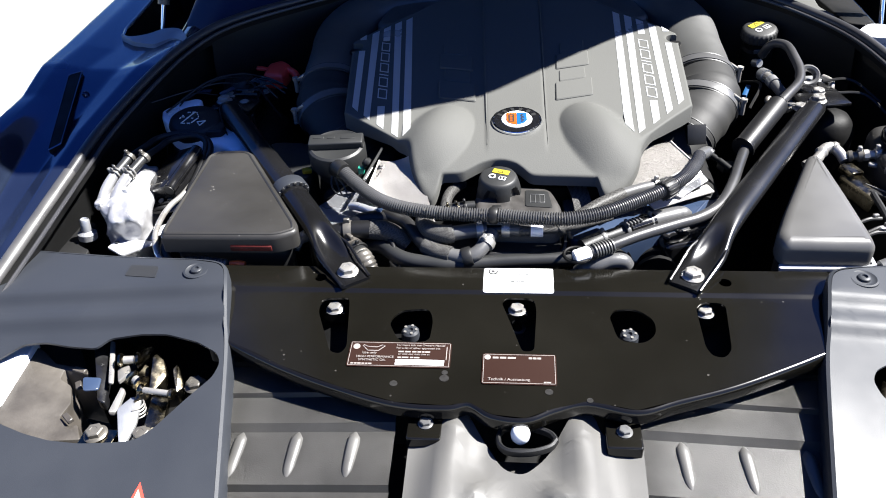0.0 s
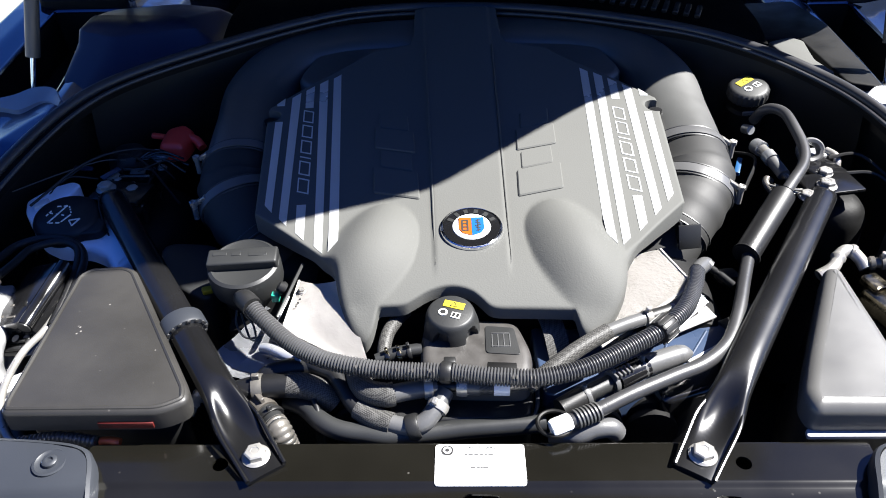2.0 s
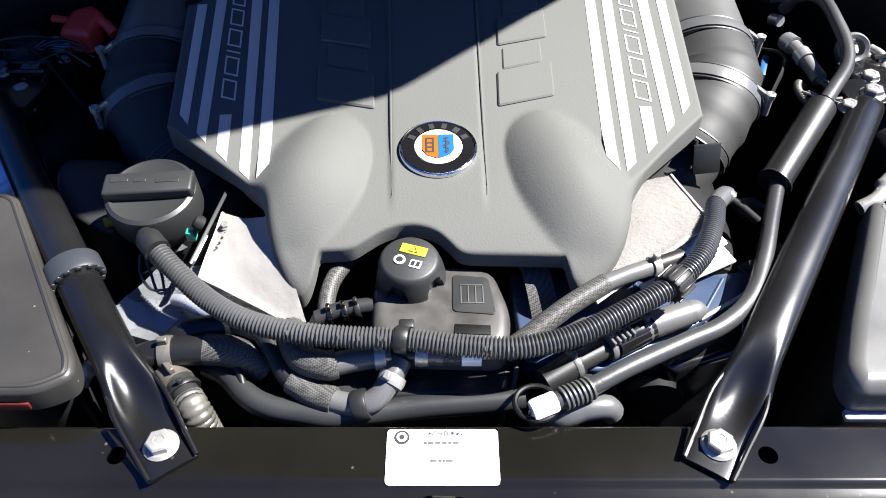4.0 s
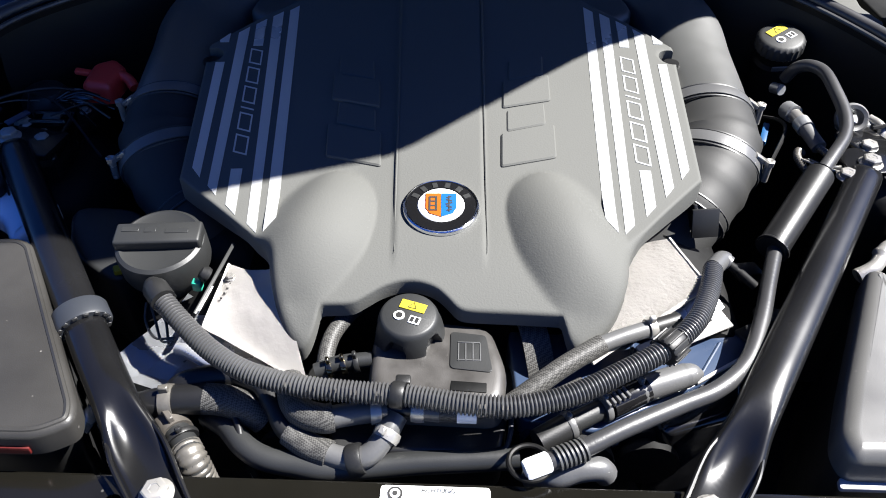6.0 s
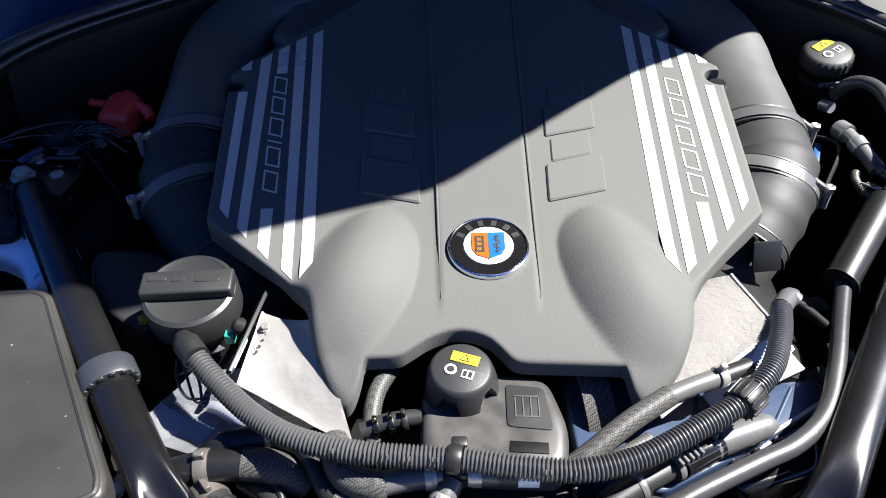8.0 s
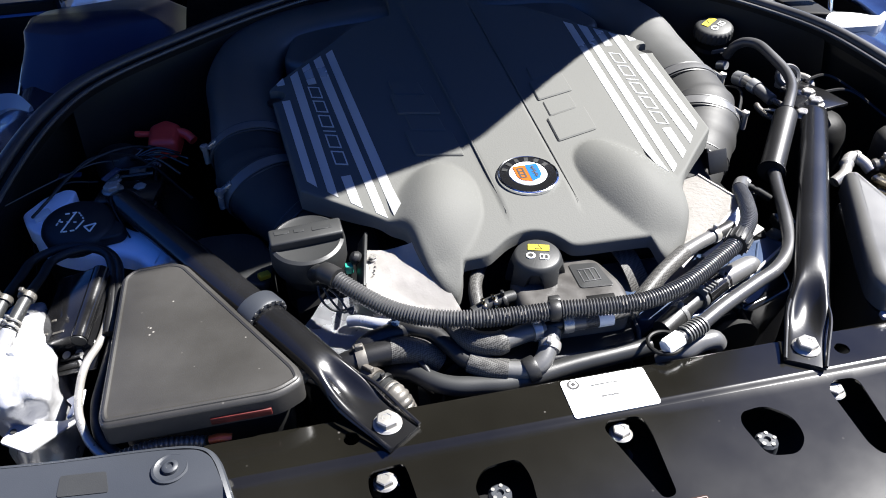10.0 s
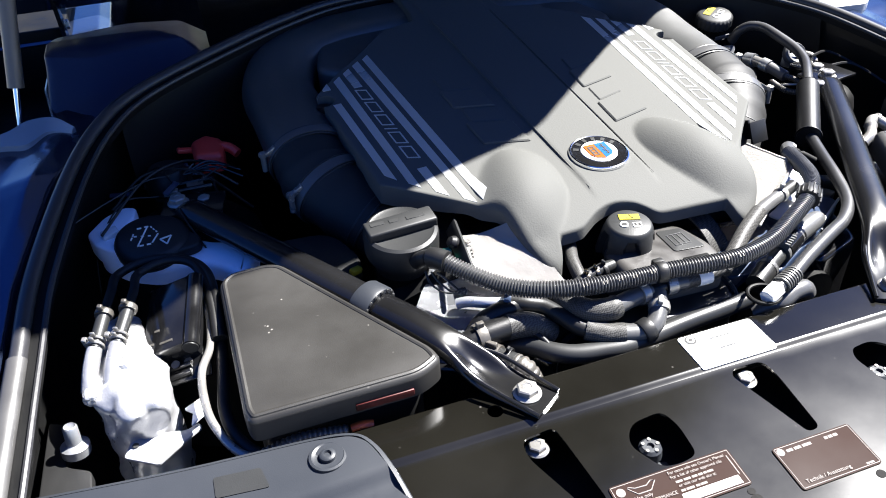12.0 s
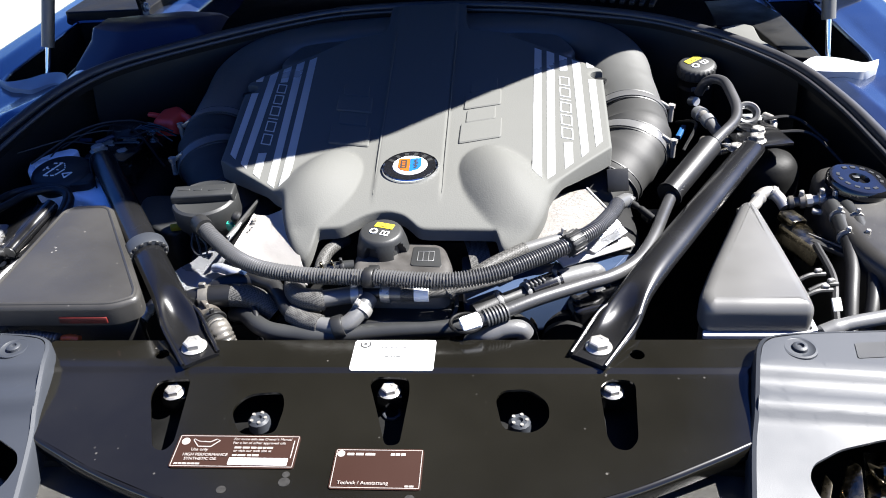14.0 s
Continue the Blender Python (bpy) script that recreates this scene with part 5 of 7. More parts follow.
block = thing("engine_block", (0, 0.45, 0.44), "near-black engine under the cover", "engine")
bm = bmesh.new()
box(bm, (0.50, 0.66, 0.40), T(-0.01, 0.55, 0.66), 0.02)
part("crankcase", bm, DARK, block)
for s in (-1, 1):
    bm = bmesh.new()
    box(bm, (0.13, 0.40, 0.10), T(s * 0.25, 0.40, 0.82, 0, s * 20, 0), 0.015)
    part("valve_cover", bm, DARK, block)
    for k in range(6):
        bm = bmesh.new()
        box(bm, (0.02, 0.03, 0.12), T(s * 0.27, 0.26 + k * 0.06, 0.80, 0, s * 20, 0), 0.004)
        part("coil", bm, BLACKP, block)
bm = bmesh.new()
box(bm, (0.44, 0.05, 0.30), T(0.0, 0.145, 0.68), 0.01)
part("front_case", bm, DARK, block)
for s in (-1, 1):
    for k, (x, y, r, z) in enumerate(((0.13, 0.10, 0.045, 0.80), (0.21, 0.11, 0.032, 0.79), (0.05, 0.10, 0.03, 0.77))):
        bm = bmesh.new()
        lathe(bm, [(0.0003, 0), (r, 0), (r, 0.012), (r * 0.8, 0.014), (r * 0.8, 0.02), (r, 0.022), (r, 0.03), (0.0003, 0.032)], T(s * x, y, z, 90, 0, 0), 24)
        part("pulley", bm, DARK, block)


# ---- heat shields and charge coolers in front of the engine ----
def heat_shield(name, quad, n, label, seed, material, side_rim=True):
    """A crumpled bright sheet over four corners, with a folded rim and fixing screws."""
    a, b, c, d = [Vector(q) for q in quad]

    def place(u, v):
        p = a.lerp(b, u).lerp(d.lerp(c, u), v)
        q = noise.noise(Vector((p.x * 40 + seed, p.y * 40, seed))) * 0.0012 + noise.noise(Vector((p.x * 120, p.y * 120, seed))) * 0.0003
        bow = -0.006 * math.sin(math.pi * u) * (1 - v) + 0.007 * math.sin(math.pi * u) * math.sin(math.pi * min(1, v * 1.1))
        return p + Vector((0, 0, q + bow))
    th = thing(name, a.lerp(c, 0.5) - Vector((0, 0, 0.02)), label, "heat shield", "heat shields")
    bm = bmesh.new()
    patch(bm, None, n, n, place, 0.0012)
    part("shield_sheet", bm, material, th)
    bm = bmesh.new()
    if side_rim:
        tube(bm, [place(i / 8, 1.0) for i in range(9)] + [place(1.0, 1 - i / 8) for i in range(1, 9)], 0.0022, 6, 3)
    else:
        tube(bm, [place(0.0, i / 8) for i in range(9)], 0.0016, 6, 3)
    part("folded_rim", bm, material, th)
    bolt(th, Matrix.Translation(place(0.12, 0.2)), 0.005)
    return th


heat_shield("heat_shield", [(-0.228, 0.247, 0.893), (-0.163, 0.206, 0.929), (-0.124, 0.110, 0.864), (-0.236, 0.162, 0.886)], 24, "smooth pale heat shield beside the engine cover", 3.0, SHEETW, False)
heat_shield("heat_shield", [(0.160, 0.290, 0.897), (0.252, 0.302, 0.897), (0.279, 0.230, 0.895), (0.150, 0.135, 0.880)], 24, "grained pale heat shield beside the engine cover", 8.0, FOIL)


def charge_cooler(s, poly, z, material):
    th = thing("charge_cooler", (s * 0.24, 0.12, 0.70), "cast aluminium charge-air cooler tank", "charge cooler", "charge coolers")
    bm = bmesh.new()
    slab(bm, rounded(poly, 0.012), 0.72, z, 0.008, top=(lambda x, y: 0.24 * (y - 0.10)) if s < 0 else None)
    part("cooler_tank", bm, material, th)
    for k in range(3):
        bm = bmesh.new()
        x0, y0 = poly[0]
        x1, y1 = poly[1]
        t = 0.2 + 0.3 * k
        box(bm, (0.008, 0.05, 0.006), T(x0 + (x1 - x0) * t, y0 + (y1 - y0) * t - 0.035, z + 0.001 + (0.012 if s < 0 else 0.0), 14 if s < 0 else 0, 0, s * 30), 0.002)
        part("cooler_rib", bm, material, th)
    return th


def folded_sheet(parent, quad, nu, nv, seed, rough, label):
    """A pressed bright sheet of flat facets over a cooler."""
    a, b, c, d = [Vector(q) for q in quad]
    rnd = random.Random(seed)
    lift = [[rnd.uniform(-rough, rough) for _ in range(nv + 1)] for _ in range(nu + 1)]
    slip = [[rnd.uniform(-0.3, 0.3) for _ in range(nv + 1)] for _ in range(nu + 1)]

    def place(u, v):
        i, j = round(u * nu), round(v * nv)
        k = slip[i][j] if 0 < i < nu and 0 < j < nv else 0.0
        u, v = u + k / nu, v - k / nv
        return a.lerp(b, u).lerp(d.lerp(c, u), v) + Vector((0, 0, lift[i][j]))
    bm = bmesh.new()
    patch(bm, None, nu, nv, place, 0.0015)
    return part("pressed_sheet", bm, ALLOY, parent, label, 4)


cool_l = charge_cooler(-1, [(-0.338, 0.150), (-0.302, 0.198), (-0.240, 0.176), (-0.190, 0.142), (-0.140, 0.095), (-0.175, 0.060), (-0.217, 0.100), (-0.283, 0.088), (-0.328, 0.110)], 0.822, GLOSSB)
folded_sheet(cool_l, [(-0.336, 0.128, 0.853), (-0.272, 0.226, 0.864), (-0.146, 0.150, 0.862), (-0.222, 0.090, 0.852)], 6, 4, 5, 0.0042, "bright faceted aluminium sheet")
cool_r = charge_cooler(1, [(0.200, 0.150), (0.270, 0.205), (0.318, 0.175), (0.300, 0.110), (0.220, 0.085)], 0.838, GLOSSB)
folded_sheet(cool_r, [(0.226, 0.196, 0.872), (0.286, 0.250, 0.880), (0.302, 0.226, 0.868), (0.254, 0.182, 0.864)], 4, 2, 9, 0.0018, "bright faceted aluminium sheet")
bm = bmesh.new()
rings(bm, [[p + d for d in (Vector((-0.004, 0.010, 0.001)), Vector((0.004, -0.009, 0)), Vector((0.004, -0.009, -0.002)), Vector((-0.004, 0.010, -0.002)))] for p in curve_points([(0.206, 0.166, 0.858), (0.255, 0.192, 0.859), (0.306, 0.219, 0.858)], 4)])
part("cooler_edge", bm, SHEETW, cool_r, "white coated flange of the cooler")
bm = bmesh.new()
slab(bm, rounded([(0.072, 0.205), (0.20, 0.200), (0.316, 0.226), (0.330, 0.184), (0.255, 0.135), (0.15, 0.080), (0.080, 0.092)], 0.008), 0.80, 0.846, 0.003)
# the plate's blue imitates the sky mirrored in it
part("cooler_plate", bm, NAVY, cool_r, "smooth dark plate with reflected sky blue in its colour")
for k in range(3):
    bm = bmesh.new()
    a, b = Vector((0.175 + 0.045 * k, 0.100 + 0.025 * k, 0.8462)), Vector((0.205 + 0.045 * k, 0.195, 0.8462))
    tube(bm, [a, b], 0.0018, 8, 2)
    part("plate_fold", bm, NAVY, cool_r)
bm = bmesh.new()
rings(bm, [[p + d for d in (Vector((-0.014, 0, 0)), Vector((0.014, 0.004, 0)), Vector((0.014, 0.004, -0.003)), Vector((-0.014, 0, -0.003)))] for p in curve_points([(0.082, 0.215, 0.886), (0.095, 0.180, 0.878), (0.103, 0.150, 0.858), (0.108, 0.135, 0.835)], 5)])
part("woven_strap", bm, BRAID, cool_r, "dark woven strap")
bm = bmesh.new()
box(bm, (0.088, 0.0034, 0.004), T(0.296, 0.1635, 0.8475, 0, 0, 32.5), 0.0008)
part("plate_seam", bm, SHEETW, cool_r, "pale edge strip")

# ---- oil filler cap ----
oilcap = thing("oil_filler_cap", (-0.298, 0.256, 0.86), "ribbed grey plastic oil filler cap", "oil cap")
om = T(-0.298, 0.256, 0.884, 6, 0, 0)
bm = bmesh.new()
lathe(bm, [(0.0003, -0.02), (0.036, -0.02), (0.040, 0.0), (0.046, 0.002), (0.0475, 0.008), (0.0475, 0.030), (0.046, 0.035), (0.042, 0.0375), (0.038, 0.036), (0.0003, 0.035)], om, 56)
part("cap_body", bm, CAPP, oilcap)
bm = bmesh.new()
box(bm, (0.090, 0.029, 0.016), om @ Matrix.Translation((0, 0.002, 0.040)) @ Matrix.Rotation(0.08, 4, "Z"), 0.003, 3)
grip = part("cap_grip", bm, CAPP, oilcap, "raised grip bar")
for k, (x, w) in enumerate(((-0.034, 0.018), (-0.010, 0.012), (0.012, 0.024))):
    bm = bmesh.new()
    box(bm, (w, 0.0065, 0.001), om @ Matrix.Translation((x + w / 2 - 0.004, 0.004, 0.0482)) @ Matrix.Rotation(0.08, 4, "Z"), 0.0003, 1)
    part("embossed_mark", bm, CAPP, grip)
bm = bmesh.new()
lathe(bm, [(0.030, -0.06), (0.036, -0.06), (0.036, -0.005), (0.030, -0.005)], om, 32)
part("filler_neck", bm, DARK, oilcap, "black filler neck")

# ---- coolant tank with its cap ----
tank = thing("coolant_tank", (0, 0.12, 0.80), "black plastic coolant tank with a ribbed cap", "coolant tank")
tp = rounded([(-0.064, 0.082), (0.062, 0.078), (0.068, 0.120), (0.052, 0.176), (-0.03, 0.185), (-0.066, 0.160)], 0.016)
bm = bmesh.new()
slab(bm, tp, 0.80, 0.887, 0.012)
part("tank_body", bm, TANKP, tank)
bm = bmesh.new()
slab(bm, rounded([(-0.10, 0.050), (0.062, 0.052), (0.070, 0.10), (-0.10, 0.10)], 0.012), 0.79, 0.848, 0.005)
part("tank_base", bm, BLACKP, tank)
bm = bmesh.new()
tube(bm, [(-0.05, 0.049, 0.842), (0.02, 0.049, 0.844), (0.058, 0.050, 0.846), (0.070, 0.07, 0.848), (0.072, 0.10, 0.850)], 0.0025, 8, 6)
part("tank_seam", bm, TRIM, tank)
emb = rounded([(0.012, 0.118), (0.053, 0.114), (0.047, 0.160), (0.012, 0.164)], 0.005)
bm = bmesh.new()
slab(bm, emb, 0.884, 0.8882, 0.0006)
plate_part = part("embossed_plate", bm, CAPP, tank, "embossed filling instructions")
for k in range(6):
    bm = bmesh.new()
    box(bm, (0.0012 if k < 4 else 0.022, 0.022 if k < 4 else 0.0012, 0.0012), T(0.020 + (k % 4) * 0.007 if k < 4 else 0.030, 0.138 if k < 4 else (0.128 + 0.022 * (k - 4)), 0.8884), 0.0003, 1)
    part("embossed_line", bm, GREYHOSE, plate_part)
bm = bmesh.new()
box(bm, (0.034, 0.012, 0.006), T(0.030, 0.097, 0.8848, -4, 0, -3), 0.001)
part("tank_slot", bm, DARK, tank)
cm = T(-0.029, 0.163, 0.880, 4, 0, 0)
bm = bmesh.new()
loops = []
for z, r in ((0.0, 0.0330), (0.002, 0.0338), (0.008, 0.0336), (0.014, 0.0332), (0.018, 0.0328), (0.021, 0.0325), (0.023, 0.0322), (0.025, 0.0318), (0.027, 0.0312), (0.029, 0.0306), (0.0315, 0.0300), (0.0335, 0.0290), (0.0350, 0.0276), (0.0357, 0.0258), (0.0362, 0.0005)):
    ring = []
    for k in range(150):
        a = 2 * math.pi * k / 150
        c = math.cos(a * 5 + radians(195))
        arch = 0.029 - 0.010 * (1 - max(0.0, c)) ** 2
        notch = 0.0085 * smooth01((c + 0.1) / 0.2) * smooth01((arch - z) / 0.0025)
        ring.append(cm @ Vector(((r * (1.13 - 4.5 * z) - notch) * math.cos(a), (r * (1.13 - 4.5 * z) - notch) * math.sin(a), z * 1.36 - 0.013)))
    loops.append(ring)
rings(bm, loops)
ccap = part("tank_cap", bm, CAPP, tank, "black screw cap with five arched grips", 35)


def cap_marks(parent, m):
    """Yellow warning strip and two white pictograms on a reservoir cap."""
    bm = bmesh.new()
    box(bm, (0.026, 0.011, 0.001), m @ Matrix.Translation((0.001, 0.010, 0)), 0.0003, 1)
    part("yellow_strip", bm, YELLOW, parent, "yellow warning strip")
    bm = bmesh.new()
    tri = [m @ Vector((0.001 + x, 0.010 + y, 0.0008)) for x, y in ((-0.0042, -0.003), (0.0042, -0.003), (0.0, 0.0042), (-0.0042, -0.003))]
    tube(bm, tri, 0.0004, 6, 1, raw=True)
    part("warning_triangle", bm, INK, parent)
    bm = bmesh.new()
    lathe(bm, [(0.0003, -0.0005), (0.0055, -0.0005), (0.0055, 0.0006), (0.0003, 0.0006)], m @ Matrix.Translation((-0.008, -0.005, 0)), 20)
    part("round_pictogram", bm, PAPER, parent)
    bm = bmesh.new()
    box(bm, (0.011, 0.009, 0.001), m @ Matrix.Translation((0.008, -0.006, 0)), 0.0003, 1)
    part("book_pictogram", bm, PAPER, parent)
    for dx in (0.0055, 0.0105):
        bm = bmesh.new()
        box(bm, (0.0035, 0.006, 0.0012), m @ Matrix.Translation((dx, -0.006, 0.0002)), 0)
        part("pictogram_page", bm, BLACKP, parent)
    bm = bmesh.new()
    lathe(bm, [(0.0003, 0), (0.0035, 0), (0.0035, 0.0009), (0.0003, 0.0009)], m @ Matrix.Translation((-0.008, -0.005, 0)), 12)
    part("pictogram_centre", bm, BLACKP, parent)


cap_marks(ccap, cm @ Matrix.Translation((0, 0, 0.0365)) @ Matrix.Rotation(-0.3, 4, "Z"))

# ---- brake fluid reservoir ----
brake = thing("brake_fluid_reservoir", (0.485, 0.725, 0.74), "black brake fluid reservoir with a marked cap", "fluid reservoir")
bmx = T(0.492, 0.730, 0.908, 10, -4, 0)
bm = bmesh.new()
loops = []
for z, r in ((0.0, 0.031), (0.003, 0.0345), (0.018, 0.0345), (0.022, 0.032), (0.024, 0.028), (0.0245, 0.0005)):
    loops.append([bmx @ Vector(((r + 0.0012 * (k % 3 == 0) * (z < 0.02)) * math.cos(2 * math.pi * k / 72), (r + 0.0012 * (k % 3 == 0) * (z < 0.02)) * math.sin(2 * math.pi * k / 72), z)) for k in range(72)])
rings(bm, loops)
bcap = part("reservoir_cap", bm, CAPP, brake)
cap_marks(bcap, bmx @ Matrix.Translation((0, 0, 0.0248)) @ Matrix.Diagonal((1.25, 1.25, 1, 1)) @ Matrix.Rotation(0.6, 4, "Z"))
bm = bmesh.new()
lathe(bm, [(0.0003, -0.10), (0.035, -0.10), (0.032, -0.02), (0.027, -0.015), (0.027, 0.0), (0.0003, 0.0)], bmx, 32)
part("reservoir_neck", bm, DARK, brake)
bm = bmesh.new()
box(bm, (0.032, 0.003, 0.008), bmx @ Matrix.Translation((0.002, -0.0325, -0.012)), 0.0008, 1)
part("neck_plate", bm, GREYHOSE, brake, "small grey stamped plate")


# ---- strut braces ----
def strut_brace(s, foot, shoulder, top):
    """Bent steel tube, flattened into a channel foot, bolted at both ends."""
    f, sh, t = Vector(foot), Vector(shoulder), Vector(top)
    th = thing("strut_brace", (f.x, f.y, 0.845), "glossy black tubular strut brace with a flattened bolted foot", "strut brace", "strut braces")
    d = (sh - f)
    d.z = 0
    d.normalize()
    side = Vector((d.y, -d.x, 0))
    path = [f - d * 0.026 + Vector((0, 0, -0.001)), f - d * 0.002, f + d * 0.032 + Vector((0, 0, 0.003)), f + d * 0.066 + Vector((0, 0, 0.013)), f + d * 0.100 + Vector((0, 0, 0.0235)), sh.lerp(t, 0.07), sh.lerp(t, 0.20), sh.lerp(t, 0.40), sh.lerp(t, 0.65), t + (f - t).normalized() * 0.03, t]
    p = curve_points(path, 6)
    loops = []
    for i, (q, (sd, up)) in enumerate(zip(p, frames(p))):
        k = i / (len(p) - 1)
        fl = smooth01((k - 0.12) / 0.30)
        en = smooth01((k - 0.90) / 0.08)
        w = (0.0225 * (1 - fl) + 0.0205 * fl) * (1 - 0.25 * en) + 0.004 * math.exp(-((k - 0.26) / 0.08) ** 2)
        h = (0.003 * (1 - fl) + 0.0138 * fl) * (1 - 0.70 * en)
        dish = 0.012 * math.exp(-((k - 0.30) / 0.10) ** 2)
        ring = []
        for a in (2 * math.pi * n / 28 for n in range(28)):
            x, z = math.cos(a), math.sin(a)
            e = 0.6 + 0.4 * fl
            x = math.copysign(abs(x) ** e, x)
            ring.append(q + sd * w * x + up * (h * z - (dish * max(0.0, 1 - (x / 0.7) ** 2) if z > 0 else 0)))
        loops.append(ring)
    bm = bmesh.new()
    rings(bm, loops)
    part("brace_tube", bm, BRACE, th, angle=55)
    for sg in (-1, 1):
        bm = bmesh.new()
        q = [f - d * 0.026 + side * sg * 0.0213 + Vector((0, 0, 0.003)), f + side * sg * 0.0222 + Vector((0, 0, 0.007)), f + d * 0.045 + side * sg * 0.0235 + Vector((0, 0, 0.015)), f + d * 0.080 + side * sg * 0.017 + Vector((0, 0, 0.016))]
        tube(bm, q, 0.0023, 8, 6)
        part("foot_rim", bm, BRACE, th)
    bolt(th, Matrix.Translation(f + Vector((0, 0, 0.002))), 0.0130)
    bolt(th, Matrix.Translation(t + Vector((0, 0, 0.003))), 0.0125)
    return th


left_brace = strut_brace(-1, (-0.240, -0.002, 0.850), (-0.312, 0.098, 0.880), (-0.559, 0.461, 0.899))
strut_brace(1, (0.240, -0.002, 0.850), (0.304, 0.098, 0.878), (0.530, 0.453, 0.894))
ca, cb = Vector((-0.312, 0.098, 0.880)), Vector((-0.559, 0.461, 0.899))
cc = ca.lerp(cb, 0.20)
cd = (cb - ca).normalized()
cs = cd.cross(Vector((0, 0, 1))).normalized()
cu = cs.cross(cd)


def collar_ring(r, d, n=48):
    return [cc + cd * d + cs * (r + 0.001) * math.cos(a) + cu * (r - 0.0062) * math.sin(a) for a in (2 * math.pi * k / n for k in range(n))]


bm = bmesh.new()
rings(bm, [collar_ring(r, d) for r, d in ((0.020, -0.013), (0.0255, -0.013), (0.0268, -0.010), (0.0268, 0.010), (0.0255, 0.013), (0.020, 0.013))], False)
collar = part("foam_collar", bm, TRIM, left_brace, "grey notched plastic collar")
for k in range(14):
    a = 2 * math.pi * k / 14
    bm = bmesh.new()
    q = cc - cd * 0.0125 + cs * 0.0245 * math.cos(a) + cu * 0.0172 * math.sin(a)
    box(bm, (0.0035, 0.0055, 0.0035), Matrix.Translation(q) @ Matrix((cs, cu, cd)).transposed().to_4x4() @ Matrix.Rotation(a, 4, "Z"), 0.0005, 1)
    part("collar_notch", bm, INK, collar)


# ---- strut towers ----
def strut_tower(s):
    c = Vector((s * 0.555, 0.50, 0.80))
    th = thing("strut_tower", c, "black strut tower casting with bolts and wiring", "strut tower", "strut towers")
    bm = bmesh.new()
    if s < 0:
        lathe(bm, [(0.0003, -0.3), (0.125, -0.3), (0.115, -0.03), (0.10, 0.02), (0.08, 0.040), (0.05, 0.046), (0.0003, 0.046)], Matrix.Translation(c), 36)
    else:
        lathe(bm, [(0.0003, -0.3), (0.052, -0.3), (0.047, 0.0), (0.046, 0.030), (0.041, 0.048), (0.031, 0.060), (0.016, 0.066), (0.0003, 0.067)], T(0.566, 0.474, 0.80), 36)
    part("tower_dome", bm, DARK, th)
    bm = bmesh.new()
    if s < 0:
        lathe(bm, [(0.0003, 0.08), (0.036, 0.08), (0.034, 0.10), (0.026, 0.112), (0.014, 0.115), (0.0003, 0.112)], Matrix.Translation(c + Vector((-0.018, 0.092, -0.018))), 28)
        part("damper_cap", bm, BLACKP, th, "black damper cap")
    else:
        tube(bm, [(0.538 + 0.017 * math.cos(a), 0.548 + 0.010 * math.sin(a), 0.902 + 0.012 * math.sin(a)) for a in (2 * math.pi * k / 14 for k in range(15))], 0.0055, 8, 3, 1.6)
        part("damper_ring", bm, GREYHOSE, th, "bright ring clamp")
        for bx, by in ((0.494, 0.429), (0.543, 0.492)):
            bolt(th, T(bx, by, 0.893), 0.0115)
        bm = bmesh.new()
        box(bm, (0.06, 0.05, 0.012), T(0.548, 0.515, 0.888, 0, 6, 25), 0.003)
        part("damper_plate", bm, SHINE, th, "glossy black plate")
    bm = bmesh.new()
    box(bm, (0.085, 0.055, 0.008), T(s * 0.540, 0.465, 0.892, 0, 0, s * 10), 0.002)
    part("tower_bracket", bm, BRACE, th)
    for dx, dy in ((-0.030, 0.012), (0.012, 0.05)) if s < 0 else ():
        bolt(th, T(s * (0.555 + dx), 0.461 + dy, 0.890), 0.010)
    for k in range(4 if s < 0 else 0):
        a = radians(30 + 80 * k)
        bm = bmesh.new()
        tube(bm, [c + Vector((0.03 * math.cos(a), 0.03 * math.sin(a), 0.10)), c + Vector((0.08 * math.cos(a), 0.08 * math.sin(a), 0.105)), c + Vector((0.13 * math.cos(a + 0.2), 0.13 * math.sin(a + 0.2), 0.06)), c + Vector((0.15 * math.cos(a + 0.3), 0.15 * math.sin(a + 0.3), 0.0))], 0.0012, 6, 6)
        part("damper_wire", bm, RUBBER, th)
    return th


strut_tower(-1)
strut_tower(1)


# ---- air filter boxes ----
fl_box = thing("air_filter_box", (-0.43, 0.13, 0.60), "dusty black wedge-shaped air filter box", "air filter box", "air filter boxes")
lp = rounded([(-0.525, 0.040), (-0.520, 0.025), (-0.345, 0.026), (-0.318, 0.042), (-0.322, 0.062), (-0.448, 0.268), (-0.466, 0.277), (-0.512, 0.274), (-0.526, 0.258)], 0.014, 4)
bm = bmesh.new()
slab(bm, lp, 0.867, 0.896, 0.007, 5, lambda x, y: 0.02 * (y - 0.15))
part("box_lid", bm, BOXP, fl_box, "lid with a rounded raised edge")
bm = bmesh.new()
bead = inset(lp, 0.007)
tube(bm, [(x, y, 0.8945 + 0.02 * (y - 0.15)) for x, y in bead + bead[:1]], 0.0032, 8, 1, raw=True)
part("lid_bead", bm, BOXP, fl_box, "raised bead round the lid")
bm = bmesh.new()
slab(bm, rounded([(-0.515, 0.060), (-0.510, 0.046), (-0.350, 0.048), (-0.333, 0.062), (-0.453, 0.257), (-0.507, 0.264)], 0.012), 0.62, 0.865, 0.002, 2)
part("box_body", bm, BLACKP, fl_box)
bm = bmesh.new()
box(bm, (0.062, 0.003, 0.009), T(-0.386, 0.0250, 0.8730), 0.001)
part("red_strip", bm, DULLRED, fl_box, "red strip on the box front")
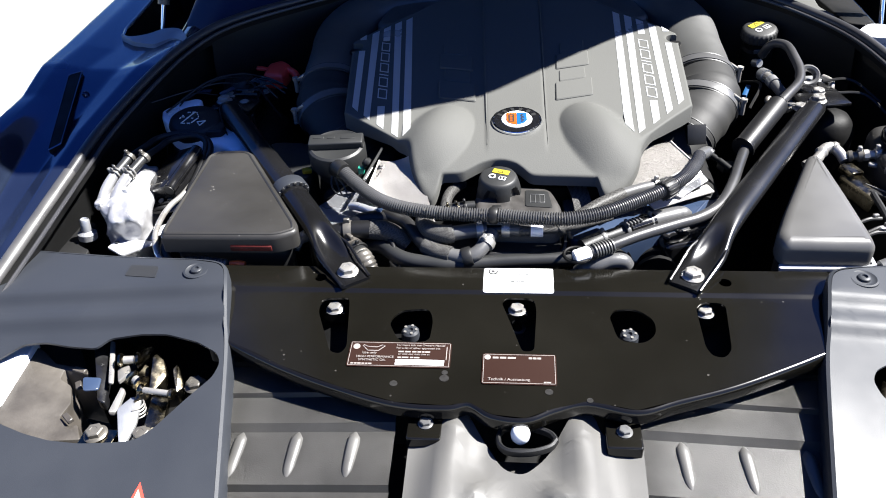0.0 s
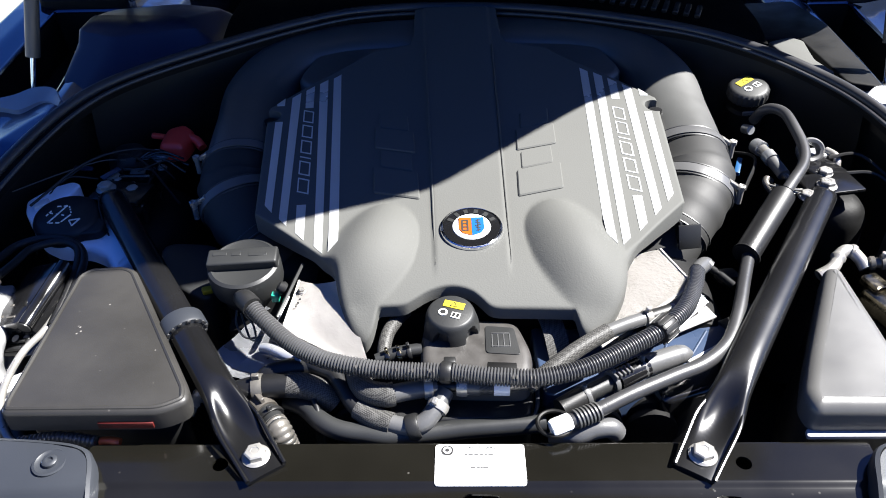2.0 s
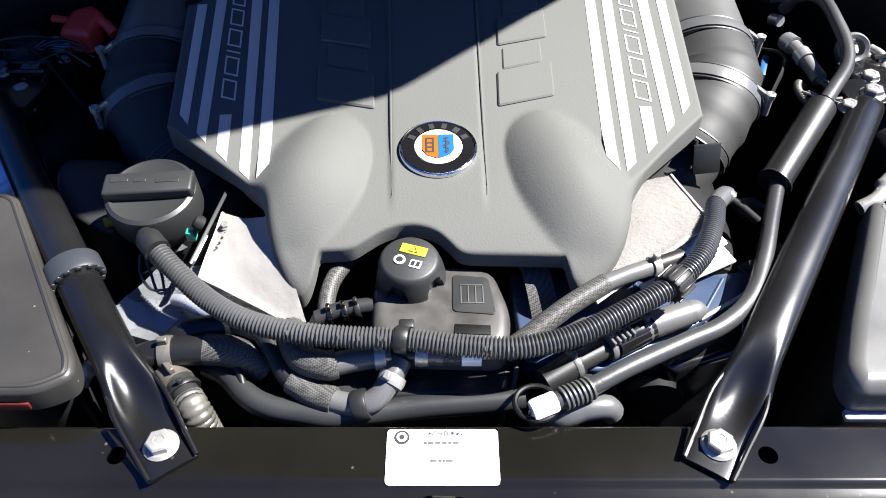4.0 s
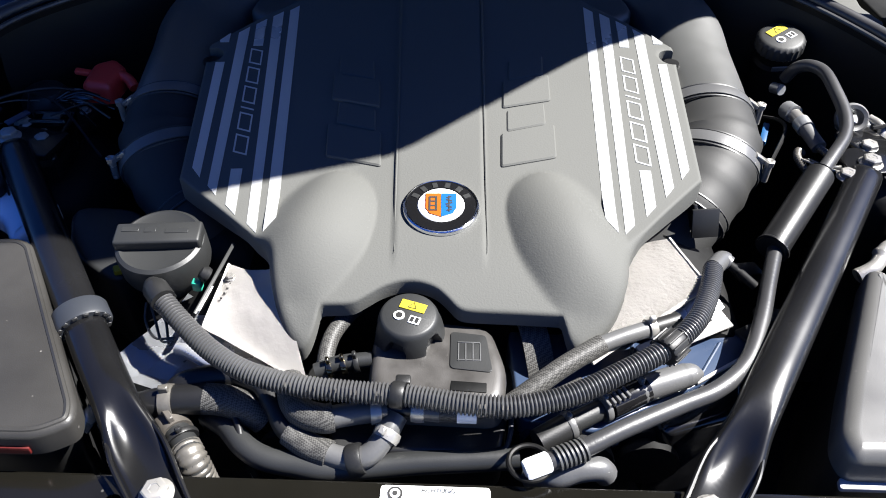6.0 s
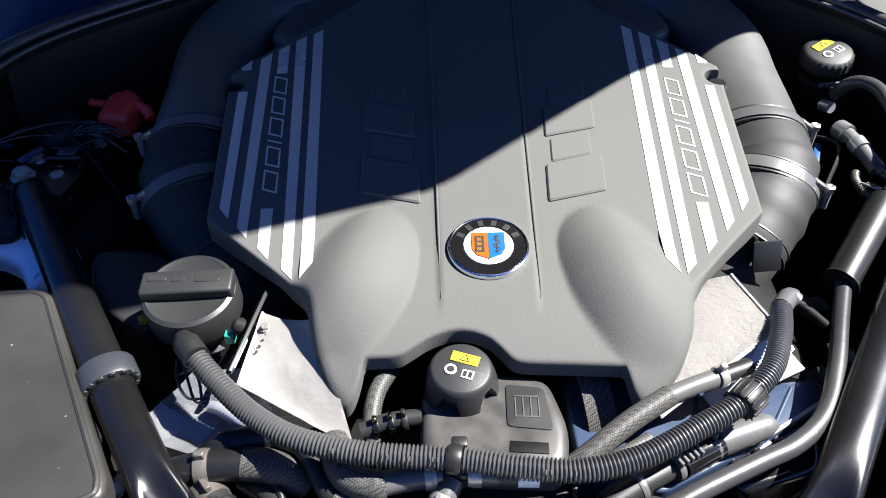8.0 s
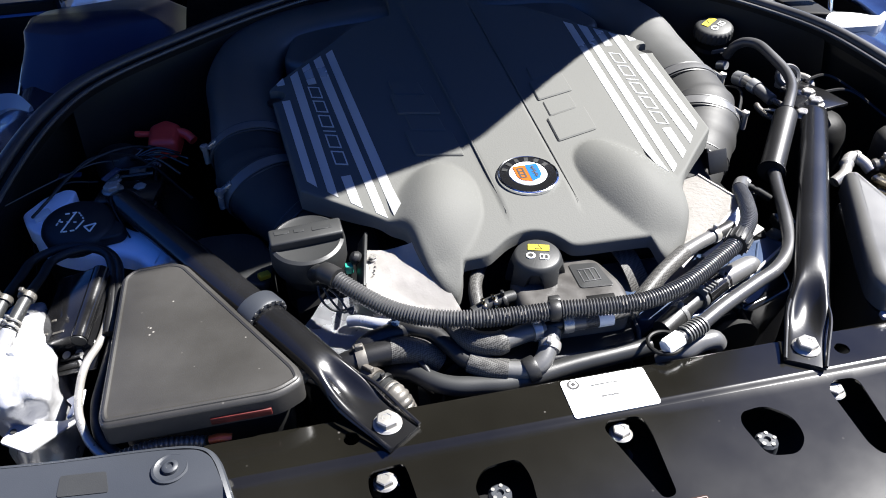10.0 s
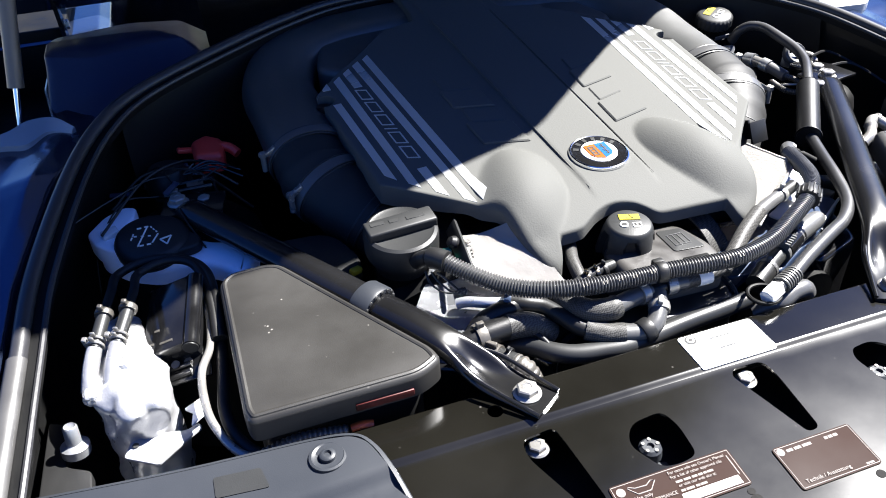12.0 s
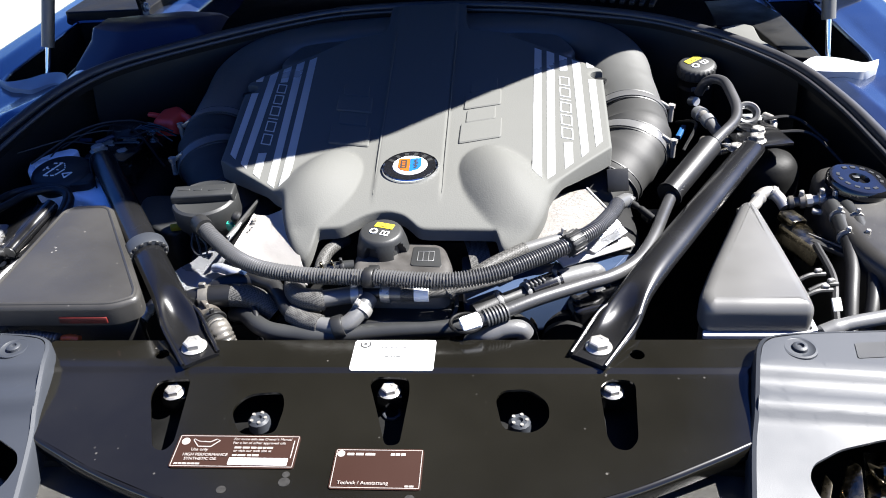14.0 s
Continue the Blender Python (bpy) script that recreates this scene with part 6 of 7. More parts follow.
fr_box = thing("air_filter_box", (0.43, 0.13, 0.60), "smooth black wedge-shaped air filter box", "air filter box", "air filter boxes")
rp = rounded([(0.366, 0.036), (0.490, 0.036), (0.492, 0.060), (0.488, 0.165), (0.482, 0.268), (0.462, 0.272), (0.385, 0.115), (0.362, 0.062)], 0.014, 4)
bm = bmesh.new()
slab(bm, rp, 0.850, 0.888, 0.016, 6, lambda x, y: 0.05 * (y - 0.15))
# same plastic as the other lid, in its sunlit copy
part("box_lid", bm, BOXR, fr_box)
bm = bmesh.new()
slab(bm, rounded([(0.364, 0.029), (0.493, 0.029), (0.4985, 0.036), (0.4985, 0.070), (0.493, 0.070), (0.492, 0.040), (0.366, 0.040)], 0.003, 3), 0.845, 0.850, 0.0015, 2, lambda x, y: 0.05 * (y - 0.15))
part("box_rim", bm, PALEG, fr_box, "pale rim under the lid")
bm = bmesh.new()
slab(bm, inset(rp, 0.004), 0.62, 0.838, 0.004, 2)
part("box_body", bm, BLACKP, fr_box)

# ---- hoses and pipes in front of the engine ----
loom = thing("wiring_conduit", (0, 0.08, 0.85), "grey corrugated wiring conduit slung across the engine", "conduit")
HOSE = [(-0.274, 0.172, 0.920), (-0.250, 0.150, 0.910), (-0.214, 0.121, 0.900), (-0.173, 0.097, 0.899), (-0.121, 0.084, 0.898), (-0.071, 0.080, 0.897), (-0.028, 0.078, 0.897), (0.025, 0.070, 0.898), (0.073, 0.068, 0.899), (0.122, 0.080, 0.901), (0.174, 0.107, 0.905), (0.213, 0.130, 0.909), (0.250, 0.166, 0.910), (0.275, 0.214, 0.903), (0.290, 0.256, 0.896), (0.304, 0.274, 0.892)]
bm = bmesh.new()
ribbed(bm, HOSE[:15], 0.0106, 0.0036, 0.0023, 20)
part("corrugated_tube", bm, RIBBED, loom)
for k, (x, y) in enumerate(((-0.135, 0.0775), (-0.112, 0.0730), (-0.093, 0.0722), (-0.075, 0.0706), (-0.052, 0.0705), (0.040, 0.0600), (0.060, 0.0590))):
    bm = bmesh.new()
    for j in range(2):
        box(bm, (0.0012, 0.0040, 0.0006), T(x + 0.0043 * j, y + 0.0010 + 0.0002 * j, 0.9069, 32, 0, -4), 0)
    part("print_mark", bm, AGED, loom)
bm = bmesh.new()
tube(bm, HOSE[14:] + [(0.310, 0.2735, 0.890)], 0.0102, 14, 8)
part("tube_end", bm, GREYHOSE, loom, "smooth grey end")
bm = bmesh.new()
lathe(bm, [(0.0003, -0.001), (0.0088, -0.001), (0.0095, 0.001), (0.0095, 0.004), (0.0075, 0.005), (0.0003, 0.005)], along((0.309, 0.2735, 0.890), (0.334, 0.258, 0.878)), 16)
part("end_collar", bm, GREYHOSE, loom)
bm = bmesh.new()
tube(bm, [(0.313, 0.271, 0.888), (0.324, 0.264, 0.883), (0.340, 0.253, 0.874)], lambda t: 0.0050 - 0.0014 * (0.3 < t < 0.5), 12, 6)
part("plug", bm, DARK, loom, "small black plug")
bm = bmesh.new()
tube(bm, [(-0.268, 0.166, 0.919), (-0.278, 0.178, 0.919), (-0.288, 0.192, 0.912), (-0.294, 0.204, 0.900)], lambda t: 0.0128 - 0.003 * (t > 0.45), 16, 6)
part("conduit_socket", bm, BLACKP, loom, "black socket")
for k in range(3):
    bm = bmesh.new()
    tube(bm, [(-0.292 + 0.006 * k, 0.176 - 0.004 * k, 0.905), (-0.290 + 0.010 * k, 0.160, 0.896), (-0.276 + 0.008 * k, 0.142 - 0.004 * k, 0.892), (-0.255, 0.140 - 0.002 * k, 0.895)], 0.0014, 6, 6)
    part("wire_clip", bm, CAPP, loom, "bent wire clip")


def clip_band(parent, a, b, r, w, material, ridges=0):
    m = along(a, b)
    bm = bmesh.new()
    lathe(bm, [(r - 0.002, -w / 2), (r + 0.002, -w / 2), (r + 0.003, -w / 2 + 0.002), (r + 0.003, w / 2 - 0.002), (r + 0.002, w / 2), (r - 0.002, w / 2)], m, 24)
    c = part("clip", bm, material, parent, "black plastic clip")
    for k in range(ridges):
        bm = bmesh.new()
        box(bm, (0.003, 0.002, w), m @ Matrix.Rotation(2 * math.pi * k / ridges, 4, "Z") @ Matrix.Translation((r + 0.003, 0, 0)), 0.0005, 1)
        part("clip_rib", bm, material, c)
    return c


clip_band(loom, (-0.034, 0.078, 0.897), (0.0, 0.073, 0.897), 0.0098, 0.012, BLACKP)
clip_band(loom, (0.219, 0.134, 0.909), (0.25, 0.164, 0.910), 0.0115, 0.022, BLACKP, 14)
bm = bmesh.new()
box(bm, (0.014, 0.010, 0.014), T(-0.030, 0.092, 0.897), 0.002)
part("clip_base", bm, BLACKP, loom)

ac = thing("refrigerant_pipe", (0.3, 0.15, 0.86), "grey rubber refrigerant pipe with a thick sleeve", "pipe")
AC = [(0.100, 0.034, 0.863), (0.128, 0.044, 0.867), (0.173, 0.067, 0.871), (0.228, 0.094, 0.872), (0.268, 0.114, 0.872), (0.303, 0.146, 0.873), (0.330, 0.196, 0.875), (0.354, 0.256, 0.879), (0.375, 0.308, 0.883)]
bm = bmesh.new()
tube(bm, AC, 0.0086, 16, 10)
part("pipe_hose", bm, PIPE, ac)
for k in range(7):
    p = Vector(AC[0]).lerp(Vector(AC[1]), 0.35 + k * 0.14)
    bm = bmesh.new()
    lathe(bm, [(0.008, -0.0012), (0.0112, -0.001), (0.0112, 0.001), (0.008, 0.0012)], along(p, Vector(AC[2])), 20)
    part("hose_rib", bm, DUCTP, ac)
bm = bmesh.new()
tube(bm, [(0.371, 0.306, 0.883), (0.376, 0.313, 0.885), (0.440, 0.398, 0.909), (0.446, 0.406, 0.911)], lambda t: 0.0175 + 0.0025 * (0.05 < t < 0.2) - 0.004 * (t < 0.04 or t > 0.96), 20, 8)
part("sleeve", bm, RUBBER, ac, "thick dark foam sleeve")
bm = bmesh.new()
tube(bm, [(0.444, 0.403, 0.911), (0.470, 0.437, 0.916), (0.500, 0.480, 0.920), (0.512, 0.520, 0.926), (0.514, 0.570, 0.932), (0.512, 0.610, 0.936), (0.500, 0.632, 0.934), (0.488, 0.645, 0.922), (0.482, 0.655, 0.90)], 0.0085, 14, 8)
part("pipe_bend", bm, PIPE, ac, "bent grey metal pipe")
bm = bmesh.new()
lathe(bm, [(0.0003, -0.013), (0.009, -0.013), (0.0102, -0.010), (0.0102, 0.009), (0.0085, 0.011), (0.0003, 0.011)], along((0.093, 0.031, 0.863), (0.13, 0.045, 0.868)), 8)
part("pipe_nut", bm, WHITEP, ac, "pale hexagon plug")
bm = bmesh.new()
ring = [(0.086 + 0.019 * math.cos(a), 0.037 + 0.018 * math.sin(a), 0.858) for a in (2 * math.pi * k / 14 for k in range(15))]
tube(bm, ring, 0.0026, 8, 4)
part("nut_ring", bm, DARK, ac, "black retaining ring")

cool = thing("coolant_hoses", (-0.1, 0.07, 0.83), "black coolant hoses with woven sleeves, clamps and a tee", "coolant hose")


def hose(name, pts, r, material, parent=cool, seg=14, label=""):
    bm = bmesh.new()
    tube(bm, pts, r, seg, 8)
    return part(name, bm, material, parent, label)


def band(parent, a, b, r, w=0.010, material=None):
    bm = bmesh.new()
    lathe(bm, [(r - 0.001, -w / 2), (r + 0.0015, -w / 2), (r + 0.0022, 0), (r + 0.0015, w / 2), (r - 0.001, w / 2)], along(a, b), 24)
    o = part("hose_band", bm, material or ZINC, parent, "bright hose band")
    m = along(a, b)
    bm = bmesh.new()
    box(bm, (0.006, 0.010, w * 0.8), m @ Matrix.Translation((0.0, r + 0.003, 0)), 0.001, 1)
    part("band_ear", bm, material or ZINC, o)
    return o


# upper hose by the brace, half in a woven sleeve
hose("hose_stub", [(-0.285, 0.088, 0.852), (-0.257, 0.092, 0.858), (-0.219, 0.096, 0.859)], 0.0150, RUBBER)
hose("woven_sleeve", [(-0.222, 0.096, 0.859), (-0.203, 0.096, 0.857), (-0.185, 0.094, 0.850), (-0.168, 0.092, 0.835)], 0.0155, BRAID, label="grey woven sleeve")
band(cool, (-0.256, 0.092, 0.858), (-0.22, 0.096, 0.859), 0.0152, 0.012, AGED)
hose("arched_hose", [(-0.262, 0.105, 0.846), (-0.245, 0.112, 0.860), (-0.221, 0.118, 0.864), (-0.197, 0.121, 0.864), (-0.175, 0.117, 0.860), (-0.160, 0.100, 0.840)], 0.0125, RUBBER)
# lower elbow by the brace
hose("metal_elbow", [(-0.268, 0.094, 0.830), (-0.254, 0.078, 0.841), (-0.239, 0.061, 0.843), (-0.222, 0.039, 0.838), (-0.212, 0.028, 0.805)], 0.0136, CAPP, label="dull dark elbow")
bm = bmesh.new()
ribbed(bm, [(-0.233, 0.053, 0.842), (-0.222, 0.039, 0.838), (-0.212, 0.028, 0.805)], 0.0150, 0.0050, 0.0014, 18)
part("ribbed_cuff", bm, AGED, cool, "dull ribbed metal cuff of the elbow")
band(cool, (-0.250, 0.073, 0.842), (-0.238, 0.060, 0.843), 0.0150, 0.020, LAMPB)
band(cool, (-0.238, 0.060, 0.843), (-0.226, 0.045, 0.840), 0.0152, 0.005, BLACKP)
# hose that dips under the conduit to the tee
hose("dipping_hose", [(-0.206, 0.126, 0.869), (-0.189, 0.117, 0.868), (-0.170, 0.110, 0.864), (-0.156, 0.092, 0.860), (-0.142, 0.070, 0.855), (-0.128, 0.060, 0.852)], 0.0100, RUBBER)
hose("woven_sleeve", [(-0.136, 0.065, 0.853), (-0.117, 0.053, 0.850), (-0.096, 0.045, 0.849)], 0.0130, BRAID, label="grey woven sleeve")
hose("hose_end", [(-0.100, 0.046, 0.849), (-0.086, 0.042, 0.849), (-0.071, 0.040, 0.850), (-0.057, 0.044, 0.855), (-0.044, 0.060, 0.863), (-0.036, 0.076, 0.868)], 0.0108, GREYHOSE)
clip_band(cool, (-0.071, 0.040, 0.850), (-0.056, 0.042, 0.854), 0.0118, 0.014, BLACKP)
band(cool, (-0.044, 0.059, 0.862), (-0.038, 0.070, 0.867), 0.0110, 0.010)
# hose from behind to the tee
hose("woven_sleeve", [(-0.142, 0.118, 0.862), (-0.138, 0.098, 0.866), (-0.126, 0.078, 0.868), (-0.104, 0.070, 0.869), (-0.094, 0.072, 0.869)], 0.0140, BRAID, label="grey woven sleeve")
hose("hose_end", [(-0.098, 0.071, 0.869), (-0.075, 0.076, 0.870), (-0.045, 0.081, 0.871)], 0.0110, GREYHOSE)
hose("tee", [(-0.050, 0.080, 0.871), (-0.036, 0.081, 0.871), (-0.018, 0.082, 0.871)], 0.0075, BLACKP)
band(cool, (-0.055, 0.079, 0.871), (-0.04, 0.081, 0.871), 0.0112, 0.010)
band(cool, (-0.016, 0.082, 0.871), (0.0, 0.081, 0.871), 0.0105, 0.012)
hose("hose_end", [(-0.022, 0.082, 0.871), (0.004, 0.080, 0.871)], 0.0100, GREYHOSE)
hose("woven_sleeve", [(0.0, 0.080, 0.871), (0.022, 0.080, 0.870)], 0.0092, BRAID)
hose("white_tape", [(0.020, 0.080, 0.870), (0.038, 0.080, 0.870)], 0.0098, WHITEP, label="white tape wrap")
hose("thin_line", [(0.036, 0.080, 0.870), (0.065, 0.084, 0.871), (0.10, 0.095, 0.872), (0.14, 0.12, 0.868)], 0.006, BRAID)
# low fat hose along the radiator
hose("low_hose", [(-0.225, 0.098, 0.828), (-0.201, 0.081, 0.836), (-0.179, 0.058, 0.838), (-0.158, 0.046, 0.838), (-0.130, 0.040, 0.838), (-0.100, 0.036, 0.838), (-0.060, 0.040, 0.838), (-0.015, 0.046, 0.838), (0.040, 0.051, 0.838), (0.078, 0.055, 0.838)], 0.0115, CAPP)
hose("small_line", [(-0.245, 0.125, 0.83), (-0.215, 0.105, 0.846), (-0.190, 0.080, 0.850), (-0.178, 0.050, 0.840)], 0.0035, RUBBER)
# bleed hose by the tank cap
hose("woven_sleeve", [(-0.088, 0.205, 0.875), (-0.098, 0.182, 0.880), (-0.107, 0.158, 0.880), (-0.110, 0.132, 0.874), (-0.108, 0.118, 0.862)], 0.0085, BRAID)
hose("bleed_connector", [(-0.118, 0.122, 0.872), (-0.095, 0.129, 0.877), (-0.064, 0.134, 0.878)], 0.0080, CAPP)
for t in (0.25, 0.5, 0.72):
    a, b = Vector((-0.118, 0.122, 0.872)), Vector((-0.064, 0.134, 0.878))
    band(cool, a.lerp(b, t), b, 0.0080, 0.005, BRASS if t < 0.6 else BLACKP)
# small hose with a blue band over the charge cooler
hose("small_hose", [(-0.262, 0.152, 0.864), (-0.250, 0.146, 0.868), (-0.229, 0.134, 0.869), (-0.206, 0.126, 0.869)], 0.0066, ALLOY)
band(cool, (-0.208, 0.127, 0.869), (-0.19, 0.118, 0.868), 0.0105, 0.009, NAVY)

# lines on the other side
fuel = thing("fuel_line", (0.17, 0.14, 0.85), "woven line with bright couplings", "fuel line")
hose("woven_sleeve", [(0.060, 0.084, 0.868), (0.085, 0.100, 0.876), (0.120, 0.126, 0.884), (0.160, 0.152, 0.889)], 0.0100, BRAID, fuel)
hose("coupling", [(0.157, 0.150, 0.889), (0.180, 0.160, 0.891), (0.205, 0.170, 0.892)], 0.0085, GREYHOSE, fuel, label="grey metal ferrule")
band(fuel, (0.210, 0.172, 0.892), (0.23, 0.18, 0.892), 0.0085, 0.008)
hose("plug", [(0.214, 0.173, 0.892), (0.240, 0.184, 0.892)], 0.0085, BLACKP, fuel)
conn = thing("sensor_connector", (0.17, 0.1, 0.84), "row of black and bright connectors below the conduit", "connector")
cl = [Vector(p) for p in ((0.095, 0.062, 0.852), (0.130, 0.083, 0.856), (0.165, 0.102, 0.858), (0.202, 0.122, 0.860), (0.245, 0.138, 0.862))]
for k, (mt, r) in enumerate(((BLACKP, 0.013), (CAPP, 0.010), (GLOSSB, 0.014), (GREYHOSE, 0.0125))):
    hose("connector_body", [cl[k], cl[k + 1]], r, mt, conn)
bm = bmesh.new()
tube(bm, [cl[3], cl[4], (0.262, 0.141, 0.862)], lambda t: 0.0135 * (1 - 0.8 * t ** 3), 14, 6)
part("connector_tip", bm, GREYHOSE, conn)
for k in range(3):
    band(conn, cl[k].lerp(cl[k + 1], 0.85), cl[k + 1], 0.012, 0.006, GREYHOSE)
for k in range(5):
    bm = bmesh.new()
    box(bm, (0.003, 0.012, 0.006), T(0.160 + k * 0.005, 0.095 + k * 0.003, 0.872, 0, 0, 30), 0.0006, 1)
    part("connector_rib", bm, GREYHOSE, conn)
stub = thing("return_hose", (0.13, 0.04, 0.83), "short grey hose stub behind the panel", "hose")
hose("hose_stub", [(0.090, 0.046, 0.82), (0.108, 0.034, 0.838), (0.130, 0.038, 0.846), (0.150, 0.041, 0.845), (0.158, 0.042, 0.835)], 0.0115, GREYHOSE, stub)
# bracket and plug by the heat shield
brk = thing("sensor_bracket", (-0.235, 0.21, 0.87), "thin black bracket with a sensor beside the oil cap", "bracket")
bm = bmesh.new()
box(bm, (0.004, 0.105, 0.022), T(-0.236, 0.212, 0.900, 0, 30, -8), 0.001)
part("bracket_blade", bm, CAPP, brk)
bm = bmesh.new()
lathe(bm, [(0.0003, 0), (0.008, 0), (0.009, 0.004), (0.006, 0.009), (0.0003, 0.010)], T(-0.240, 0.216, 0.905, 0, -50, 0), 16)
part("bracket_stud", bm, BLACKP, brk)
bm = bmesh.new()
box(bm, (0.002, 0.035, 0.012), T(-0.236, 0.182, 0.903, 0, 30, -8), 0.0005)
part("white_tag", bm, PAPER, brk)
bm = bmesh.new()
box(bm, (0.010, 0.010, 0.012), T(-0.252, 0.212, 0.896), 0.002)
part("green_plug", bm, GREENP, brk)
for k in range(6):
    bm = bmesh.new()
    box(bm, (0.0022, 0.0022, 0.002), T(-0.224 + 0.0016 * k, 0.196 + 0.007 * k, 0.8935, 0, 0, 10), 0.0004, 1)
    part("tag_print", bm, INK, brk)

# ---- washer reservoir ----
wash = thing("washer_reservoir", (-0.59, 0.38, 0.70), "milky washer fluid reservoir with a black cap", "washer reservoir")
bm = bmesh.new()
wp = rounded([(-0.675, 0.440), (-0.635, 0.492), (-0.575, 0.450), (-0.53, 0.40), (-0.470, 0.375), (-0.474, 0.325), (-0.498, 0.298), (-0.525, 0.338), (-0.560, 0.356), (-0.598, 0.354), (-0.635, 0.376), (-0.668, 0.415)], 0.014, 5)
slab(bm, wp, 0.846, 0.872, 0.010)
part("reservoir_tank", bm, PALEB, wash)
# added black block: gives the darkness below the milky tank as colour
bm = bmesh.new()
slab(bm, inset(wp, 0.004), 0.70, 0.8455, 0.002)
part("tank_dark_base", bm, DARK, wash, "black block added for the darkness under the reservoir")
wm = T(-0.600, 0.404, 0.868, 6, 4, 0)
bm = bmesh.new()
lathe(bm, [(0.0003, 0.0), (0.043, 0.0), (0.047, 0.006), (0.049, 0.020), (0.046, 0.027), (0.040, 0.031), (0.0003, 0.032)], wm, 48)
wcap = part("reservoir_cap", bm, BLACKP, wash, "black cap with a white wash symbol")
bm = bmesh.new()
slab(bm, rounded([(0.030, 0.020), (0.062, -0.012), (0.058, -0.030), (0.020, -0.040)], 0.010), 0.012, 0.026, 0.004)
bm.transform(wm)
part("cap_flap", bm, BLACKP, wcap)
bm = bmesh.new()
slab(bm, rounded([(-0.684, 0.452), (-0.662, 0.490), (-0.634, 0.508), (-0.618, 0.500), (-0.622, 0.470), (-0.645, 0.44), (-0.636, 0.385), (-0.655, 0.40), (-0.672, 0.42)], 0.008), 0.862, 0.888, 0.004)
part("cap_tongue", bm, PALEB, wash, "pale tongue of the neck")
bm = bmesh.new()
box(bm, (0.022, 0.016, 0.010), T(-0.652, 0.436, 0.891, 5, -6, 20), 0.002)
part("tongue_tab", bm, WHITEP, wash)
# wash symbol: dashed windscreen with a spray triangle
P0 = (-0.600, 0.404)
LINES = [((-0.626, 0.394), (-0.622, 0.408), 2), ((-0.619, 0.417), (-0.601, 0.420), 2), ((-0.601, 0.420), (-0.592, 0.403), 3), ((-0.592, 0.401), (-0.600, 0.384), 1), ((-0.600, 0.382), (-0.618, 0.380), 2), ((-0.618, 0.380), (-0.605, 0.418), 1), ((-0.624, 0.402), (-0.598, 0.398), 3), ((-0.590, 0.388), (-0.576, 0.393), 1), ((-0.576, 0.393), (-0.582, 0.377), 1), ((-0.582, 0.377), (-0.590, 0.388), 1)]
for a, b, n in LINES:
    for i in range(n):
        p, q = (Vector((u[0] - P0[0], u[1] - P0[1], 0.0322)) for u in (a, b))
        bm = bmesh.new()
        tube(bm, [wm @ p.lerp(q, i / n + (0.08 if n > 1 else 0)), wm @ p.lerp(q, (i + 1) / n - (0.12 if n > 1 else 0))], 0.0011, 6, 2)
        part("wash_symbol_line", bm, PAPER, wcap)

# ---- dark hardware beside the reservoir ----
mod = thing("control_module", (-0.585, 0.235, 0.72), "glossy black control module on a bracket", "control module")
bm = bmesh.new()
mm = T(-0.583, 0.240, 0.870, 12, -20, -14)
box(bm, (0.060, 0.104, 0.032), mm, 0.004)
part("module_body", bm, GLOSSB, mod)
bm = bmesh.new()
tube(bm, [mm @ Vector((0.029, -0.054, 0.008)), mm @ Vector((0.029, 0.050, 0.008))], 0.010, 16, 3)
roll = part("module_roll", bm, GLOSSB, mod, "rounded edge of the module")
bm = bmesh.new()
lathe(bm, [(0.0045, 0.0), (0.0088, 0.0), (0.0088, 0.0015), (0.0045, 0.0015)], along(mm @ Vector((0.029, -0.0545, 0.008)), mm @ Vector((0.029, -0.07, 0.008))), 18)
part("roll_ring", bm, CAPP, roll)
for x, y, w in ((-0.020, -0.038, 0.010), (0.002, -0.041, 0.016), (-0.012, -0.020, 0.006)):
    bm = bmesh.new()
    box(bm, (w, 0.003, 0.0008), mm @ Matrix.Translation((x, y, 0.0163)), 0)
    part("module_print", bm, AGED, mod)
for k in range(2):
    bm = bmesh.new()
    tube(bm, [mm @ Vector((-0.024 + 0.004 * k, -0.060 - 0.011 * k, -0.012)), mm @ Vector((0.018, -0.060 - 0.011 * k, -0.012))], 0.0042, 12, 3)
    part("module_tube", bm, GLOSSB, mod)
bm = bmesh.new()
box(bm, (0.065, 0.040, 0.004), T(-0.580, 0.182, 0.848, 18, -14, -14), 0.001)
part("module_foot", bm, BRACE, mod)
for k in range(3):
    disc_m = T(-0.590 + 0.014 * k, 0.184, 0.853, 18, -14, 0)
    bm = bmesh.new()
    lathe(bm, [(0.0025, 0), (0.005, 0), (0.005, 0.001), (0.0025, 0.001)], disc_m, 14)
    part("foot_ring", bm, GREYHOSE, mod)

lampl = thing("lamp_housing_foil", (-0.62, 0.11, 0.70), "crumpled bright white heat foil round a headlamp motor", "lamp housing")


def crumpled(name, parent, centre, half, mat_, seed, label=""):
    """A lumpy wrapped body."""
    bm = bmesh.new()
    bmesh.ops.create_icosphere(bm, subdivisions=5, radius=1)
    for v in bm.verts:
        d = v.co.normalized()
        q = 1 + 0.16 * noise.noise(d * 2.0 + Vector((seed, 0, 0))) + 0.10 * abs(noise.noise(d * 3.4 + Vector((0, seed, 0))))
        e = [math.copysign(abs(c) ** 0.7, c) for c in d]
        v.co = Vector((centre[0] + half[0] * e[0] * q, centre[1] + half[1] * e[1] * q, centre[2] + half[2] * e[2] * q))
    return part(name, bm, mat_, parent, label, 22)


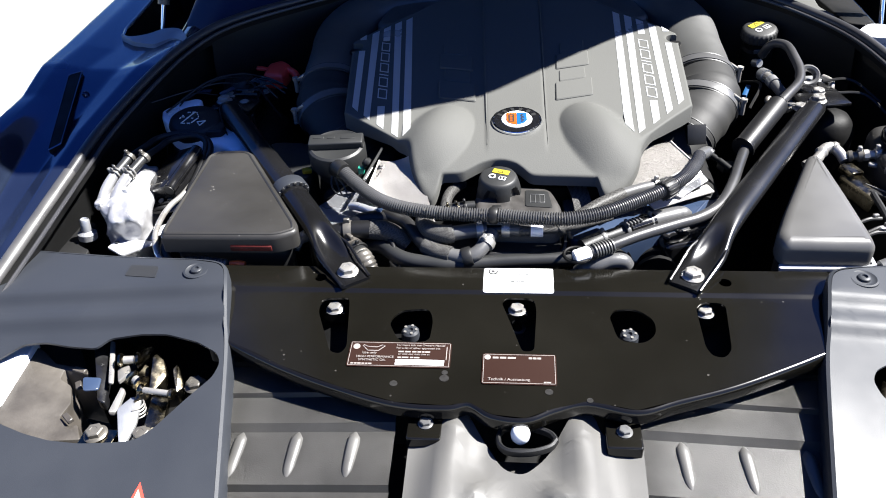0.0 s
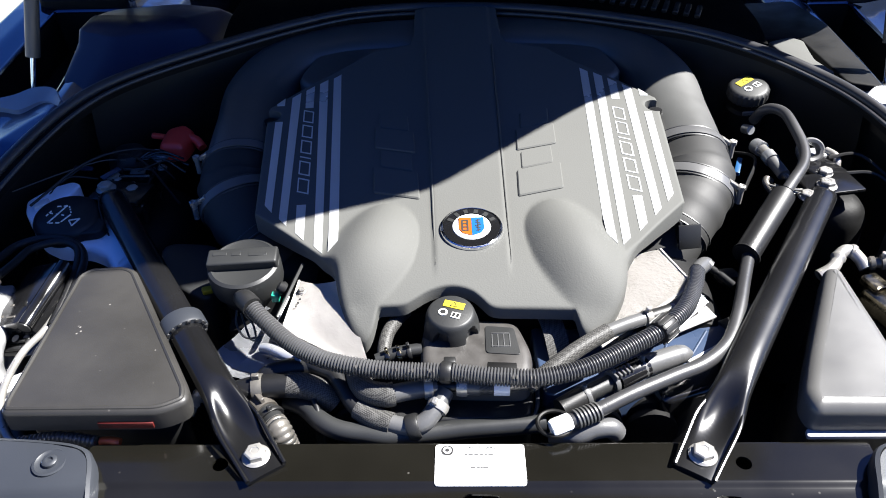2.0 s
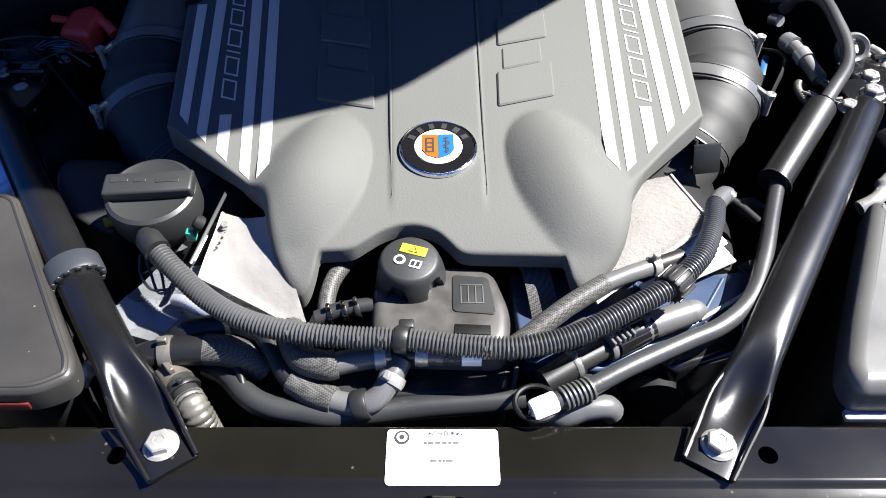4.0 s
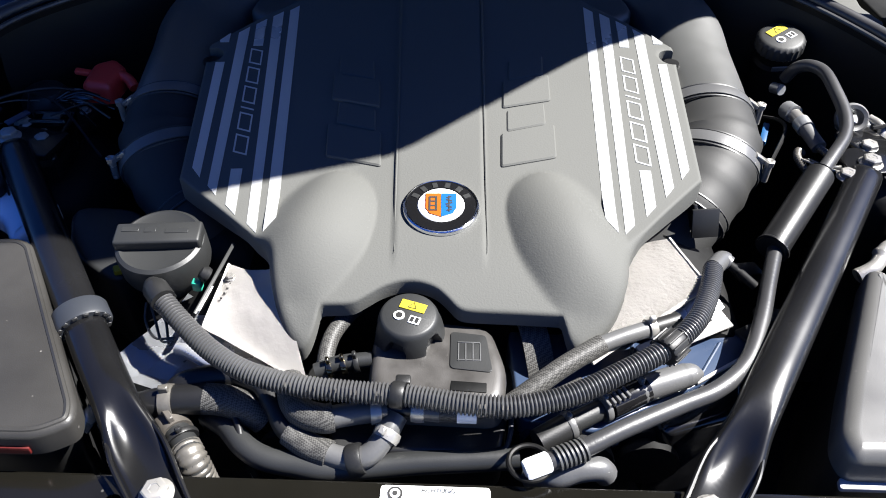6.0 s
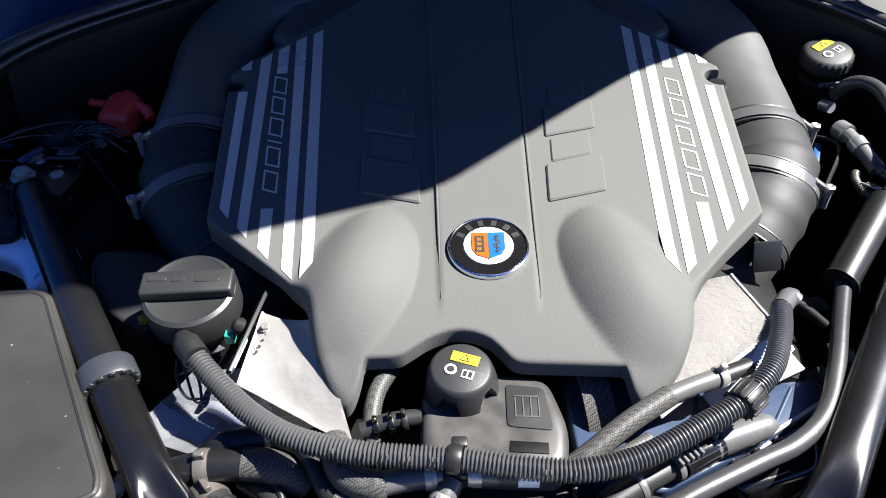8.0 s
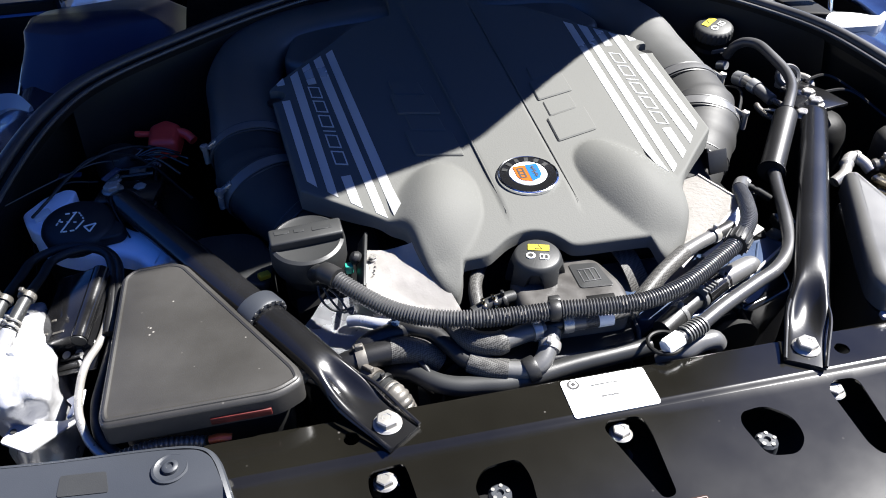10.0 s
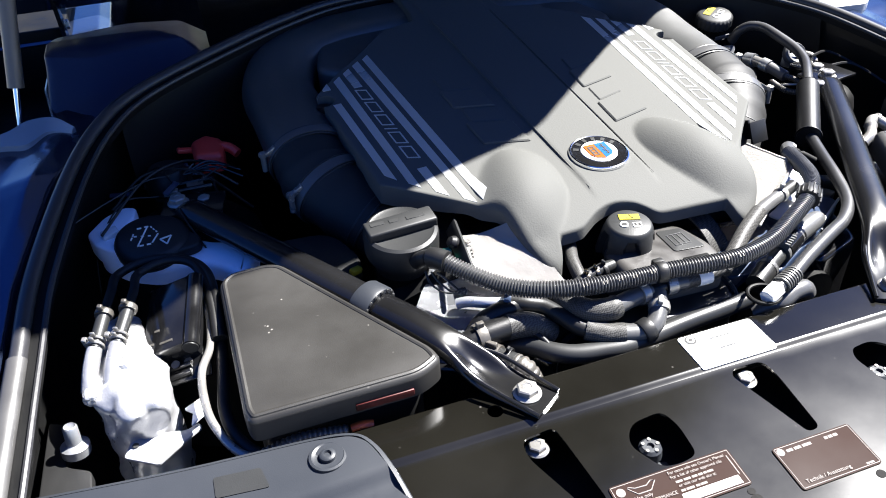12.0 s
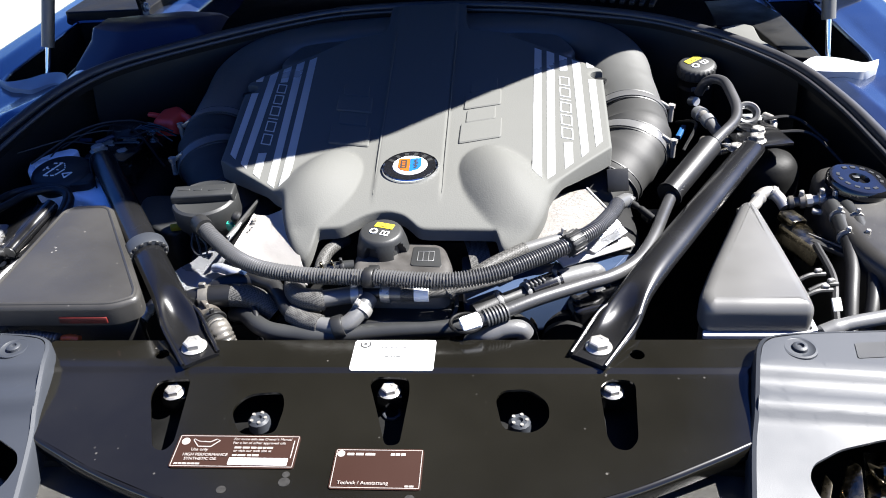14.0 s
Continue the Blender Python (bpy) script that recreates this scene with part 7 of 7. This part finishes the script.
foil = [(-0.684, 0.170), (-0.672, 0.130), (-0.654, 0.108), (-0.618, 0.104), (-0.598, 0.118), (-0.594, 0.150), (-0.604, 0.195), (-0.616, 0.250), (-0.630, 0.280), (-0.668, 0.262), (-0.686, 0.215)]
base_line = rounded(foil, 0.014, 4)
closed = base_line + base_line[:1]
run = [0.0]
for p, q in zip(closed, closed[1:]):
    run.append(run[-1] + math.dist(p, q))
poly, j = [], 0
for i in range(110):
    d = run[-1] * i / 110
    while run[j + 1] < d:
        j += 1
    t = (d - run[j]) / max(1e-9, run[j + 1] - run[j])
    poly.append((closed[j][0] * (1 - t) + closed[j + 1][0] * t, closed[j][1] * (1 - t) + closed[j + 1][1] * t))
mid = (sum(p[0] for p in poly) / 110, sum(p[1] for p in poly) / 110)
loops = []
for k in range(30):
    t = k / 29
    shrink, z = (1.0, 0.74 + 0.21 * t) if t < 0.6 else (math.cos((t - 0.6) / 0.4 * 1.5), 0.866 + 0.020 * math.sin((t - 0.6) / 0.4 * 1.5))
    ring = []
    for x, y in poly:
        q = Vector((mid[0] + (x - mid[0]) * shrink, mid[1] + (y - mid[1]) * shrink, z))
        w = smooth01((z - 0.76) / 0.12)
        fold = abs(noise.noise(q * 22)) * 0.016 + abs(noise.noise(q * 46 + Vector((3, 0, 0)))) * 0.008
        side = Vector((noise.noise(q * 40), noise.noise(q * 40 + Vector((7, 0, 0))), 0)) * 0.006
        out = Vector((x - mid[0], y - mid[1], 0.04)).normalized()
        q += side - out * fold + Vector((0, 0, 0.08 * (q.y - 0.2) * w))
        ring.append(q)
    loops.append(ring)
bm = bmesh.new()
rings(bm, loops)
part("foil_wrap", bm, FOILW, lampl, angle=48)
crumpled("foil_nub", lampl, (-0.676, 0.150, 0.868), (0.008, 0.010, 0.008), FOILW, 3.0)
bm = bmesh.new()
slab(bm, rounded([(-0.656, 0.097), (-0.645, 0.126), (-0.590, 0.110), (-0.577, 0.116), (-0.573, 0.108), (-0.588, 0.098), (-0.621, 0.073)], 0.004), 0.8185, 0.8215, 0.001, top=lambda x, y: 0.04 * (x + 0.62))
tab = part("foil_tab", bm, PALEG, lampl, "flat pale sheet under the foil")
bm = bmesh.new()
lathe(bm, [(0.0003, 0.0), (0.0035, 0.0), (0.0035, 0.0012), (0.0003, 0.0012)], T(-0.643, 0.108, 0.8215), 12)
part("tab_hole", bm, INK, tab)
for dx in (0.0, 0.026):
    a, b = Vector((-0.653 + dx, 0.240, 0.905)), Vector((-0.666 + 0.9 * dx, 0.196, 0.893))
    bm = bmesh.new()
    tube(bm, [a, b], 0.0076, 14, 4)
    part("hose_coupling", bm, CAPP, lampl, "dark hose coupling")
    band(lampl, a.lerp(b, 0.02), b, 0.0084, 0.007, AGED)
    for t in (0.78, 0.92):
        clamp = band(lampl, a.lerp(b, t), b, 0.0082, 0.0028, ZINC)
    bm = bmesh.new()
    box(bm, (0.006, 0.014, 0.006), along(a.lerp(b, 0.85), b) @ Matrix.Translation((-0.010, 0.003, 0)), 0.001, 1)
    part("clamp_ear", bm, ZINC, clamp)
    bm = bmesh.new()
    tube(bm, [b, b.lerp(a, -0.35) + Vector((-0.002, -0.004, -0.006)), b.lerp(a, -0.7) + Vector((-0.003, -0.008, -0.018))], 0.0085, 12, 5)
    part("foil_tube", bm, FOILW, lampl, "foil-wrapped tube end")
    bm = bmesh.new()
    k = dx / 0.026
    tube(bm, [a, (-0.648 + 0.026 * k, 0.290 - 0.006 * k, 0.898), (-0.642 + 0.024 * k, 0.332 - 0.008 * k, 0.892), (-0.604 + 0.020 * k, 0.350 - 0.010 * k, 0.892), (-0.562 + 0.006 * k, 0.338 - 0.010 * k, 0.890), (-0.538 - 0.006 * k, 0.305 - 0.008 * k, 0.886), (-0.533 - 0.006 * k, 0.25, 0.880), (-0.534 - 0.006 * k, 0.19, 0.870)], 0.0056, 10, 6)
    part("hose_loop", bm, RUBBER, lampl, "black hose loop")
bm = bmesh.new()
tube(bm, [(-0.549, 0.29, 0.868), (-0.545, 0.235, 0.868), (-0.549, 0.185, 0.866), (-0.562, 0.150, 0.862), (-0.563, 0.105, 0.858), (-0.556, 0.070, 0.852), (-0.535, 0.035, 0.842), (-0.49, 0.006, 0.835)], 0.0046, 12, 8)
solo("metal_line", bm, ZINC, "bright bent metal line beside the filter box", "pipe")
bm = bmesh.new()
tube(bm, [(-0.535, 0.22, 0.86), (-0.540, 0.15, 0.855), (-0.545, 0.09, 0.848), (-0.530, 0.045, 0.840), (-0.49, 0.014, 0.832), (-0.44, 0.006, 0.828), (-0.38, 0.008, 0.822)], 0.007, 10, 8)
solo("black_line", bm, RUBBER, "black rubber line round the filter box", "hose")
bm = bmesh.new()
slab(bm, rounded([(-0.589, 0.134), (-0.566, 0.139), (-0.567, 0.112), (-0.583, 0.104), (-0.580, 0.122)], 0.002), 0.831, 0.834, 0.0006, top=lambda x, y: 0.3 * (x + 0.58))
solo("pale_bracket", bm, WHITEP, "small pale sheet bracket", "bracket")
bm = bmesh.new()
lathe(bm, [(0.0003, 0.0), (0.015, 0.0), (0.015, 0.010), (0.008, 0.014), (0.0075, 0.034), (0.006, 0.036), (0.004, 0.030), (0.0003, 0.030)], T(-0.705, 0.130, 0.814, -6, 4, 0), 20)
solo("lamp_adjuster", bm, CAST, "pale adjuster stud in a black socket", "adjuster")
bm = bmesh.new()
slab(bm, rounded([(-0.738, 0.190), (-0.712, 0.175), (-0.716, 0.115), (-0.690, 0.100), (-0.688, 0.050), (-0.742, 0.045)], 0.006), 0.800, 0.812, 0.002)
solo("adjuster_bracket", bm, BLACKP, "black bracket under the adjuster", "bracket")
bm = bmesh.new()
tube(bm, [(-0.424, 0.0280, 0.841), (-0.413, 0.0270, 0.843), (-0.402, 0.0260, 0.841)], 0.0056, 14, 4)
solo("orange_connector", bm, ORANGE, "orange connector at the foot of the filter box", "connector")
bm = bmesh.new()
ribbed(bm, [(-0.52, 0.030, 0.838), (-0.475, 0.032, 0.844), (-0.428, 0.026, 0.843)], 0.0072, 0.005, 0.0012)
solo("wiring_sleeve", bm, RIBBED, "grey corrugated sleeve beside the orange connector", "conduit")
bm = bmesh.new()
box(bm, (0.016, 0.010, 0.008), T(-0.359, 0.264, 0.864, 10, 10, 30), 0.002)
solo("yellow_handle", bm, YELLOW, "yellow handle below the oil cap", "dipstick")
intake = thing("intake_box", (-0.40, 0.32, 0.74), "dull black intake box behind the brace", "intake box")
ip = rounded([(-0.46, 0.38), (-0.37, 0.375), (-0.345, 0.30), (-0.36, 0.25), (-0.43, 0.30)], 0.03)
bm = bmesh.new()
slab(bm, ip, 0.74, 0.846, 0.004)
part("box_body", bm, CAPP, intake)
bm = bmesh.new()
slab(bm, inset(ip, -0.003), 0.846, 0.858, 0.006)
part("box_lid", bm, CAPP, intake)
bm = bmesh.new()
tube(bm, [(-0.322, 0.098, 0.848), (-0.332, 0.080, 0.848), (-0.338, 0.068, 0.842)], lambda t: 0.0095 - 0.002 * (0.3 < t < 0.45), 14, 6)
solo("short_coupling", bm, ZINC, "short bright coupling under the brace", "coupling")

# ---- red jump-start terminal and fuse hardware ----
red = thing("jump_terminal", (-0.51, 0.65, 0.82), "red plastic jump-start terminal cover", "terminal cover")
bm = bmesh.new()
slab(bm, rounded([(-0.530, 0.612), (-0.485, 0.606), (-0.480, 0.665), (-0.505, 0.690), (-0.532, 0.672)], 0.010), 0.862, 0.893, 0.010)
part("cover_body", bm, RED, red)
bm = bmesh.new()
box(bm, (0.026, 0.012, 0.008), T(-0.541, 0.655, 0.886, 0, 14, 8), 0.003)
part("cover_tongue", bm, RED, red)
bm = bmesh.new()
tube(bm, [(-0.490, 0.652, 0.884), (-0.474, 0.646, 0.882), (-0.462, 0.634, 0.874)], 0.008, 12, 4)
part("cover_sleeve", bm, RED, red)
fuse = thing("fuse_carrier", (-0.555, 0.55, 0.80), "black carrier with bolts and bright tags behind the tower", "fuse box")
bm = bmesh.new()
slab(bm, rounded([(-0.60, 0.56), (-0.51, 0.55), (-0.50, 0.62), (-0.59, 0.64)], 0.012), 0.80, 0.862, 0.008)
part("carrier", bm, DARK, fuse)
for x, y in ((-0.585, 0.640), (-0.555, 0.605), (-0.520, 0.585), (-0.605, 0.60)):
    bolt(fuse, T(x, y, 0.863), 0.007)
for x, y, r in ((-0.56, 0.625, 10), (-0.535, 0.60, -15)):
    bm = bmesh.new()
    box(bm, (0.026, 0.010, 0.002), T(x, y, 0.872, 10, 0, r), 0.0008)
    part("bright_tag", bm, CAST, fuse)

clip = thing("cable_clip_block", (-0.535, 0.49, 0.84), "glossy black clip block bolted on the strut tower", "clip block")
bm = bmesh.new()
slab(bm, rounded([(-0.568, 0.447), (-0.503, 0.447), (-0.506, 0.540), (-0.566, 0.540)], 0.008), 0.845, 0.880, 0.004)
part("clip_body", bm, GLOSSB, clip)
for y, z, w in ((0.449, 0.884, 0.058), (0.462, 0.886, 0.060), (0.512, 0.890, 0.050), (0.536, 0.888, 0.056)):
    bm = bmesh.new()
    box(bm, (w, 0.006, 0.012), T(-0.535, y, z, -12, 0, 0), 0.0018)
    rib = part("clip_rib", bm, GLOSSB, clip)
    bm = bmesh.new()
    box(bm, (w * 0.86, 0.0016, 0.0016), T(-0.535, y - 0.0035, z + 0.0045), 0.0004, 1)
    part("rib_edge", bm, AGED, rib)
for x in (-0.566, -0.506):
    bm = bmesh.new()
    box(bm, (0.005, 0.080, 0.020), T(x, 0.494, 0.884, 0, 0, 2), 0.0018)
    part("clip_wall", bm, GLOSSB, clip)
bm = bmesh.new()
box(bm, (0.024, 0.012, 0.003), T(-0.534, 0.524, 0.892, 12, 0, 0), 0.0008)
part("bright_tag", bm, AGED, clip)
bolt(clip, T(-0.533, 0.487, 0.884), 0.0115)
for k in range(5):
    bm = bmesh.new()
    a = radians(-30 + 22 * k)
    c = Vector((-0.548, 0.560, 0.893))
    tube(bm, [c, c + Vector((0.045 * math.cos(a), 0.030 * math.sin(a), 0.006)), c + Vector((0.085 * math.cos(a), 0.06 * math.sin(a) - 0.01, -0.012))], 0.0016, 6, 5)
    part("fanned_wire", bm, GLOSSB, clip)
bm = bmesh.new()
tube(bm, [(-0.700, 0.452, 0.905), (-0.650, 0.500, 0.905), (-0.600, 0.545, 0.902), (-0.565, 0.560, 0.895)], 0.0011, 6, 6)
part("brown_wire", bm, LAMPB, clip, "thin brown wire")

for x, y, z, r, mt in ((-0.557, 0.611, 0.880, 12, NAVY), (-0.640, 0.560, 0.880, -8, NAVY), (-0.566, 0.502, 0.905, 60, NAVY), (-0.527, 0.600, 0.878, -5, CAST)):
    bm = bmesh.new()
    box(bm, (0.034, 0.009, 0.003), T(x, y, z, 15, 0, r), 0.001)
    part("tag", bm, mt, fuse)
bolt(fuse, T(-0.586, 0.654, 0.880), 0.008)

# ---- cluttered corner on the other side ----
rt = thing("power_steering_tank", (0.63, 0.25, 0.66), "dull black fluid tank with a large round cap", "fluid tank")
bm = bmesh.new()
slab(bm, rounded([(0.578, 0.16), (0.61, 0.08), (0.68, 0.06), (0.69, 0.30), (0.675, 0.40), (0.60, 0.40), (0.578, 0.30)], 0.03), 0.66, 0.882, 0.02)
part("tank_shell", bm, BOXP, rt)
rm = T(0.632, 0.314, 0.884, 4, 6, 0)
bm = bmesh.new()
loops = []
for z, r in ((0.0, 0.040), (0.003, 0.043), (0.012, 0.043), (0.016, 0.040), (0.017, 0.034), (0.016, 0.014), (0.010, 0.012), (0.010, 0.0005)):
    loops.append([rm @ Vector((r * math.cos(2 * math.pi * k / 60), r * math.sin(2 * math.pi * k / 60), z)) for k in range(60)])
rings(bm, loops)
rcap = part("tank_cap", bm, SHINE, rt, "round cap with a sunk middle")
for k in range(14):
    a = 2 * math.pi * k / 14
    if k % 7 in (2,):
        continue
    bm = bmesh.new()
    box(bm, (0.007, 0.0045, 0.0006), rm @ Matrix.Rotation(a, 4, "Z") @ Matrix.Translation((0, 0.029, 0.0172)), 0)
    part("cap_print", bm, CAPP, rcap)
bm = bmesh.new()
box(bm, (0.010, 0.006, 0.010), rm @ Matrix.Translation((-0.004, 0.003, 0.012)), 0.001)
part("cap_key", bm, CAPP, rcap)

hw = thing("hydraulic_valve", (0.56, 0.25, 0.74), "yellowish metal valve block with fittings and hoses", "valve block")
bm = bmesh.new()
box(bm, (0.042, 0.075, 0.03), T(0.548, 0.240, 0.838, 6, 8, 30), 0.006)
part("valve_body", bm, BRASS, hw)
bm = bmesh.new()
box(bm, (0.028, 0.030, 0.014), T(0.536, 0.272, 0.858, 6, 8, 25), 0.004)
part("valve_top", bm, BRASS, hw)
bm = bmesh.new()
box(bm, (0.016, 0.15, 0.006), T(0.566, 0.205, 0.852, -6, 8, 32), 0.001)
part("valve_rail", bm, BLACKP, hw, "black rail beside the hoses")
bm = bmesh.new()
box(bm, (0.003, 0.14, 0.003), T(0.575, 0.205, 0.856, -6, 8, 32), 0.0008)
part("rail_edge", bm, GREYHOSE, hw)
bm = bmesh.new()
tube(bm, [(0.470, 0.292, 0.856), (0.490, 0.300, 0.864), (0.505, 0.319, 0.872), (0.520, 0.326, 0.873), (0.530, 0.315, 0.868), (0.536, 0.302, 0.860)], lambda t: 0.0085 + 0.002 * (0.3 < t < 0.36) + 0.002 * (0.62 < t < 0.7), 14, 8)
part("pipe_elbow", bm, ZINC, hw, "bright pipe elbow")
row = [Vector((0.540, 0.306, 0.866)), Vector((0.562, 0.303, 0.870)), Vector((0.589, 0.301, 0.874)), Vector((0.598, 0.286, 0.876))]
for k, (p, q) in enumerate(zip(row, row[1:])):
    bm = bmesh.new()
    m, size = along(p, q), (q - p).length
    lathe(bm, [(0.0003, -0.001), (0.007, -0.001), (0.0095, 0.001), (0.0095, size * 0.3), (0.007, size * 0.34), (0.007, size * 0.62), (0.0105, size * 0.66), (0.0105, size * 0.95), (0.0003, size * 0.97)], m, 8 if k == 1 else 16)
    fit_part = part("fitting", bm, (AGED, ZINC, CAPP)[k], hw, ("dull steel fitting", "bright hexagon fitting", "black cuff")[k], 30)
    bm = bmesh.new()
    box(bm, (0.007, 0.012, 0.006), m @ Matrix.Translation((0, 0.011, size * 0.8)), 0.001, 1)
    part("clamp_ear", bm, ZINC, fit_part)
for x, y, z, rz in ((0.604, 0.292, 0.878, 30), (0.575, 0.285, 0.862, -20)):
    bm = bmesh.new()
    box(bm, (0.016, 0.009, 0.006), T(x, y, z, 10, 0, rz), 0.0015, 1)
    part("spring_clip", bm, ZINC, hw)
for pts in ([(0.590, 0.282, 0.874), (0.588, 0.245, 0.872), (0.584, 0.200, 0.866), (0.574, 0.150, 0.858), (0.562, 0.110, 0.842), (0.552, 0.07, 0.815)],
            [(0.606, 0.275, 0.876), (0.608, 0.235, 0.874), (0.604, 0.190, 0.868), (0.596, 0.140, 0.858), (0.582, 0.095, 0.838), (0.566, 0.06, 0.81)]):
    bm = bmesh.new()
    tube(bm, pts, 0.0085, 12, 8)
    part("valve_hose", bm, RUBBER, hw)
    for t in (0, 1):
        a, b = Vector(pts[t]), Vector(pts[t + 1])
        bm = bmesh.new()
        tube(bm, [a, a.lerp(b, 0.75)], 0.011, 12, 2)
        part("hose_cuff", bm, CAPP, hw)
        band(hw, a.lerp(b, 0.85), b, 0.0098, 0.006)
bm = bmesh.new()
tube(bm, [(0.545, 0.20, 0.86), (0.548, 0.14, 0.85), (0.540, 0.10, 0.835), (0.535, 0.06, 0.81)], 0.005, 8, 6)
part("thin_hose", bm, RUBBER, hw)
bm = bmesh.new()
box(bm, (0.011, 0.003, 0.016), T(0.527, 0.070, 0.858, -40, 0, 10), 0.001)
part("paper_tag", bm, PAPER, hw, "small white tag")
for x, y, rz in ((0.520, 0.140, 24), (0.528, 0.118, 30), (0.517, 0.105, 10)):
    bm = bmesh.new()
    tube(bm, [(x - 0.018, y - 0.006, 0.848), (x, y, 0.853), (x + 0.02, y + 0.006, 0.850)], 0.0032, 8, 4)
    part("wire_plug", bm, BLACKP, hw, "black wire plug")
    bm = bmesh.new()
    box(bm, (0.010, 0.005, 0.005), T(x + 0.010, y + 0.004, 0.857, 0, 10, rz), 0.001, 1)
    part("plug_latch", bm, ZINC, hw)
foilr = thing("lamp_housing_foil", (0.615, 0.12, 0.74), "crumpled bright heat foil beside the hoses", "lamp housing")
crumpled("foil_wrap", foilr, (0.624, 0.140, 0.846), (0.014, 0.045, 0.022), FOILW, 5.0)
crumpled("foil_fold", foilr, (0.600, 0.060, 0.848), (0.014, 0.016, 0.018), FOILW, 1.0)
bm = bmesh.new()
tube(bm, [(0.498, 0.028, 0.848), (0.525, 0.034, 0.856), (0.560, 0.041, 0.859), (0.61, 0.052, 0.860)], lambda t: 0.0085 if t > 0.25 else 0.010, 14, 6)
solo("cross_rod", bm, GREYHOSE, "grey rod behind the trim cover", "rod")
# bright couplings and clips by the tower
side = thing("pipe_coupling", (0.50, 0.55, 0.80), "pale metal pipe couplings and a blue clip behind the tower", "pipe coupling")
for a, b, r, mt in (((0.468, 0.588, 0.890), (0.472, 0.570, 0.893), 0.0125, CAST), ((0.472, 0.570, 0.893), (0.475, 0.552, 0.893), 0.0092, ZINC), ((0.475, 0.552, 0.893), (0.478, 0.536, 0.892), 0.0118, CAST), ((0.478, 0.536, 0.892), (0.486, 0.502, 0.886), 0.0098, GREYHOSE), ((0.47, 0.655, 0.885), (0.476, 0.64, 0.89), 0.008, CAST)):
    bm = bmesh.new()
    tube(bm, [a, b], r, 14, 3)
    part("coupling", bm, mt, side)
bm = bmesh.new()
ribbed(bm, [(0.486, 0.503, 0.886), (0.494, 0.482, 0.884), (0.490, 0.460, 0.880), (0.474, 0.452, 0.878), (0.458, 0.462, 0.880), (0.454, 0.484, 0.882), (0.462, 0.505, 0.878), (0.474, 0.515, 0.868)], 0.0052, 0.0032, 0.0010, 10)
part("braided_loop", bm, AGED, side, "braided metal loop")
for k in range(4):
    bm = bmesh.new()
    tube(bm, [(0.455 + 0.004 * k, 0.475, 0.886), (0.468 + 0.006 * k, 0.455 - 0.004 * k, 0.892), (0.492, 0.452 - 0.005 * k, 0.892), (0.512 - 0.002 * k, 0.475, 0.880)], 0.0016, 6, 5)
    part("loop_wire", bm, (ZINC, RUBBER)[k % 2], side)
bm = bmesh.new()
box(bm, (0.009, 0.050, 0.008), T(0.437, 0.562, 0.866, 0, 0, -22), 0.002)
part("blue_clip", bm, BLUEP, side, "blue plastic clip")
bm = bmesh.new()
box(bm, (0.040, 0.030, 0.022), T(0.556, 0.565, 0.880, 0, 8, 20), 0.005)
part("sensor_body", bm, CAST, side)
bm = bmesh.new()
tube(bm, [(0.575, 0.57, 0.89), (0.585, 0.55, 0.888), (0.58, 0.53, 0.87)], 0.006, 10, 4)
part("sensor_plug", bm, ZINC, side)
for k, pts in enumerate(([(0.56, 0.53, 0.90), (0.62, 0.55, 0.892), (0.66, 0.50, 0.87)], [(0.57, 0.50, 0.89), (0.63, 0.50, 0.885), (0.665, 0.44, 0.86)], [(0.44, 0.62, 0.86), (0.46, 0.56, 0.882), (0.43, 0.50, 0.86)])):
    bm = bmesh.new()
    tube(bm, pts, 0.0028, 6, 8)
    part("lead", bm, RUBBER, side)
for x, y, z, rz in ((0.350, 0.30, 0.85, 20), (0.36, 0.24, 0.84, -10), (0.33, 0.21, 0.84, 35)):
    bm = bmesh.new()
    box(bm, (0.03, 0.022, 0.014), T(x, y, z, 0, 10, rz), 0.003)
    solo("harness_plug", bm, BLACKP, "small black harness plug", "plug", "harness plugs")
for pts in ([(-0.66, 0.42, 0.90), (-0.60, 0.50, 0.925), (-0.545, 0.56, 0.915), (-0.50, 0.60, 0.88)], [(-0.65, 0.50, 0.89), (-0.60, 0.56, 0.905), (-0.53, 0.54, 0.905), (-0.46, 0.48, 0.86)]):
    bm = bmesh.new()
    tube(bm, pts, 0.002, 6, 8)
    solo("thin_cable", bm, RUBBER, "thin black cable over the strut tower", "cable", "thin cables")
